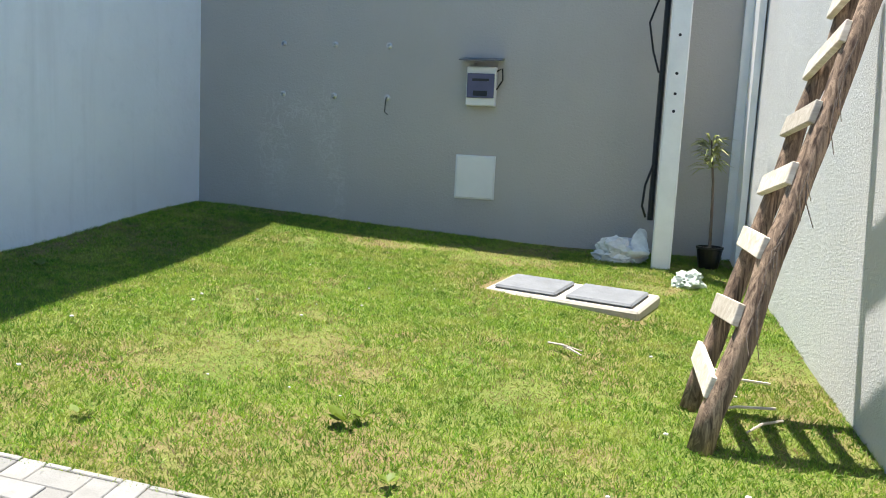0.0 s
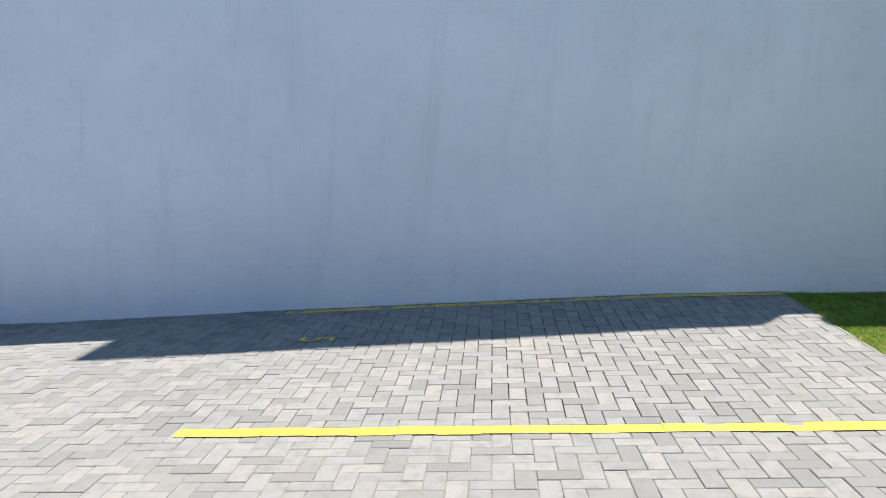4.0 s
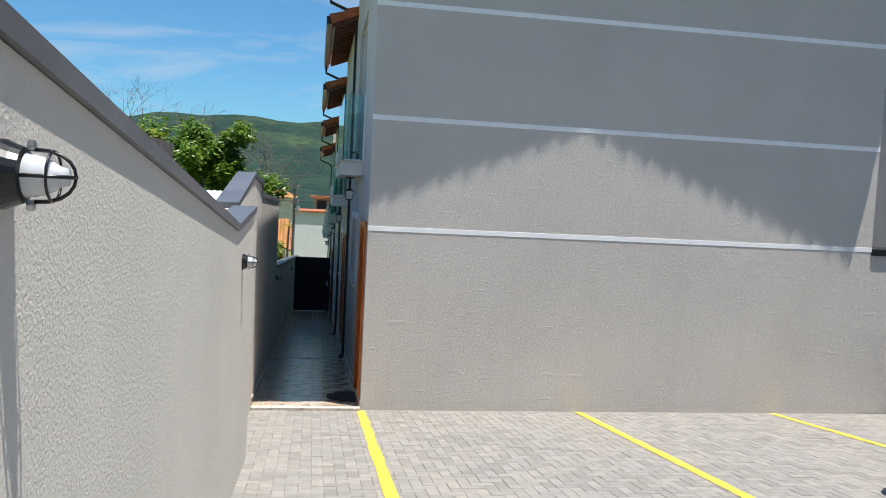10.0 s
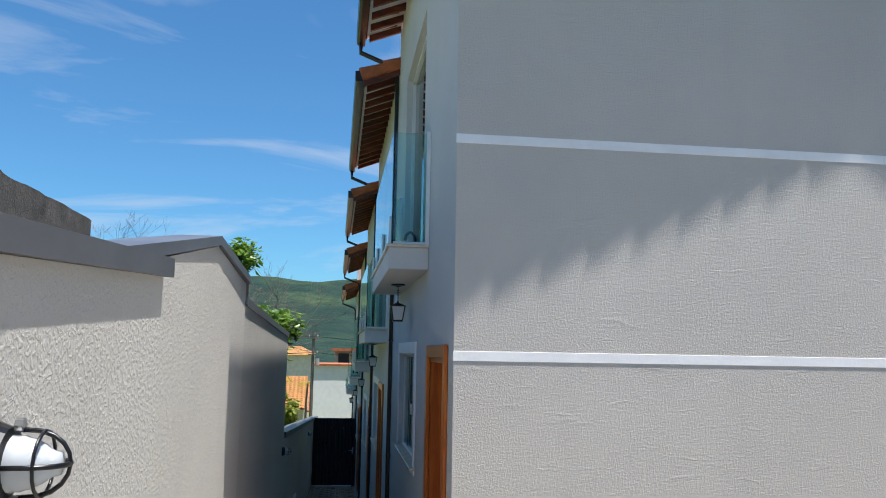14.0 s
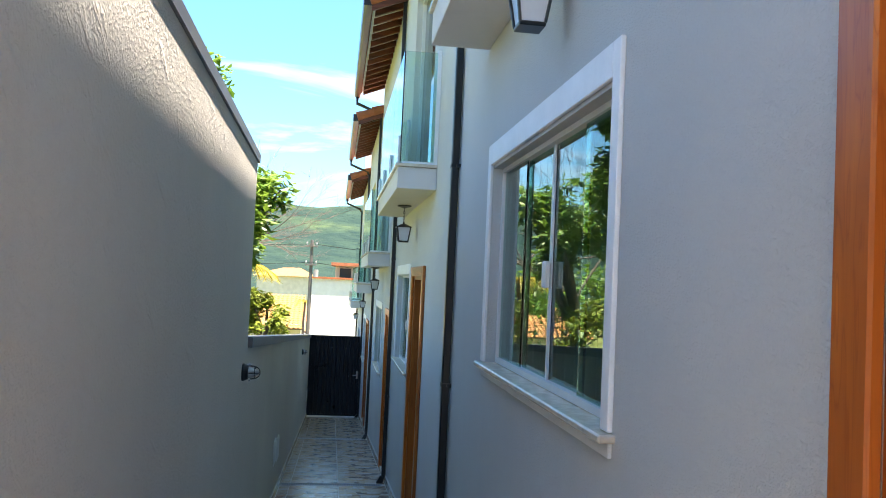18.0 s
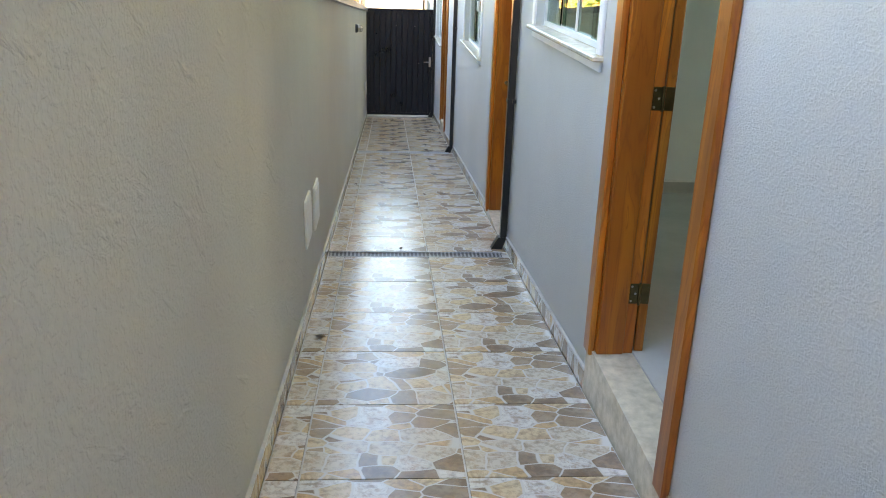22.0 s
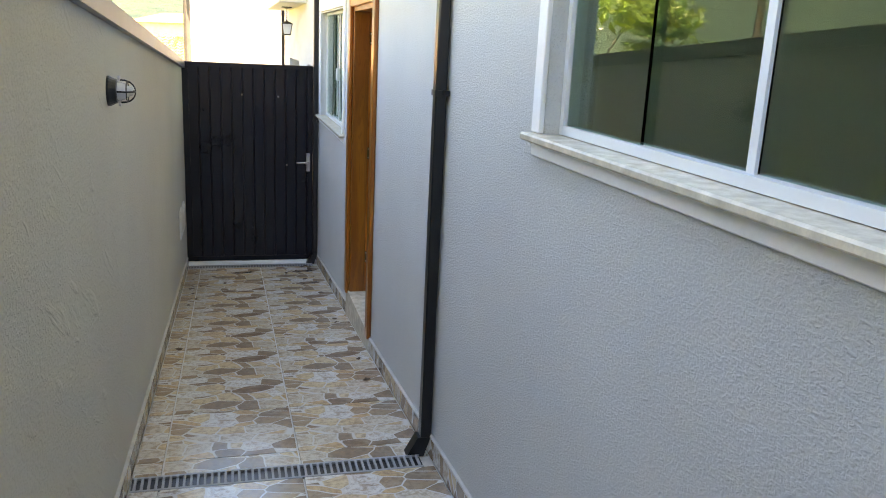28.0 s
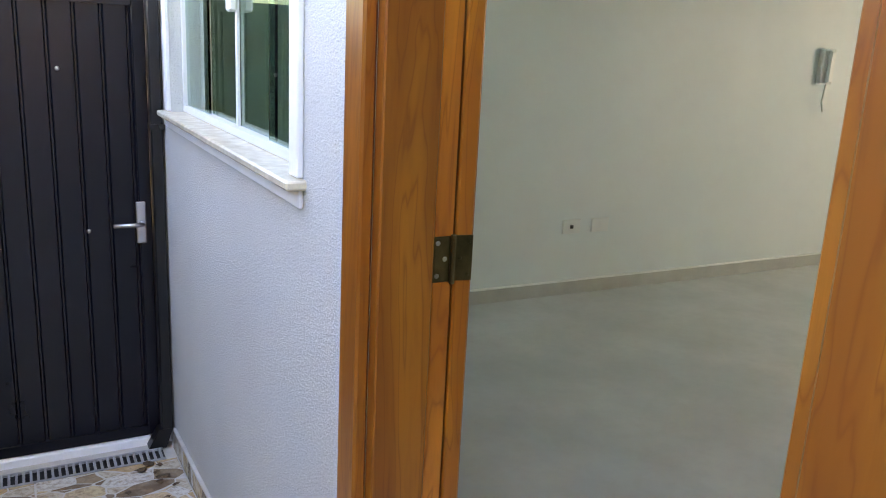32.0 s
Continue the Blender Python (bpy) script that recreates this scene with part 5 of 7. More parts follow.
slab_part("plinth", -0.49, 0.49, -0.2, 0.2, -0.1, 0.02, M_CEMENT, "pale cement plinth")
slab_part("lid", -0.44, -0.03, -0.15, 0.16, 0.021, 0.045, M_LID, "grey lid")
slab_part("lid", 0.03, 0.44, -0.15, 0.16, 0.021, 0.045, M_LID, "grey lid")


def pole_mesh(a, c, r0, r1, seed):
    bm = bmesh.new()
    a, c = Vector(a), Vector(c)
    n = 14
    pts = [a.lerp(c, i / n) + Vector((noise.noise((i * 0.5, seed, 0)), noise.noise((i * 0.5, seed, 5)), 0)) * 0.018 for i in range(n + 1)]
    tube(bm, pts, [r0 + (r1 - r0) * i / n + 0.004 * noise.noise((i * 1.3, seed, 2)) for i in range(n + 1)], 10)
    for v in bm.verts:
        v.co += Vector((noise.noise(v.co * 22), noise.noise(v.co * 22 + Vector((5, 0, 0))), 0)) * 0.006
    return bm


th = thing("ladder", (3.95, -15.4, 1.68), "home-made ladder of rough poles and nailed boards against the wall", "ladder")
p1a, p1b = Vector((3.93, -15.36, 1.63)), Vector((3.37, -15.76, 3.6))
p2a, p2b = Vector((3.95, -15.76, 1.66)), Vector((3.40, -16.08, 3.52))
part("pole", pole_mesh(p1a, p1b, 0.047, 0.038, 1.0), M_POLE, th, smooth=True)
part("pole", pole_mesh(p2a, p2b, 0.04, 0.034, 7.0), M_POLE, th, smooth=True)
for j, f in enumerate((0.12, 0.24, 0.375, 0.50, 0.62, 0.755, 0.88)):
    a, c = p1a.lerp(p1b, f), p2a.lerp(p2b, f - 0.01)
    up = (p1b - p1a).normalized()
    across = (c - a).normalized()
    out = across.cross(up).normalized()
    if out.x < 0:
        out = -out
    o = (a + c) / 2 + out * 0.045
    m = Matrix((across, up, out)).transposed().to_4x4()
    m.translation = o
    L = (c - a).length / 2 + 0.025
    bm = B(-L, L, -0.042, 0.042, -0.012, 0.014, bev=0.003)
    tilt = Matrix.Rotation(radians((4, -3, 5, -2, 3, -4, 2)[j]), 4, "Z")
    bmesh.ops.transform(bm, matrix=m @ tilt, verts=bm.verts[:])
    rung = part("rung", bm, M_PLANK, th, "pale rough-sawn board")
for j in range(16):
    f = random.uniform(0.25, 0.8)
    b = p1a.lerp(p1b, f)
    bm = bmesh.new()
    d = Vector((random.uniform(-0.04, 0.06), random.uniform(0.02, 0.07), -random.uniform(0.08, 0.25)))
    tube(bm, [b + Vector((0, 0.05, 0)), b + Vector((0, 0.05, 0)) + d * 0.5 + Vector((0.015, 0, 0)), b + d + Vector((0, 0.05, 0))], [0.003, 0.0025, 0.0015], 4)
    part("bark_strip", bm, M_BARK, th)

# potted dracaena
th = thing("potted_plant", (3.69, -18.52, soil_z(3.69, -18.52)), "slender variegated plant in a black plastic pot by the wall", "potted plant")
pz = soil_z(3.69, -18.52)
bm = bmesh.new()
lathe(bm, (3.69, -18.52, pz), (0, 0, 1), [(0, 0), (0, 0.07), (0.14, 0.092), (0.145, 0.098), (0.16, 0.098), (0.16, 0.086), (0.13, 0.082), (0.13, 0)], 20)
part("pot", bm, M_BLACK, th, "black plastic pot")
bm = bmesh.new()
stem = [Vector((3.69, -18.52, pz + 0.13)), Vector((3.70, -18.52, pz + 0.45)), Vector((3.71, -18.51, pz + 0.62)), Vector((3.75, -18.48, pz + 0.92))]
tube(bm, stem, [0.012, 0.01, 0.009, 0.006], 6)
part("stem", bm, M_BARK, th)
M_VARIEG = mat_leaf("variegated leaves", (0.16, 0.24, 0.05), (0.50, 0.50, 0.20), 0.45)
for j in range(90):
    f = random.uniform(0.55, 1.0)
    b = stem[1].lerp(stem[3], f)
    q = random.uniform(0, 2 * math.pi)
    ln = random.uniform(0.12, 0.2)
    d = Vector((math.cos(q), math.sin(q), random.uniform(-0.25, 0.7))).normalized()
    s_ = d.cross(Vector((0, 0, 1))).normalized() * 0.011
    bm = bmesh.new()
    mid = b + d * ln * 0.55 + Vector((0, 0, 0.012))
    tip = b + d * ln + Vector((0, 0, -0.035))
    v = [bm.verts.new(x) for x in (b, mid - s_, mid + Vector((0, 0, -0.004)), mid + s_, tip)]
    for q_ in ((0, 1, 2), (0, 2, 3), (1, 4, 2), (2, 4, 3)):
        bm.faces.new([v[i] for i in q_])
    part("leaf", bm, M_VARIEG, th)


def crumpled(name, at, size, mat, label, seed, tied=False):
    bm = bmesh.new()
    bmesh.ops.create_icosphere(bm, subdivisions=4, radius=1.0)
    for v in bm.verts:
        k = 1 + 0.45 * noise.noise(v.co * 1.7 + Vector((seed, 0, 0))) + 0.22 * abs(noise.noise(v.co * 4.5 + Vector((0, seed, 0)))) + 0.1 * noise.noise(v.co * 10)
        d = v.co.copy()
        k += 0.16 * (0.5 - abs(noise.noise(d * 6.0 + Vector((seed, seed, 0))))) * 2 - 0.12
        neck = max(0.0, 1 - ((d.x + 0.72) ** 2 + d.y ** 2) / 0.16) if tied and d.z > 0 else 0.0
        v.co = Vector((d.x * size[0] * k, d.y * size[1] * k, max(-0.25, d.z * k + 1.1 * neck) * size[2]))
    bmesh.ops.translate(bm, verts=bm.verts[:], vec=Vector(at) + Vector((0, 0, size[2] * 0.22)))
    tagged(new(name, mesh_of(name, bm, mat)), label, "plastic bag")


M_BAG = plain("crumpled white sack", (0.72, 0.71, 0.70), 0.45, var=0.18, scale=14)
M_CLEARBAG = plain("cloudy clear plastic", (0.55, 0.60, 0.54), 0.2, var=0.2, scale=20)
crumpled("plastic_sack", (4.31, -18.52, soil_z(4.31, -18.52)), (0.21, 0.12, 0.13), M_BAG, "crumpled white woven plastic sack against the grey wall", 3.0, True)
crumpled("plastic_bag", (3.86, -17.9, soil_z(3.86, -17.9)), (0.1, 0.1, 0.085), M_CLEARBAG, "crumpled cloudy clear plastic bag on the lawn", 9.0)

# twigs and scraps lying on the grass
def scrap(name, x, y, ln, q, mat, label, r=0.006):
    z = soil_z(x, y) + 0.035
    bm = bmesh.new()
    d = Vector((math.cos(q), math.sin(q), 0)) * ln / 2
    tube(bm, [Vector((x, y, z)) - d, Vector((x + 0.012, y, z + 0.008)), Vector((x, y, z)) + d], [r, r, r * 0.6], 5)
    tagged(new(name, mesh_of(name, bm, mat)), label, "twig", "twigs on the lawn")


for x, y, ln, q in ((4.5, -16.25, 0.2, 2.6), (4.46, -16.2, 0.16, 2.2), (3.75, -15.75, 0.3, 0.4), (3.68, -15.6, 0.25, 0.9), (3.85, -15.9, 0.2, 2.9), (3.7, -16.1, 0.22, 0.1)):
    scrap("dry_twig", x, y, ln, q, M_PLANK, "pale dry twig lying on the grass")
M_SCRAP = plain("whitish stone", (0.66, 0.63, 0.58), 0.8, var=0.15)
for j in range(26):
    x, y = random.uniform(3.7, 7.2), random.uniform(-17.4, -14.8)
    bm = bmesh.new()
    bmesh.ops.create_icosphere(bm, subdivisions=1, radius=random.uniform(0.006, 0.013))
    bmesh.ops.scale(bm, vec=(1, 0.8, 0.5), verts=bm.verts[:])
    bmesh.ops.translate(bm, verts=bm.verts[:], vec=(x, y, soil_z(x, y) + 0.03))
    tagged(new("pebble", mesh_of("pebble", bm, M_SCRAP)), "small whitish stone chip on the grass", "pebble", "stone chips on the lawn")

# broad-leaf weeds in the turf
for x, y, s_ in ((5.2, -15.15, 1.0), (5.15, -15.2, 0.7), (6.1, -14.85, 0.7), (4.9, -14.75, 0.6), (7.6, -16.4, 0.8)):
    th = thing("weed", (x, y, soil_z(x, y)), "small broad-leaved weed in the turf", "weed", "weeds in the lawn")
    for j in range(9):
        q, ln = random.uniform(0, 6.28), random.uniform(0.05, 0.09) * s_
        d = Vector((math.cos(q), math.sin(q), random.uniform(0.3, 0.9))).normalized()
        w_ = d.cross(Vector((0, 0, 1))).normalized() * ln * 0.3
        b = Vector((x, y, soil_z(x, y) + 0.02))
        bm = bmesh.new()
        v = [bm.verts.new(c) for c in (b, b + d * ln * 0.6 - w_, b + d * ln, b + d * ln * 0.6 + w_)]
        bm.faces.new(v)
        part("leaf", bm, M_LEAF2, th)
# ---- the parked car ----
M_CAR = plain("silver car paint", (0.60, 0.62, 0.65), 0.27, metal=0.7, var=0.03, scale=3)
M_CARBLK = plain("black bumper plastic", (0.03, 0.03, 0.032), 0.55, var=0.15, scale=20)
M_CARGLASS = plain("tinted car glass", (0.012, 0.014, 0.016), 0.04, var=0.05)
M_TYRE = plain("tyre rubber", (0.02, 0.02, 0.02), 0.85, var=0.2, scale=30)
M_RIM = plain("silver wheel", (0.45, 0.45, 0.46), 0.35, metal=0.8, var=0.1)
M_LAMPRED = plain("red lamp lens", (0.33, 0.008, 0.01), 0.06, var=0.12, scale=12)
M_LAMPCLR = plain("clear lamp lens", (0.50, 0.38, 0.38), 0.08, var=0.15, scale=25)
M_PLATE = plain("white number plate", (0.72, 0.73, 0.75), 0.4, var=0.03)
M_PLBLUE = plain("blue plate strip", (0.02, 0.06, 0.35), 0.4, var=0.05)
CZ = [0.20, 0.3, 0.4, 0.5, 0.6, 0.7, 0.8, 0.88, 0.93, 0.98, 1.02, 1.06, 1.15, 1.25, 1.35, 1.405, 1.435, 1.448]
CR = [0.16, 0.06, 0.02, 0.0, 0.01, 0.05, 0.07, 0.08, 0.09, 0.11, 0.13, 0.15, 0.22, 0.30, 0.39, 0.47, 0.62, 1.0]
CF = [3.52, 3.60, 3.65, 3.68, 3.67, 3.65, 3.61, 3.54, 3.38, 3.12, 2.86, 2.74, 2.58, 2.38, 2.18, 2.0, 1.75, 1.4]
CW = [0.70, 0.74, 0.765, 0.785, 0.79, 0.79, 0.785, 0.78, 0.775, 0.765, 0.755, 0.74, 0.71, 0.675, 0.635, 0.595, 0.52, 0.3]
CN = 4.6


def sect(z):
    return [float(np.interp(z, CZ, c)) for c in (CR, CF, CW)]


def car_side(x, z, sgn, off=0.0):
    r, f, w = sect(z)
    c, a = (r + f) / 2, (f - r) / 2
    u = min(0.999, abs((x - c) / a))
    return Vector((x, sgn * (w * (1 - u ** CN) ** (1 / CN) + off), z))


def car_rear(y, z, off=0.0):
    r, f, w = sect(z)
    c, a = (r + f) / 2, (f - r) / 2
    u = min(0.999, abs(y / w))
    return Vector((c - a * (1 - u ** CN) ** (1 / CN) - off, y, z))


def car_front(y, z, off=0.0):
    r, f, w = sect(z)
    c, a = (r + f) / 2, (f - r) / 2
    u = min(0.999, abs(y / w))
    return Vector((c + a * (1 - u ** CN) ** (1 / CN) + off, y, z))


def patch(fn, corners, n, m, off, depth=0.012, rnd=0.0):
    """A thin shell on the body between four (s, z) corners: low-a, low-b, high-b, high-a."""
    bm = bmesh.new()
    (a, b, c, d) = [Vector(q) for q in corners]
    rows = []
    for o in (off, off - depth):
        g = []
        for j in range(m + 1):
            ring = []
            for i in range(n + 1):
                u, v = 2 * i / n - 1, 2 * j / m - 1
                u, v = (u * math.sqrt(1 - rnd * v * v / 2) + 1) / 2, (v * math.sqrt(1 - rnd * u * u / 2) + 1) / 2
                ring.append(bm.verts.new(fn(*(a.lerp(b, u).lerp(d.lerp(c, u), v)), o)))
            g.append(ring)
        rows.append(g)
    t, u = rows
    for j in range(m):
        for i in range(n):
            bm.faces.new((t[j][i], t[j][i + 1], t[j + 1][i + 1], t[j + 1][i]))
    ring = [(0, i) for i in range(n)] + [(j, n) for j in range(m)] + [(m, i) for i in range(n, 0, -1)] + [(j, 0) for j in range(m, 0, -1)]
    for (j0, i0), (j1, i1) in zip(ring, ring[1:] + ring[:1]):
        bm.faces.new((t[j0][i0], u[j0][i0], u[j1][i1], t[j1][i1]))
    bmesh.ops.recalc_face_normals(bm, faces=bm.faces[:])
    return bm


def car():
    th = thing("car", (0, 0, 0), "silver compact hatchback with black bumpers parked facing the boundary wall", "car")
    bm = bmesh.new()
    rings, seg = [], 64
    for z, r, f, w in zip(CZ, CR, CF, CW):
        c, a = (r + f) / 2, (f - r) / 2
        ring = []
        for k in range(seg):
            t = 2 * math.pi * k / seg
            cx, sy = math.cos(t), math.sin(t)
            ring.append(bm.verts.new((c + a * math.copysign(abs(cx) ** (2 / CN), cx), w * math.copysign(abs(sy) ** (2 / CN), sy), z)))
        rings.append(ring)
    for p_, q_ in zip(rings, rings[1:]):
        for k in range(seg):
            bm.faces.new((p_[k], p_[(k + 1) % seg], q_[(k + 1) % seg], q_[k]))
    bm.faces.new(rings[0][::-1])
    bm.faces.new(rings[-1])
    part("body", bm, M_CAR, th, "silver painted body shell", smooth=True)
    rear = lambda y, z, o: car_rear(y, z, o)
    # glass
    part("rear_window", patch(rear, [(-0.60, 1.05), (0.60, 1.05), (0.54, 1.375), (-0.54, 1.375)], 20, 12, 0.008, rnd=0.42), M_CARGLASS, th, "dark tinted rear window", smooth=False)
    part("windscreen", patch(lambda y, z, o: car_front(y, z, o), [(-0.64, 1.05), (0.64, 1.05), (0.52, 1.41), (-0.52, 1.41)], 14, 8, 0.008), M_CARGLASS, th, "tinted windscreen")
    for sgn in (-1, 1):
        side = lambda x, z, o, s=sgn: car_side(x, z, s, o)
        part("rear_door_window", patch(side, [(0.66, 1.12), (1.30, 1.06), (1.24, 1.375), (0.70, 1.355)], 14, 10, 0.006, rnd=0.3), M_CARGLASS, th, "dark tinted side window")
        part("front_door_window", patch(side, [(1.34, 1.05), (2.38, 1.06), (1.86, 1.36), (1.28, 1.375)], 12, 8, 0.006, rnd=0.15), M_CARGLASS, th, "dark tinted side window")
        part("door_pillar", patch(side, [(1.28, 1.05), (1.35, 1.05), (1.29, 1.375), (1.22, 1.375)], 2, 6, 0.007), M_CARBLK, th)
        part("rain_visor", patch(side, [(0.70, 1.33), (1.84, 1.345), (1.8, 1.385), (0.76, 1.378)], 12, 2, 0.022), M_CARBLK, th, "dark plastic rain visor")
        part("sill_cladding", patch(side, [(0.9, 0.24), (2.9, 0.24), (2.88, 0.40), (0.95, 0.40)], 14, 3, 0.015), M_CARBLK, th)
        for hx in (0.72, 1.52):
            bm = B(hx, hx + 0.17, -0.012, 0.012, -0.02, 0.02, bev=0.008)
            bmesh.ops.translate(bm, verts=bm.verts[:], vec=(0, sgn * (0.785 + 0.014), 0.905))
            part("door_handle", bm, M_CAR, th)
        for x0 in (1.30, 0.62, 2.38):
            part("door_gap", patch(side, [(x0, 0.42), (x0 + 0.008, 0.42), (x0 + 0.008, 1.04), (x0, 1.04)], 1, 8, 0.002), M_CARBLK, th)
        part("tail_lamp", patch(rear, [(sgn * 0.44, 0.92), (sgn * 0.685, 0.895), (sgn * 0.685, 1.065), (sgn * 0.42, 1.04)], 18, 8, 0.012, rnd=0.6), M_LAMPRED, th, "red tail lamp")
        part("reversing_lamp", patch(rear, [(sgn * 0.475, 0.935), (sgn * 0.585, 0.928), (sgn * 0.545, 0.968), (sgn * 0.475, 0.975)], 6, 4, 0.016, rnd=0.4), M_LAMPCLR, th, "clear reversing lamp")
        part("headlamp", patch(lambda y, z, o: car_front(y, z, o), [(sgn * 0.5, 0.68), (sgn * 0.76, 0.72), (sgn * 0.75, 0.84), (sgn * 0.5, 0.82)], 6, 4, 0.012), M_LAMPCLR, th, "clear headlamp")
        # mirror
        bm = bmesh.new()
        bmesh.ops.create_icosphere(bm, subdivisions=3, radius=1)
        bmesh.ops.scale(bm, vec=(0.06, 0.085, 0.065), verts=bm.verts[:])
        bmesh.ops.translate(bm, verts=bm.verts[:], vec=(2.26, sgn * 0.83, 1.08))
        part("mirror", bm, M_CARBLK, th, "black door mirror", smooth=True)
        # roof bar
        bm = bmesh.new()
        tube(bm, [(0.58, sgn * 0.50, 1.395), (0.75, sgn * 0.51, 1.45), (1.4, sgn * 0.51, 1.475), (1.95, sgn * 0.5, 1.42)], [0.009, 0.014, 0.014, 0.009], 8)
        part("roof_bar", bm, M_CARBLK, th, "black roof rail", smooth=True)
        # wheels
        for wx in (0.66, 2.98):
            bm = bmesh.new()
            lathe(bm, (wx, sgn * 0.70, 0.29), (0, sgn, 0), [(0.0, 0.385), (0.09, 0.385), (0.099, 0.378), (0.102, 0.35), (0.097, 0.32), (0.093, 0.315), (0.093, 0.0)], 36)
            part("wheel_arch", bm, M_CARBLK, th, "black wheel arch cladding")
            bm = bmesh.new()
            lathe(bm, (wx, sgn * 0.605, 0.285), (0, sgn, 0), [(0, 0.0), (0, 0.26), (0.02, 0.29), (0.17, 0.29), (0.2, 0.26), (0.205, 0.19), (0.18, 0.185)], 36)
            wheel = part("tyre", bm, M_TYRE, th, "black tyre", smooth=False)
            bm = bmesh.new()
            lathe(bm, (wx, sgn * 0.635, 0.285), (0, sgn, 0), [(0.172, 0.19), (0.178, 0.185), (0.15, 0.172), (0.12, 0.165), (0.12, 0.05), (0.17, 0.045), (0.176, 0.03), (0.176, 0)], 24)
            rim = part("rim", bm, M_BLACK, th, "black alloy wheel rim")
            for q in range(10):
                a = 2 * math.pi * (q // 2) / 5 + (0.16 if q % 2 else -0.16)
                bm = bmesh.new()
                ca, sa = math.cos(a), math.sin(a)
                tube(bm, [(wx + 0.04 * ca, sgn * 0.805, 0.285 + 0.04 * sa), (wx + 0.172 * ca, sgn * 0.808, 0.285 + 0.172 * sa)], [0.012, 0.015], 6)
                part("spoke", bm, M_BLACK, rim)
    part("rear_bumper", patch(rear, [(-0.60, 0.33), (0.60, 0.33), (0.56, 0.66), (-0.56, 0.66)], 26, 6, 0.022), M_CARBLK, th, "black plastic rear bumper")
    for sgn in (-1, 1):
        part("bumper_corner", patch(rear, [(sgn * 0.59, 0.33), (sgn * 0.745, 0.34), (sgn * 0.755, 0.50), (sgn * 0.55, 0.66)], 12, 6, 0.014), M_CARBLK, th, "black plastic bumper corner")
        part("bumper_side", patch(lambda x, z, o, s=sgn: car_side(x, z, s, o), [(0.12, 0.30), (0.30, 0.30), (0.24, 0.46), (0.10, 0.50)], 8, 4, 0.02), M_CARBLK, th, "black plastic bumper side")
    part("skid_plate", patch(rear, [(-0.45, 0.26), (0.45, 0.26), (0.5, 0.37), (-0.5, 0.37)], 14, 3, 0.025), M_RIM, th, "silver skid plate")
    part("front_bumper", patch(lambda y, z, o: car_front(y, z, o), [(-0.74, 0.26), (0.74, 0.26), (0.74, 0.5), (-0.74, 0.5)], 20, 4, 0.02), M_CARBLK, th)
    part("tailgate_gap", patch(rear, [(-0.60, 0.672), (0.60, 0.672), (0.60, 0.684), (-0.60, 0.684)], 16, 1, 0.003), M_CARBLK, th)
    part("spoiler", patch(rear, [(-0.55, 1.37), (0.55, 1.37), (0.5, 1.41), (-0.5, 1.41)], 14, 2, 0.07, 0.08), M_CAR, th, "silver roof spoiler")
    bm = bmesh.new()
    tube(bm, [car_rear(0.02, 1.07, 0.02), car_rear(-0.12, 1.09, 0.025), car_rear(-0.30, 1.08, 0.02)], [0.014, 0.009, 0.006], 6)
    part("rear_wiper", bm, M_CARBLK, th)
    bm = bmesh.new()
    prism(bm, [car_rear(0, 0.90, 0.012), car_rear(-0.028, 0.945, 0.012), car_rear(0, 0.99, 0.012), car_rear(0.028, 0.945, 0.012)], (-0.008, 0, 0))
    part("badge", bm, M_STEEL, th, "small chrome lozenge badge")
    part("fuel_flap", patch(lambda x, z, o: car_side(x, z, -1, o), [(0.44, 0.84), (0.60, 0.84), (0.60, 0.985), (0.44, 0.985)], 8, 8, 0.004, rnd=0.4), M_CAR, th)
    # plate
    px, pz = car_rear(0, 0.53).x - 0.03, 0.445
    py = -0.06
    part("number_plate", B(px - 0.006, px, py - 0.2, py + 0.2, pz, pz + 0.13, bev=0.003), M_PLATE, th, "white number plate")
    part("plate_strip", B(px - 0.008, px - 0.006, py - 0.2, py + 0.2, pz + 0.102, pz + 0.13), M_PLBLUE, th, "blue strip of the plate")
    fc = bpy.data.curves.new("plate_text", "FONT")
    fc.body, fc.size, fc.align_x, fc.extrude = "GIA8E33", 0.095, "CENTER", 0.001
    fc.materials.append(M_BLACK)
    tx = new("plate_text", fc)
    tx.matrix_basis = Matrix.Translation((px - 0.008, py, pz + 0.016)) @ Matrix(((0, 0, -1, 0), (-1, 0, 0, 0), (0, 1, 0, 0), (0, 0, 0, 1)))
    adopt(tx, th)
    bm = bmesh.new()
    tube(bm, [(1.75, 0, 1.445), (1.2, 0, 1.70)], [0.004, 0.002], 5)
    part("aerial", bm, M_CARBLK, th)
    th.matrix_basis = Matrix.Translation((3.83, -4.6, ground_z(-4.6) + 0.012)) @ Matrix.Rotation(math.atan(-KG), 4, "X")


car()

# ---- neighbours to the east, above the boundary wall ----
M_ORANGE = plain("orange house paint", (0.56, 0.23, 0.03), 0.8, var=0.12, scale=2)
M_PINK = plain("faded pink house paint", (0.50, 0.36, 0.29), 0.85, var=0.15, scale=2)
M_GREYWALL = plain("grey bare render", (0.38, 0.36, 0.35), 0.9, var=0.2, scale=2)
M_BEIGE = plain("beige house paint", (0.56, 0.51, 0.44), 0.85, var=0.12, scale=2)
M_BLUE = plain("blue-grey trim paint", (0.16, 0.20, 0.32), 0.6, var=0.1)
M_DARKWOOD = wood("dark brown shutter wood", (0.02, 0.012, 0.01), (0.06, 0.035, 0.025), gloss=0.6)
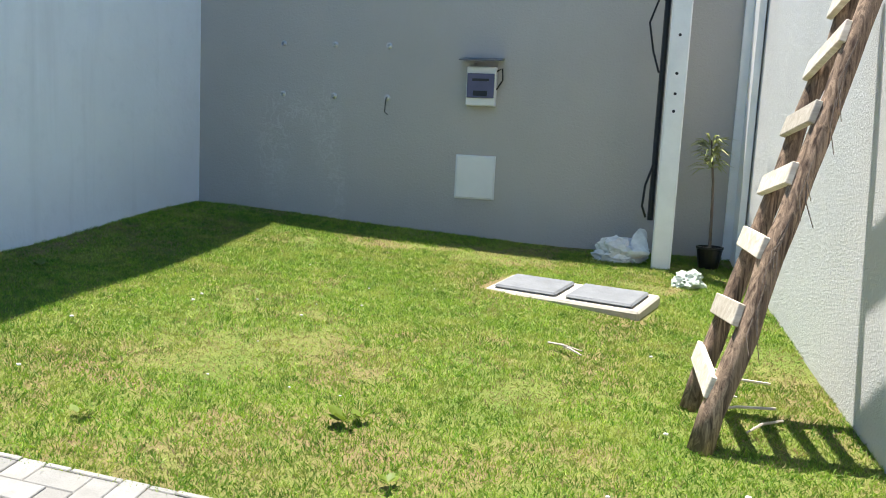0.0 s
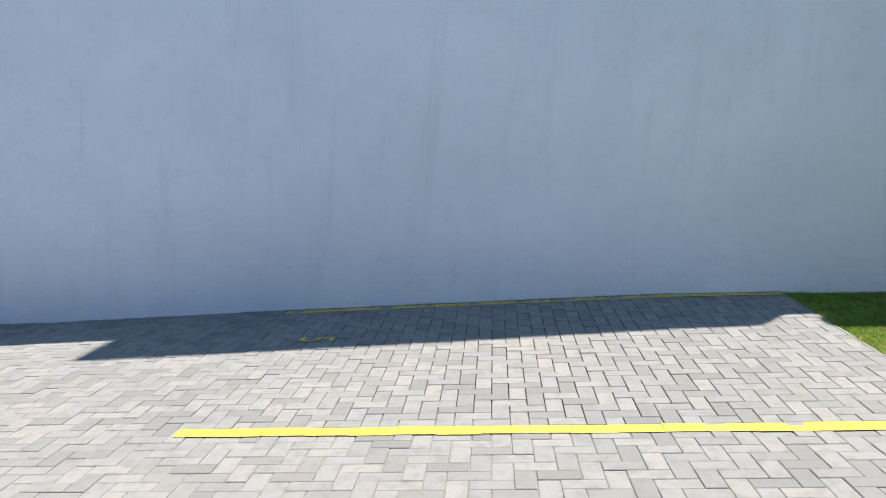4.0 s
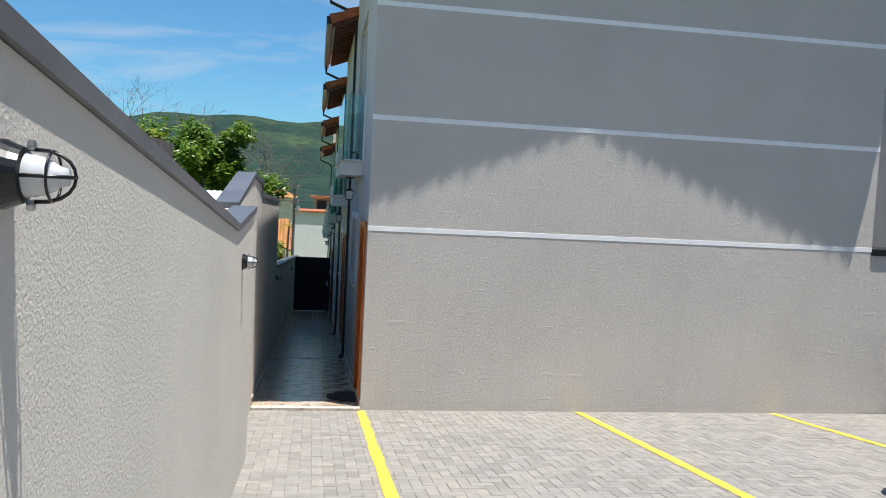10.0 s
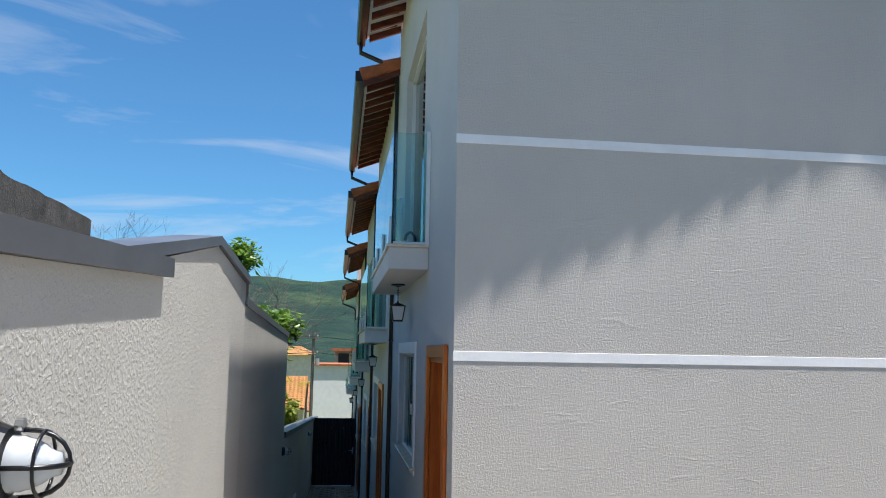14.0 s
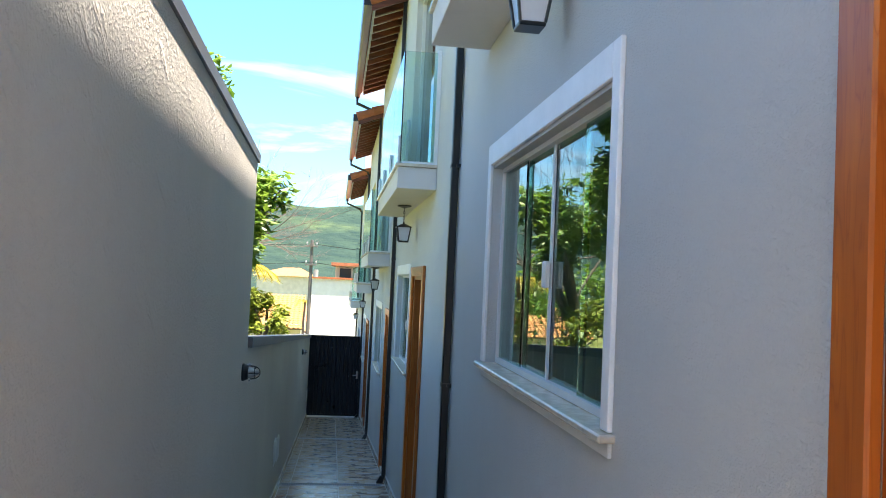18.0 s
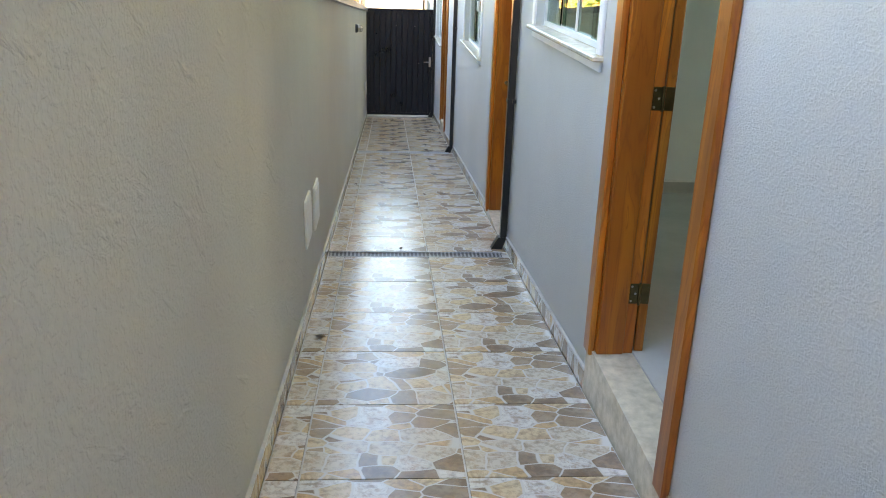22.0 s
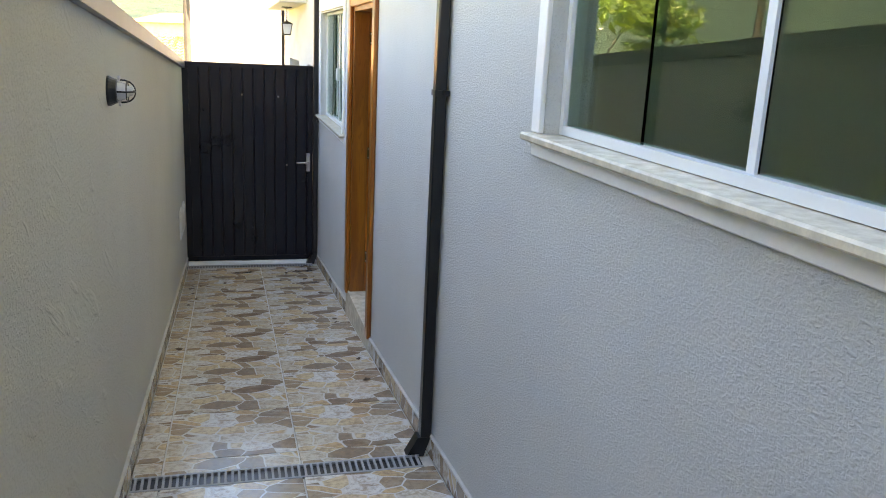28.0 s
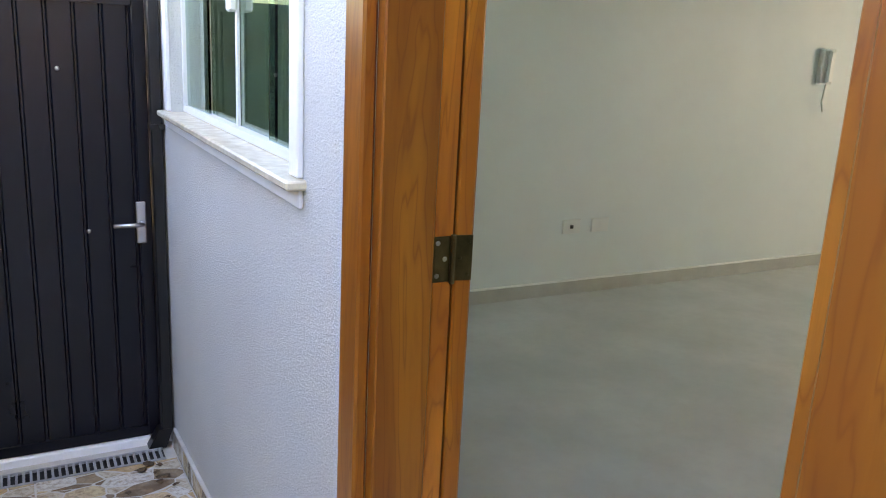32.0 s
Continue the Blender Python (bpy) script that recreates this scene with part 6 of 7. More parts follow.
M_OLDWOOD = wood("weathered roof timber", (0.10, 0.07, 0.05), (0.25, 0.18, 0.13), axis=1, gloss=0.8)


def house_box(name, label, x0, x1, y0, y1, z0, z1, mat):
    th = thing(name, ((x0 + x1) / 2, (y0 + y1) / 2, z0), label, "house", "neighbouring houses")
    part("wall", B(x0, x1, y0, y1, z0, z1), mat, th)
    return th


def tiled_slope(th, a, b, up, n, m, mat, amp=0.02, name="roof_tiles", thick=0.06):
    """Wavy tiles from the eave a-b, each point shifted by up at the top."""
    a, b, up = Vector(a), Vector(b), Vector(up)
    bm = bmesh.new()
    nrm = (b - a).cross(up).normalized()
    if nrm.z < 0:
        nrm = -nrm
    for c in range(m):
        rows = []
        for f, lift in ((c / m, 0.03), ((c + 1) / m + 0.01, 0)):
            rows.append([bm.verts.new(a.lerp(b, i / (n * 4)) + up * f + nrm * (lift + amp * math.cos(math.pi * i / 2) + amp * 0.3 * noise.noise((i * 0.3, c, 1)))) for i in range(n * 4 + 1)])
        low = [bm.verts.new(v.co - nrm * 0.035) for v in rows[0]]
        for i in range(n * 4):
            bm.faces.new((rows[0][i], rows[0][i + 1], rows[1][i + 1], rows[1][i]))
            bm.faces.new((low[i], low[i + 1], rows[0][i + 1], rows[0][i]))
    tagged(part(name, bm, mat, th), kind="stuff")
    bm = bmesh.new()
    prism(bm, [a - nrm * 0.03, b - nrm * 0.03, b + up - nrm * 0.03, a + up - nrm * 0.03], -nrm * thick)
    part("roof_deck", bm, M_OLDWOOD, th)


h = house_box("orange_house", "orange rendered upper house with dark shutters and tiled eaves", 11.0, 15.5, -1.7, 2.0, 2.0, 8.85, M_ORANGE)
wn_ = part("window", B(10.94, 11.0, -0.66, 0.66, 6.97, 8.07), M_BEIGE, h, "beige window surround")
part("shutter", B(10.9, 10.94, -0.58, -0.02, 7.04, 8.0, bev=0.006), M_DARKWOOD, wn_, "dark brown shutter")
part("shutter", B(10.9, 10.94, 0.02, 0.58, 7.04, 8.0, bev=0.006), M_DARKWOOD, wn_, "dark brown shutter")
for j in range(9):
    y = -0.55 + 0.135 * j
    bm = bmesh.new()
    tube(bm, [(10.88, y, 7.04), (10.88, y, 8.0)], 0.008, 5)
    part("bar", bm, M_BLACK, wn_)
tiled_slope(h, (10.25, 2.4, 8.6), (10.25, -4.7, 8.6), (3.2, 0, 1.3), 30, 8, M_OLDTILE)
part("eave_board", B(10.22, 10.26, -4.7, 2.4, 8.44, 8.58), M_OLDWOOD, h)
bm = bmesh.new()
tube(bm, [(10.3, -1.55, 8.3), (10.5, -1.6, 8.15), (10.93, -1.66, 7.85), (10.95, -1.66, 6.0)], 0.05, 8)
part("downpipe", bm, M_GREYWALL, h, "grey downpipe", smooth=True)
h = house_box("beige_house", "beige rendered house beside the orange one", 11.02, 15.5, -4.3, -1.72, 2.0, 9.0, M_BEIGE)
part("orange_pier", B(11.0, 11.34, -4.75, -4.25, 5, 8.6), M_ORANGE, h)
tiled_slope(h, (9.3, -3.0, 6.5), (9.3, -5.3, 6.55), (1.7, 0, 0.35), 20, 4, M_OLDTILE)
part("eave_board", B(9.26, 9.3, -5.3, -3.0, 6.38, 6.52), M_OLDWOOD, h)
part("lean_to_wall", B(9.6, 9.7, -5.2, -3.1, 3.0, 6.4), M_ORANGE, h)
h = house_box("white_house", "tall white neighbour house with a blue corner pilaster", 10.4, 16.0, -16.0, -4.9, 2.0, 11.0, M_WHITE)
part("corner_pilaster", B(10.33, 10.4, -5.35, -5.1, 3.0, 11.0), M_BLUE, h, "blue-grey pilaster")
wn_ = part("window", B(10.36, 10.4, -7.6, -6.4, 7.3, 8.4), M_BLACK, h, "dark window")
# unseen block, added and sloped to cast the tapering shadow on the paving
bm = bmesh.new()
prism(bm, [(8.35, -15.2, 3.0), (8.35, -10.9, 3.0), (8.35, -10.9, 10.6), (8.35, -15.2, 9.0)], (2.04, 0, 0))
part("unseen_shadow_block", bm, M_WHITE, h)
h = house_box("pink_house", "faded pink house with a tiled veranda above the boundary wall", 12.4, 16.0, 2.02, 9.2, 2.0, 8.15, M_PINK)
tiled_slope(h, (11.9, 9.6, 8.2), (11.9, 2.02, 8.2), (3.0, 0, 1.0), 32, 7, M_OLDTILE)
part("eave_board", B(11.87, 11.92, 2.02, 9.6, 8.05, 8.19), M_OLDWOOD, h)
tiled_slope(h, (10.8, 6.95, 7.28), (10.8, 2.02, 7.34), (1.6, 0, 0.45), 26, 5, M_OLDTILE)
part("eave_board", B(10.77, 10.81, 2.02, 6.95, 7.14, 7.28), M_OLDWOOD, h)
for y, mt in ((2.85, M_DARKWOOD), (3.25, M_GREYWALL), (5.6, M_DARKWOOD), (6.3, M_DARKWOOD), (6.85, M_GREYWALL)):
    part("veranda_post", B(10.95, 11.07, y - 0.06, y + 0.06, 4.0, 7.3), mt, h)
part("partition", B(11.1, 11.16, 4.5, 5.5, 4.5, 6.95), M_GREYWALL, h, "grey board partition")
part("pier", B(11.0, 11.2, 3.7, 4.35, 4.5, 7.3), M_PINK, h)
for j in range(4):
    part("board", B(11.0, 11.03, 2.03, 2.78, 6.0 + 0.2 * j, 6.18 + 0.2 * j), M_OLDWOOD, h, "weathered board")
dr = part("door", B(12.33, 12.4, 2.5, 3.3, 4.5, 7.2), M_DARKWOOD, h, "dark wooden door")
for y0, y1 in ((3.3, 3.45), (6.4, 6.55)):
    bm = bmesh.new()
    tube(bm, [(10.78, y0 + 0.5, 7.25), (10.8, y0 + 0.4, 7.1), (10.95, y1, 6.85), (10.95, y1, 5.2)], 0.045, 8)
    part("downpipe", bm, M_BEIGE, h, smooth=True)
part("far_wing", B(11.0, 12.39, 6.95, 9.1, 3.0, 7.7), M_GREYWALL, h)
for j in range(3):
    bm = bmesh.new()
    tube(bm, [(10.97, 7.0 + 0.1 * j, 7.2), (10.9, 7.15 + 0.1 * j, 6.8), (10.97, 7.1 - 0.1 * j, 6.3), (10.97, 7.2, 5.6)], 0.012, 5)
    part("loose_cable", bm, M_BLACK, h)
ac = thing("air_conditioner", (10.85, 7.6, 6.5), "white outdoor air conditioner unit on a grey house wall", "air conditioner")
part("case", B(10.75, 10.99, 7.7, 8.3, 6.6, 7.0, bev=0.02), M_PLASTIC, ac)
part("grille", B(10.73, 10.75, 7.77, 8.12, 6.64, 6.96, bev=0.005), M_BLACK, ac)
h = house_box("grey_house", "grey upper house with a dark eave and a solar panel", 12.9, 16.0, 2.6, 5.3, 6.0, 9.0, M_GREYWALL)
tiled_slope(h, (12.5, 5.8, 9.05), (12.5, 2.4, 9.05), (2.4, 0, 0.8), 16, 5, M_OLDTILE)
part("eave_board", B(12.47, 12.51, 2.4, 5.8, 8.92, 9.06), M_OLDWOOD, h)
bm = bmesh.new()
tube(bm, [(12.5, 5.2, 8.95), (12.6, 5.1, 8.75), (12.88, 4.9, 8.6), (12.88, 4.9, 7.5)], 0.04, 8)
part("downpipe", bm, M_BEIGE, h, smooth=True)
bm = bmesh.new()
prism(bm, [(12.5, 5.0, 9.2), (13.3, 5.0, 9.5), (13.3, 5.9, 9.5), (12.5, 5.9, 9.2)], (0, 0, 0.05))
part("solar_panel", bm, M_SMOKE, h, "dark solar panel")
# little brackets of an electric fence on the wall
for y, zt in ((-3.95, 5.72), (8.5, 5.37)):
    th = thing("fence_bracket", (EX + 0.1, y, zt), "small metal electric-fence bracket on the boundary wall", "fence bracket")
    bm = bmesh.new()
    tube(bm, [(EX + 0.1, y, zt), (EX + 0.1, y, zt + 0.55)], 0.012, 6)
    part("upright", bm, M_GREYWALL, th)
    bm = bmesh.new()
    tube(bm, [(EX + 0.1, y - 0.35, zt - 0.03), (EX + 0.1, y, zt + 0.5)], 0.012, 6)
    part("stay", bm, M_GREYWALL, th)
    for j in range(4):
        bm = bmesh.new()
        lathe(bm, (EX + 0.1, y + 0.012, zt + 0.12 + 0.12 * j), (0, 1, 0), [(0, 0.014), (0.03, 0.02), (0.045, 0.008), (0.045, 0)], 8)
        part("insulator", bm, M_PLASTIC, th)

# ---- neighbours to the west ----
bm = bmesh.new()
ys_ = [-1.15 + 2.4 * i / 24 for i in range(25)]
prism(bm, [(-2.4, -1.15, -0.5)] + [(-2.4, 1.25, -0.5)] + [(-2.4, y, 3.03 + 0.03 * noise.noise((y * 4, 2, 1)) + 0.015 * noise.noise((y * 15, 2, 1))) for y in reversed(ys_)], (-0.25, 0, 0))
struct("wall_neighbour_west", bm, M_BLACKWALL, "old mould-blackened neighbour wall")


def corrugated(name, label, x0, x1, y0, y1, z0, z1, mat, pitch=0.18, amp=0.026):
    th = thing(name, ((x0 + x1) / 2, (y0 + y1) / 2, z0), label, "shed roof")
    bm = bmesh.new()
    n = int((x1 - x0) / pitch * 6)
    a, b = [], []
    for i in range(n + 1):
        x = x0 + (x1 - x0) * i / n
        w = amp * math.cos(2 * math.pi * i / 6)
        a.append((bm.verts.new((x, y0, z0 + w)), bm.verts.new((x, y0, z0 + w - 0.012))))
        b.append((bm.verts.new((x, y1, z1 + w)), bm.verts.new((x, y1, z1 + w - 0.012))))
    for i in range(n):
        bm.faces.new((a[i][0], a[i + 1][0], b[i + 1][0], b[i][0]))
        bm.faces.new((a[i][1], b[i][1], b[i + 1][1], a[i + 1][1]))
        bm.faces.new((a[i][0], a[i][1], a[i + 1][1], a[i + 1][0]))
    part("sheet", bm, mat, th, smooth=True)
    for x in (x0 + 0.3, x1 - 0.3):
        part("wall", B(x - 0.06, x + 0.06, y0 + 0.2, y1 - 0.1, -1.0, min(z0, z1) - 0.05), M_BLACKWALL, th)


M_FIBRO = plain("fibre-cement roofing", (0.42, 0.38, 0.33), 0.9, var=0.3, scale=4)
M_ZINC = plain("pale zinc roofing", (0.62, 0.63, 0.64), 0.45, var=0.1, scale=2)
corrugated("shed_roof_old", "weathered corrugated fibre-cement shed roof", -7.5, -3.0, -3.0, 2.5, 3.35, 3.2, M_FIBRO)
corrugated("shed_roof_pale", "pale corrugated metal lean-to roof behind the wall", -2.36, -1.42, -3.4, 2.7, 2.30, 2.46, M_ZINC, 0.076, 0.009)

# ---- far houses to the north ----
h = thing("white_building", (-0.4, 31, -4), "plain white building with a sheet roof beyond the gate", "building", "far houses")
part("wall", B(-1.65, 6.5, 30.0, 34.0, -5, 1.50), M_WHITE, h)
part("roof_edge", B(-1.72, 6.6, 29.9, 34.1, 1.50, 1.57), M_TILE_R, h)
h = house_box("red_hut", "small reddish house with dark openings behind the white building", -0.75, 2.1, 38.0, 41.0, -5, 2.12, M_PINK)
part("opening", B(-0.55, 0.0, 37.95, 38.0, 1.5, 2.0), M_BLACK, h)
part("opening", B(0.3, 0.9, 37.95, 38.0, 1.5, 2.0), M_BLACK, h)
part("roof_edge", B(-0.95, 2.3, 37.6, 41.2, 2.12, 2.26), M_TILE_R, h)
h = house_box("tiled_house", "low house with a sunlit orange tile roof", -14.0, -2.6, 46.6, 56.0, -7, -1.2, M_BEIGE)
tiled_slope(h, (-14.5, 46.0, -1.4), (-2.4, 46.0, -1.4), (-0.15, 6.0, 1.72), 46, 15, M_FARTILE, 0.035)
tiled_slope(h, (-2.35, 46.6, -1.6), (-1.75, 46.6, -1.6), (-0.15, 5.0, 1.62), 3, 12, M_OLDTILE, 0.035)
h = house_box("yellow_house", "cream house with a hipped orange roof", -10.6, -3.7, 103.6, 114.0, -8, 1.45, M_BEIGE)
bm = bmesh.new()
v = [bm.verts.new(c) for c in ((-11.2, 103.0, 1.42), (-3.3, 103.0, 1.5), (-3.3, 114.5, 1.5), (-11.2, 114.5, 1.42), (-7.6, 107.0, 2.55), (-5.4, 107.0, 2.6))]
for q_ in ((0, 1, 5, 4), (1, 2, 5), (2, 3, 4, 5), (3, 0, 4)):
    bm.faces.new([v[i] for i in q_])
part("roof", bm, M_FARTILE, h, "hipped orange tile roof")

# power pole and cables
M_OLDPOLE = plain("weathered dark concrete", (0.13, 0.12, 0.11), 0.9, var=0.2, scale=8)
th = thing("power_pole", (-1.55, 28.5, -4), "grey concrete power pole with insulators and cables", "power pole")
bm = bmesh.new()
tube(bm, [(-1.6, 28.5, -4), (-1.6, 28.5, 2.85)], [0.085, 0.055], 10)
part("shaft", bm, M_OLDPOLE, th)
for z in (1.95, 2.6):
    part("cross_arm", B(-1.8, -1.4, 28.4, 28.5, z, z + 0.05), M_OLDPOLE, th)
    for x in (-1.77, -1.43):
        bm = bmesh.new()
        lathe(bm, (x, 28.42, z + 0.08), (0, 0, 1), [(0, 0.02), (0.03, 0.03), (0.07, 0.02), (0.1, 0.0)], 8)
        part("insulator", bm, M_GREYWALL, th)
bm = bmesh.new()
lathe(bm, (-1.42, 28.4, 1.55), (0, 0, 1), [(0, 0), (0, 0.09), (0.26, 0.09), (0.26, 0)], 12)
part("transformer", bm, M_GREYWALL, th)
for j, (z, x1, z1) in enumerate(((2.7, -30, 4.7), (2.05, -30, 3.9), (2.7, 30, 3.8), (2.05, 30, 2.8))):
    bm = bmesh.new()
    tube(bm, [(-1.55 + (x1 + 1.55) * f, 28.45 + 6 * f, z + (z1 - z) * f - 1.2 * math.sin(math.pi * f)) for f in [i / 10 for i in range(11)]], 0.012, 4)
    part("cable", bm, M_BLACK, th)

# ---- wooded hills ----
def hill_mat():
    m, nt, b = nodes_of("distant forest")
    v = obj_coord(nt)
    n1 = noise_tex(nt, v, 0.012, 6, 0.65)
    n2 = noise_tex(nt, v, 0.11, 5, 0.7)
    # greens turned bluish in the base colour, for the haze of distance
    c = ramp(nt, n1, [(0.35, (0.020, 0.041, 0.037)), (0.55, (0.037, 0.067, 0.047)), (0.7, (0.066, 0.10, 0.052))])
    c = blend(nt, c, (0.012, 0.03, 0.03), ramp(nt, n2, [(0.42, (0, 0, 0)), (0.68, (0.75,) * 3)]))
    nt.links.new(c, b.inputs["Base Color"])
    b.inputs["Roughness"].default_value = 1.0
    b.inputs["Specular IOR Level"].default_value = 0.05
    bump(nt, b, n2, 1.0, 5.0)
    return m


bm = bmesh.new()
hx, hy = 90, 26
gv = []
for j in range(hy + 1):
    row = []
    for i in range(hx + 1):
        x, y = -620 + 1240 * i / hx, 150 + 560 * j / hy
        f = max(0, min(1, (y - 150) / 400))
        ridge = 50 + 9 * noise.noise((x * 0.006, 1.5, 0)) - 0.02 * x + (-10 if x > 40 else 0)
        z = -4 + ridge * (f ** 1.3) * (1 if y < 560 else max(0, 1 - (y - 560) / 200)) + 8 * f * noise.noise((x * 0.02, y * 0.02, 4)) + 2.0 * noise.noise((x * 0.12, y * 0.1, 8)) * f
        row.append(bm.verts.new((x, y, z)))
    gv.append(row)
for j in range(hy):
    for i in range(hx):
        bm.faces.new((gv[j][i], gv[j][i + 1], gv[j + 1][i + 1], gv[j + 1][i]))
struct("backdrop_hills", bm, hill_mat(), "wooded green hills on the horizon", "hills", smooth=True)


# ---- trees and shrubs over the west wall ----
def leaf_cloud(bm, centre, radius, count, size, rng, lumps=14):
    """Many small folded leaves round uneven clumps."""
    cl = []
    for _ in range(lumps):
        d = Vector((rng.gauss(0, 1), rng.gauss(0, 1), rng.gauss(0, 0.8))).normalized()
        k = rng.uniform(0.35, 1.0)
        cl.append((Vector(centre) + Vector((d.x * radius[0], d.y * radius[1], d.z * radius[2])) * k, rng.uniform(0.22, 0.42)))
    for _ in range(count):
        c, r = rng.choice(cl)
        d = Vector((rng.gauss(0, 1), rng.gauss(0, 1), rng.gauss(0, 1))).normalized()
        p = c + Vector((d.x * radius[0], d.y * radius[1], d.z * radius[2])) * r * rng.uniform(0.4, 1.05)
        ax = Vector((rng.gauss(0, 1), rng.gauss(0, 1), rng.uniform(-0.9, 0.3))).normalized()
        sd = ax.cross(Vector((rng.gauss(0, 0.4), rng.gauss(0, 0.4), 1))).normalized()
        s = size * rng.uniform(0.7, 1.3)
        nrm = ax.cross(sd) * s * 0.12
        v = [bm.verts.new(q) for q in (p, p + ax * s * 0.5 - sd * s * 0.26 + nrm, p + ax * s * 1.05, p + ax * s * 0.5 + sd * s * 0.26 + nrm)]
        bm.faces.new((v[0], v[1], v[2]))
        bm.faces.new((v[0], v[2], v[3]))
    return cl


def tree(name, label, base, centre, radius, count, size, mat, seed, limbs=7, lumps=14):
    rng = random.Random(seed)
    th = thing(name, base, label, "tree")
    bm = bmesh.new()
    cl = leaf_cloud(bm, centre, radius, count, size, rng, lumps)
    tagged(part("crown", bm, mat, th, "leafy crown"), kind="stuff")
    bm = bmesh.new()
    b, c = Vector(base), Vector(centre)
    mid = b.lerp(c, 0.6)
    tube(bm, [b, b.lerp(mid, 0.5) + Vector((0.08, -0.05, 0)), mid], [0.16, 0.13, 0.1], 9)
    part("trunk", bm, M_BARK, th, smooth=True)
    for j in range(limbs):
        e = cl[j % len(cl)][0]
        s = b.lerp(mid, rng.uniform(0.75, 1.0))
        bm = bmesh.new()
        tube(bm, [s, s.lerp(e, 0.5) + Vector((rng.uniform(-0.2, 0.2), rng.uniform(-0.2, 0.2), 0.15)), e], [0.06, 0.035, 0.012], 6)
        part("limb", bm, M_BARK, th, smooth=True)


tree("fruit_tree", "leafy green fruit tree leaning over the passage wall", (-3.4, 9.2, -1.2), (-2.95, 9.2, 3.0), (1.0, 1.5, 0.98), 10500, 0.13, M_LEAF, 11, 10, 22)
tree("broad_tree", "yellow-green broad-leaved tree behind the sheds", (-5.2, 7.6, -1.0), (-4.9, 7.6, 3.25), (1.5, 1.4, 0.72), 4200, 0.19, M_LEAF2, 12, 7, 16)
tree("back_tree", "dark green tree behind the sheds", (-5.2, 13.0, -1.5), (-5.0, 13.0, 2.8), (2.0, 2.2, 1.3), 3000, 0.18, M_LEAF, 15, 7, 14)
tree("far_tree", "green trees on the slope below", (-9, 34, -4), (-9, 34, 1.0), (4, 4, 2.2), 2600, 0.35, M_LEAF, 13, 6, 14)
tree("shrub", "light green shrub over the low wall", (-2.1, 17.5, -1.6), (-2.1, 17.5, -0.05), (0.6, 1.6, 0.5), 1500, 0.1, M_LEAF2, 14, 4, 10)
tree("shrub", "light green shrub beside the low wall", (-2.0, 9.2, -1.0), (-1.95, 9.0, 0.95), (0.45, 1.2, 0.5), 1300, 0.1, M_LEAF2, 16, 4, 10)
tree("shrub", "pale yellow-green shrub topping the low wall", (-1.95, 13.6, -1.2), (-1.92, 13.3, 0.88), (0.42, 1.0, 0.5), 2200, 0.095, M_LEAF2, 27, 4, 10)

tree("overhanging_tree", "leafy branches of a tree hanging over the passage wall", (-3.1, 10.6, -1.3), (-1.74, 10.0, 2.5), (0.5, 0.8, 0.85), 1900, 0.125, M_LEAF, 23, 8, 16)

# leafless tree
def bare_tree(base, height, seed):
    rng = random.Random(seed)
    th = thing("bare_tree", base, "leafless grey-brown spreading tree behind the houses", "tree")

    def grow(p, d, ln, r, depth):
        q = p + d * ln
        m = p.lerp(q, 0.5) + Vector((rng.uniform(-1, 1), rng.uniform(-1, 1), 0)) * ln * 0.06
        bm = bmesh.new() if depth < 2 else twigs
        tube(bm, [p, m, q], [r, r * 0.85, r * 0.62], 5, cap=False)
        if depth < 2:
            part("limb" if depth else "trunk", bm, M_BARK, th)
        if depth < 6:
            for _ in range(3 if depth > 0 else 5):
                nd = (d + Vector((rng.gauss(0, 0.6 + 0.3 / (1 + depth)), rng.gauss(0, 0.55), rng.gauss(0.12, 0.3)))).normalized()
                grow(q, nd, ln * rng.uniform(0.58, 0.8), r * 0.56, depth + 1)

    twigs = bmesh.new()
    grow(Vector(base), Vector((0.05, 0, 1)), height * 0.34, 0.075, 0)
    tagged(part("fine_branching", twigs, M_TWIG, th, "fine bare twigs"), kind="stuff")


M_TWIG = plain("grey-brown twigs", (0.17, 0.12, 0.10), 0.9, var=0.2)
bare_tree((-5.7, 21.0, -1.4), 8.0, 5)

M_PALM = mat_leaf("yellowing palm fronds", (0.30, 0.26, 0.03), (0.55, 0.42, 0.05), 0.5)


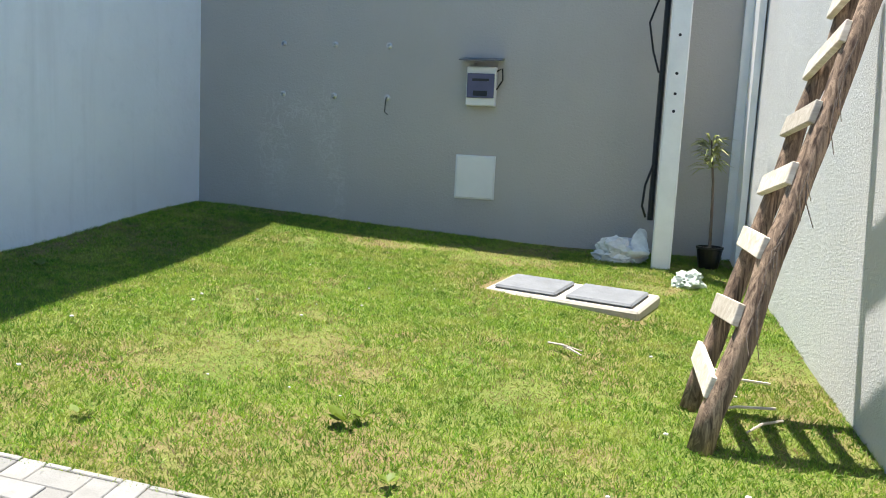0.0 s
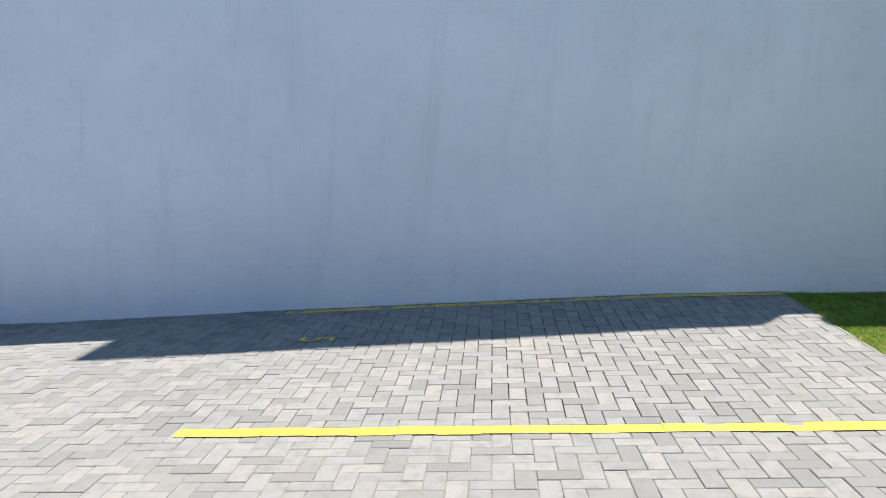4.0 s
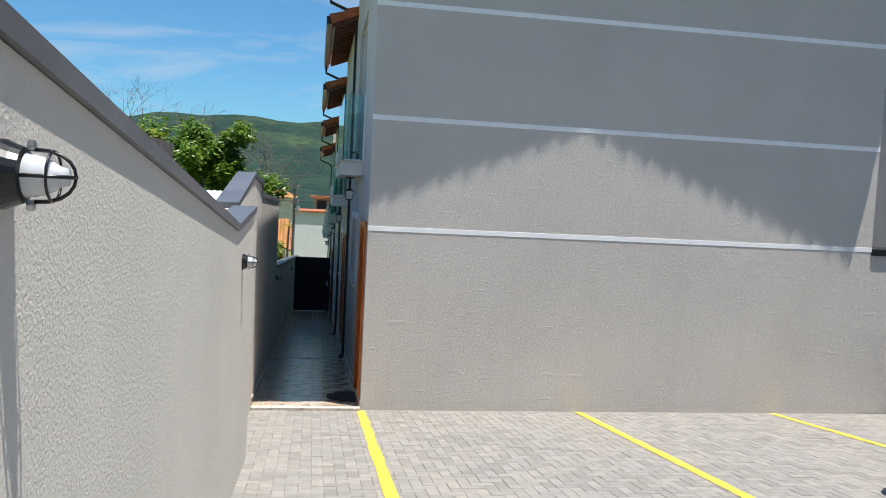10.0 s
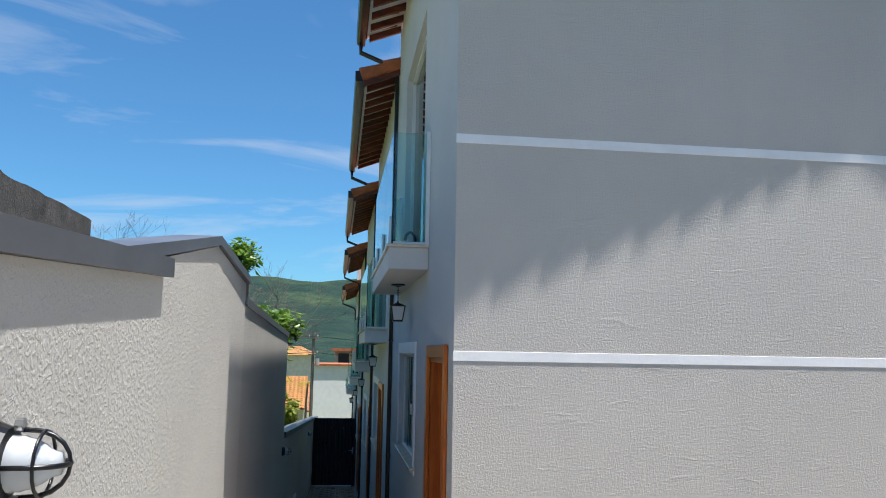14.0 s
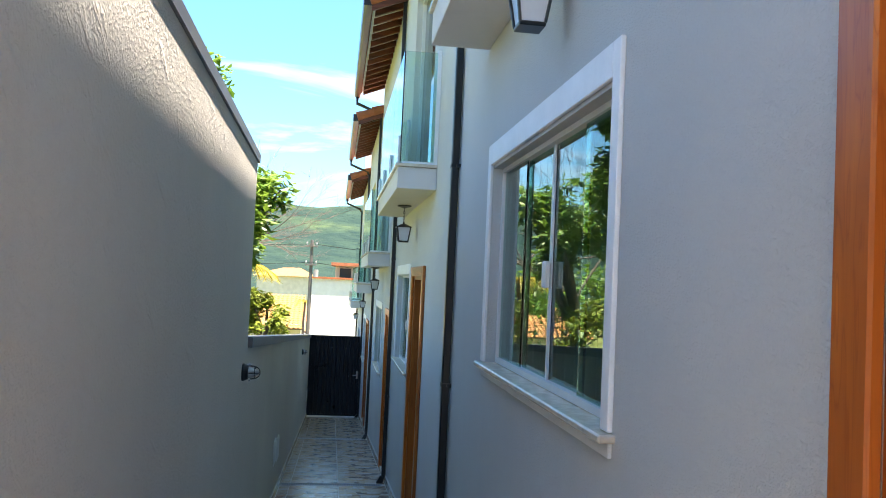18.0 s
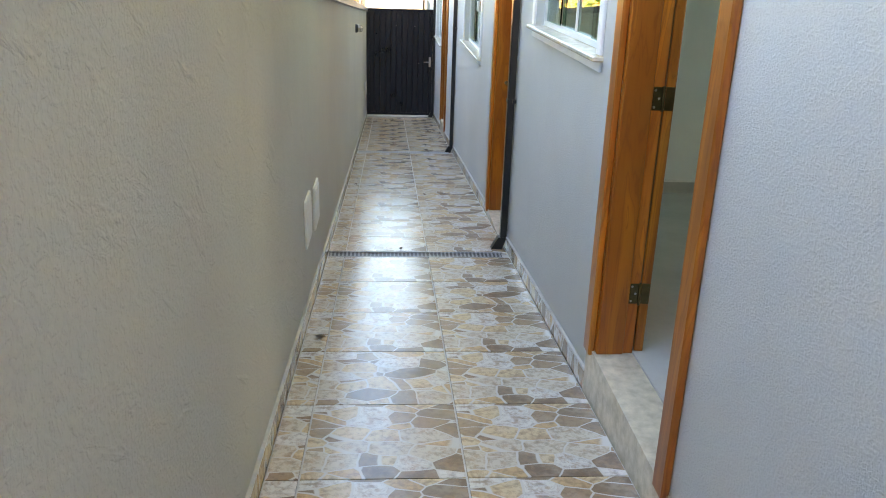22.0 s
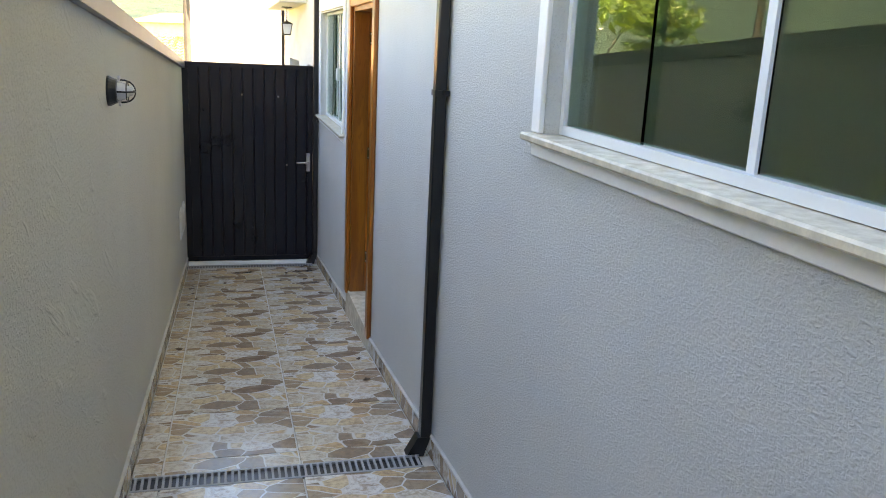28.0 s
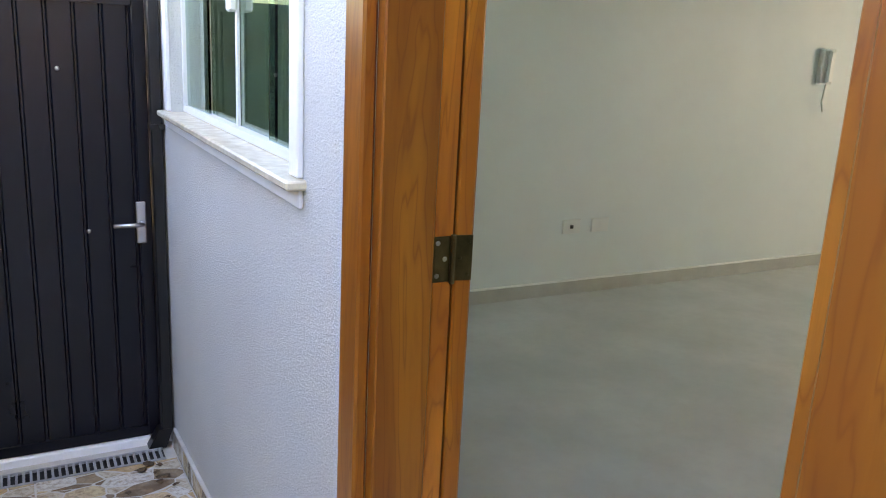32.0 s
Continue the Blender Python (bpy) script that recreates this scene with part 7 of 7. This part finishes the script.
# palm fronds by the low wall
def palm(base, seed, n=9, ln=1.1):
    rng = random.Random(seed)
    th = thing("palm", base, "small yellow-green palm beside the low wall", "palm", "small palms")
    b = Vector(base)
    bm = bmesh.new()
    tube(bm, [b, b + Vector((0, 0, 1.2)), b + Vector((0.05, 0, 2.2))], [0.07, 0.06, 0.05], 8)
    part("trunk", bm, M_BARK, th)
    top = b + Vector((0.05, 0, 2.2))
    for j in range(n):
        q = 2 * math.pi * j / n + rng.uniform(-0.3, 0.3)
        d = Vector((math.cos(q), math.sin(q), 0))
        bm = bmesh.new()
        spine = [top + d * ln * f + Vector((0, 0, 0.75 * f - 1.1 * f * f)) * ln for f in [i / 8 for i in range(9)]]
        tube(bm, spine, [0.012] * 8 + [0.004], 4)
        sd = d.cross(Vector((0, 0, 1)))
        for i in range(1, 9):
            for f in (0, 0.5):
                p = spine[i - 1].lerp(spine[i], f)
                for sg in (-1, 1):
                    tip = p + sd * sg * 0.26 * (1 - 0.5 * i / 9) + d * 0.1 - Vector((0, 0, 0.09))
                    w = d * 0.014
                    v = [bm.verts.new(c) for c in (p - w, p + w, tip)]
                    bm.faces.new(v)
        part("frond", bm, M_PALM, th)


palm((-2.2, 13.0, -0.55), 3, 10, 0.55)
palm((-2.3, 43.0, -2.0), 4, 10, 0.8)

# ---- small things in the passage ----
# doormat
th = thing("doormat", (-0.3, 0.75, floor_z(0.75)), "dark half-round rubber doormat at the first door", "doormat")
bm = bmesh.new()
pts = [(-0.02 - 0.36 * math.sin(math.pi * i / 16), 0.72 - 0.36 * math.cos(math.pi * i / 16)) for i in range(17)]
prism(bm, [(x, y, floor_z(y) + 0.002) for x, y in pts], (0, 0, 0.014))
part("mat", bm, M_TYRE, th)

# wreath on the first door
wc = Vector((0.09, 0.555, 1.63))
th = thing("wreath", wc, "green tinsel wreath with red berries and white flowers on the door", "wreath")
M_TINSEL = mat_leaf("green tinsel", (0.01, 0.06, 0.015), (0.05, 0.16, 0.04), 0.4)
M_BERRY = plain("red berries", (0.45, 0.02, 0.03), 0.25, var=0.1)
rng = random.Random(4)
bm = bmesh.new()
for j in range(1500):
    q = rng.uniform(0, 2 * math.pi)
    c = wc + Vector((0, math.cos(q), math.sin(q))) * 0.105
    d = Vector((-abs(rng.gauss(0, 0.7)), rng.gauss(0, 1), rng.gauss(0, 1))).normalized()
    s_ = d.orthogonal().normalized() * 0.003
    ln = rng.uniform(0.03, 0.055)
    v = [bm.verts.new(p) for p in (c - s_, c + s_, c + d * ln)]
    bm.faces.new(v)
tagged(part("tinsel_ring", bm, M_TINSEL, th, "green tinsel"), kind="stuff")
for j in range(9):
    q = 2 * math.pi * j / 9 + 0.3
    c = wc + Vector((-0.045, 0.105 * math.cos(q), 0.105 * math.sin(q)))
    bm = bmesh.new()
    if j % 3:
        bmesh.ops.create_icosphere(bm, subdivisions=2, radius=0.011)
        bmesh.ops.translate(bm, verts=bm.verts[:], vec=c)
        part("berry", bm, M_BERRY, th, smooth=True)
    else:
        for a in range(6):
            w_ = 2 * math.pi * a / 6 + j
            d = Vector((-0.25, math.cos(w_), math.sin(w_))) * 0.042
            e = Vector((0, -math.sin(w_), math.cos(w_))) * 0.011
            v = [bm.verts.new(p) for p in (c, c + d * 0.5 - e, c + d, c + d * 0.5 + e)]
            bm.faces.new(v)
        part("flower", bm, M_PLASTIC, th, "white star flower")
bm = bmesh.new()
tube(bm, [wc + Vector((-0.01, 0, 0.1)), wc + Vector((0, 0, 0.2)), wc + Vector((0.01, 0, 0.3))], 0.006, 5)
part("ribbon", bm, M_BERRY, th, "red hanging ribbon")

# outlets on the inner wall of the last house
for x in (2.10, 2.30):
    th = thing("wall_socket", (x, 19.7, -0.92), "white plastic wall socket plate", "wall socket", "sockets inside the open house")
    part("plate", B(x, x + 0.12, 19.688, 19.699, -0.955, -0.875, bev=0.003), M_PLASTIC, th)
    part("insert", B(x + 0.05, x + 0.07, 19.685, 19.688, -0.925, -0.905), M_PLASTIC if x > 2.2 else M_BLACK, th)
th = thing("intercom", (4.2, 19.68, 0.0), "white wall intercom handset", "intercom")
part("base", B(3.99, 4.11, 19.66, 19.699, -0.09, 0.13, bev=0.008), M_PLASTIC, th)
part("handset", B(4.02, 4.07, 19.63, 19.66, -0.08, 0.12, bev=0.01), M_PLASTIC, th)
bm = bmesh.new()
tube(bm, [(4.05, 19.66, -0.09), (4.02, 19.65, -0.2), (4.07, 19.67, -0.26)], 0.006, 6)
part("cord", bm, M_PLASTIC, th)

# dry leaves and dirt along the skirtings
M_DRYLEAF = plain("dry brown leaf", (0.10, 0.055, 0.03), 0.8, var=0.3, scale=30)
rng = random.Random(21)
spots = [(-0.12, y) for y in (18.9, 19.1, 19.25, 19.3, 19.35, 18.6, 18.2, 17.2, 15.9, 13.2, 11.9)] + [(-1.17, y) for y in (18.5, 17.9, 18.9, 12.4, 8.2, 16.7)] + [(-0.5, 11.9), (-0.65, 13.6), (-0.75, 9.9), (-0.2, 18.8), (-0.25, 19.2), (-1.0, 19.0), (-0.1, 19.42), (-0.14, 19.45), (-0.18, 19.4), (-0.09, 19.3), (-0.07, 19.2), (-1.15, 18.3), (-1.12, 18.1), (-1.1, 18.6), (-0.9, 18.7), (-0.35, 19.1), (-0.12, 17.3), (-0.1, 16.3)]
for x, y in spots:
    bm = bmesh.new()
    r = rng.uniform(0.012, 0.028)
    ring = [bm.verts.new((x + r * k * math.cos(q) * rng.uniform(0.7, 1.2), y + r * 0.7 * k * math.sin(q), floor_z(y) + 0.006 + rng.uniform(0, 0.012))) for k in (1,) for q in [i * math.pi / 4 for i in range(8)]]
    c = bm.verts.new((x, y, floor_z(y) + 0.02))
    for i in range(8):
        bm.faces.new((ring[i], ring[(i + 1) % 8], c))
    tagged(new("dry_leaf", mesh_of("dry_leaf", bm, M_DRYLEAF)), "curled brown dry leaf on the tiled floor", "dry leaf", "dry leaves in the passage")

# ---- painted bay lines ----
def line(x0, x1, y0, y1, label="yellow painted parking bay line"):
    bm = bmesh.new()
    n = max(1, int(abs(y1 - y0) / 0.21))
    for j in range(n):
        a, c = y0 + (y1 - y0) * j / n, y0 + (y1 - y0) * (j + 1) / n
        w0, w1 = random.uniform(-0.006, 0.006), random.uniform(-0.006, 0.006)
        poly = [(x0 + w0, a, yard_z(x0, a) + 0.005), (x1 + w1, a, yard_z(x0, a) + 0.005), (x1 + w1, c - 0.003, yard_z(x0, c - 0.003) + 0.005), (x0 + w0, c - 0.003, yard_z(x0, c - 0.003) + 0.005)]
        vs = [bm.verts.new(p) for p in poly]
        bm.faces.new(vs)
    struct("bay_line", bm, M_YELLOW, label, "road marking")


line(-0.05, 0.05, -4.0, -0.1)
line(2.58, 2.68, -4.0, -0.06)
line(5.15, 5.25, -4.2, -0.06)
line(5.18, 5.29, GY + 0.02, -10.66)
line(7.93, 8.03, GY + 0.02, -10.5)


def number(txt, x, y, size, turn):
    fc = bpy.data.curves.new("bay_number", "FONT")
    fc.body, fc.size, fc.align_x, fc.align_y, fc.extrude = txt, size, "CENTER", "CENTER", 0.0008
    fc.materials.append(M_YELLOW)
    ob = tagged(new("bay_number", fc), "small yellow painted bay number on the pavers", "road marking", kind="structure")
    ob.matrix_basis = Matrix.Translation((x, y, yard_z(x, y) + 0.006)) @ Matrix.Rotation(math.atan(-KG), 4, "X") @ Matrix.Rotation(radians(turn), 4, "Z")


number("5", 7.02, -10.95, 0.36, 180)

# ---- interlocking pavers, laid in herringbone ----
PW = 0.0915
def paver_mesh(lx, ly):
    bm = bmesh.new()
    g, c = 0.0018, 0.003
    lo = [(g, g), (lx - g, g), (lx - g, ly - g), (g, ly - g)]
    hi = [(g + c, g + c), (lx - g - c, g + c), (lx - g - c, ly - g - c), (g + c, ly - g - c)]
    a = [bm.verts.new((x, y, -0.03)) for x, y in lo]
    b = [bm.verts.new((x, y, -0.003)) for x, y in lo]
    d = [bm.verts.new((x, y, 0.0)) for x, y in hi]
    bm.faces.new(d)
    for i in range(4):
        k = (i + 1) % 4
        bm.faces.new((b[i], b[k], d[k], d[i]))
        bm.faces.new((a[i], a[k], b[k], b[i]))
    return mesh_of("paver", bm, M_PAVER)


pm_h, pm_v = paver_mesh(2 * PW, PW), paver_mesh(PW, 2 * PW)
tilt = Matrix.Rotation(math.atan(-KG), 4, "X")
near, rest_v, rest_f = 0, [], []
rng = random.Random(8)
protos = [(np.array([v.co[:] for v in pm.vertices]), [tuple(p.vertices) for p in pm.polygons]) for pm in (pm_h, pm_v)]
tm = np.array(tilt.to_3x3())
ni, nj = int((8.25 + 1.2) / PW) + 2, int((0 - GY) / PW) + 1
for i in range(-3, ni + 3):
    for j in range(-3, nj + 2):
        s = (i - j) % 4
        if s not in (0, 3):
            continue
        x, y = -1.2 + i * PW, GY + 0.02 + j * PW
        ex, ey = (2 * PW, PW) if s == 0 else (PW, 2 * PW)
        lox, hix = (WX + 0.002 if y < -2.7 else CWX + 0.032), ewx(y) - 0.004
        if x + ex < lox + 0.012 or x > hix - 0.012 or y + ey < GY + 0.012 or y > -0.112:
            continue
        whole = x > lox and x + ex < hix and y > GY and y + ey < -0.095
        dz = rng.uniform(-0.002, 0.002)
        if whole and near < 300 and 4.4 < x < 6.6 and GY + 0.02 < y < -11.6:
            near += 1
            ob = new("paver", pm_h if s == 0 else pm_v)
            lean = Matrix.Rotation(-math.atan((yard_z(x + ex, y) - yard_z(x, y)) / ex), 4, "Y")
            ob.matrix_basis = Matrix.Translation((x, y, yard_z(x, y) + dz)) @ lean @ tilt
            ob.parent = pavement
        else:
            pv, pf = protos[0 if s == 0 else 1]
            base = len(rest_v)
            pv = pv.copy()
            pv[:, 0] = np.clip(pv[:, 0], lox - x, hix - x)
            pv[:, 1] = np.clip(pv[:, 1], GY - y, -0.095 - y)
            q = pv @ tm.T + np.array((x, y, yard_z(x, y) + dz))
            q[:, 2] += pv[:, 0] * (yard_z(x + ex, y) - yard_z(x, y)) / ex
            rest_v.extend(map(tuple, q))
            rest_f.extend(tuple(k + base for k in f) for f in pf)
me = bpy.data.meshes.new("pavers_beyond")
me.from_pydata(rest_v, [], rest_f)
me.materials.append(M_PAVER)
ob = tagged(new("pavers_beyond", me), "grey interlocking concrete pavers in herringbone", kind="stuff")
ob.parent = pavement

# ---- passage floor tiles ----
TW, TL = 0.56, 0.56
def floor_tile(w, l):
    bm = bmesh.new()
    g = 0.0025
    box(bm, 0.004, w - 0.004, 0.0018, l - 0.0018, -0.009, 0.0)
    return mesh_of("tile", bm, M_FTILE)


ft = Matrix.Rotation(math.atan(-KC), 4, "X")
cols = ((-0.57, 0.555), (-1.13, 0.56), (CWX + 0.015, 0.115))
cuts = [0.0, 4.80, 4.905, 9.705, 9.815, 14.745, 14.855, 19.49]
for a, c in zip(cuts[::2], cuts[1::2]):
    y = c
    while y > a + 0.03:
        l = min(TL, y - a)
        y -= l
        for x, w in cols:
            ob = new("tile", floor_tile(w, l))
            ob.matrix_basis = Matrix.Translation((x, y, floor_z(y))) @ ft
            ob.parent = floor_bed

# ---- grass ----
rng = np.random.default_rng(5)
N = 300000
gx, gy = rng.uniform(3.26, 8.08, N), rng.uniform(SY + 0.02, GY + 0.03, N)
gv, gf, dv, df = [], [], [], []
for x, y in zip(gx.tolist(), gy.tolist()):
    n = noise.noise((x * 1.1, y * 1.3, 2.0)) + 0.6 * noise.noise((x * 3.1, y * 3.4, 7.0)) + 0.35 * noise.noise((x * 9.0, y * 9.0, 4.0))
    if n > 0.42 and rng.random() < 0.45:
        continue
    if 4.05 < x < 5.15 and -17.75 < y < -16.8 and abs((x - 4.57) * math.sin(radians(-18)) - (y + 17.28) * math.cos(radians(-18))) < 0.22 and abs((x - 4.57) * math.cos(radians(-18)) + (y + 17.28) * math.sin(radians(-18))) < 0.52:
        continue
    if noise.noise((x * 19.0, y * 19.0, 9.0)) > 0.2 and rng.random() < 0.6:
        continue
    z = soil_z(x, y) - 0.004
    h = rng.uniform(0.011, 0.027) * (0.7 if n > 0.4 else 1.0)
    q = rng.uniform(0, 6.283)
    lx, ly = rng.normal(0, 0.013), rng.normal(0, 0.013)
    wx, wy = 0.0023 * math.cos(q), 0.0023 * math.sin(q)
    vs, fs = (dv, df) if rng.random() < 0.03 + max(0, n - 0.1) * 0.9 else (gv, gf)
    b = len(vs)
    vs += [(x - wx, y - wy, z), (x + wx, y + wy, z), (x + lx * 0.4 + wx * 0.7, y + ly * 0.4 + wy * 0.7, z + h * 0.6), (x + lx, y + ly, z + h), (x + lx * 0.4 - wx * 0.7, y + ly * 0.4 - wy * 0.7, z + h * 0.6)]
    fs.append((b, b + 1, b + 2, b + 3, b + 4))
for nm, vs, fs, mt, lb in (("lawn_grass", gv, gf, M_GRASS, "short patchy green lawn grass"), ("dry_lawn_grass", dv, df, M_DRYGRASS, "dry straw-coloured grass blades in the lawn")):
    me = bpy.data.meshes.new(nm)
    me.from_pydata(vs, [], fs)
    me.materials.append(mt)
    tagged(new(nm, me), lb, "grass", kind="stuff")
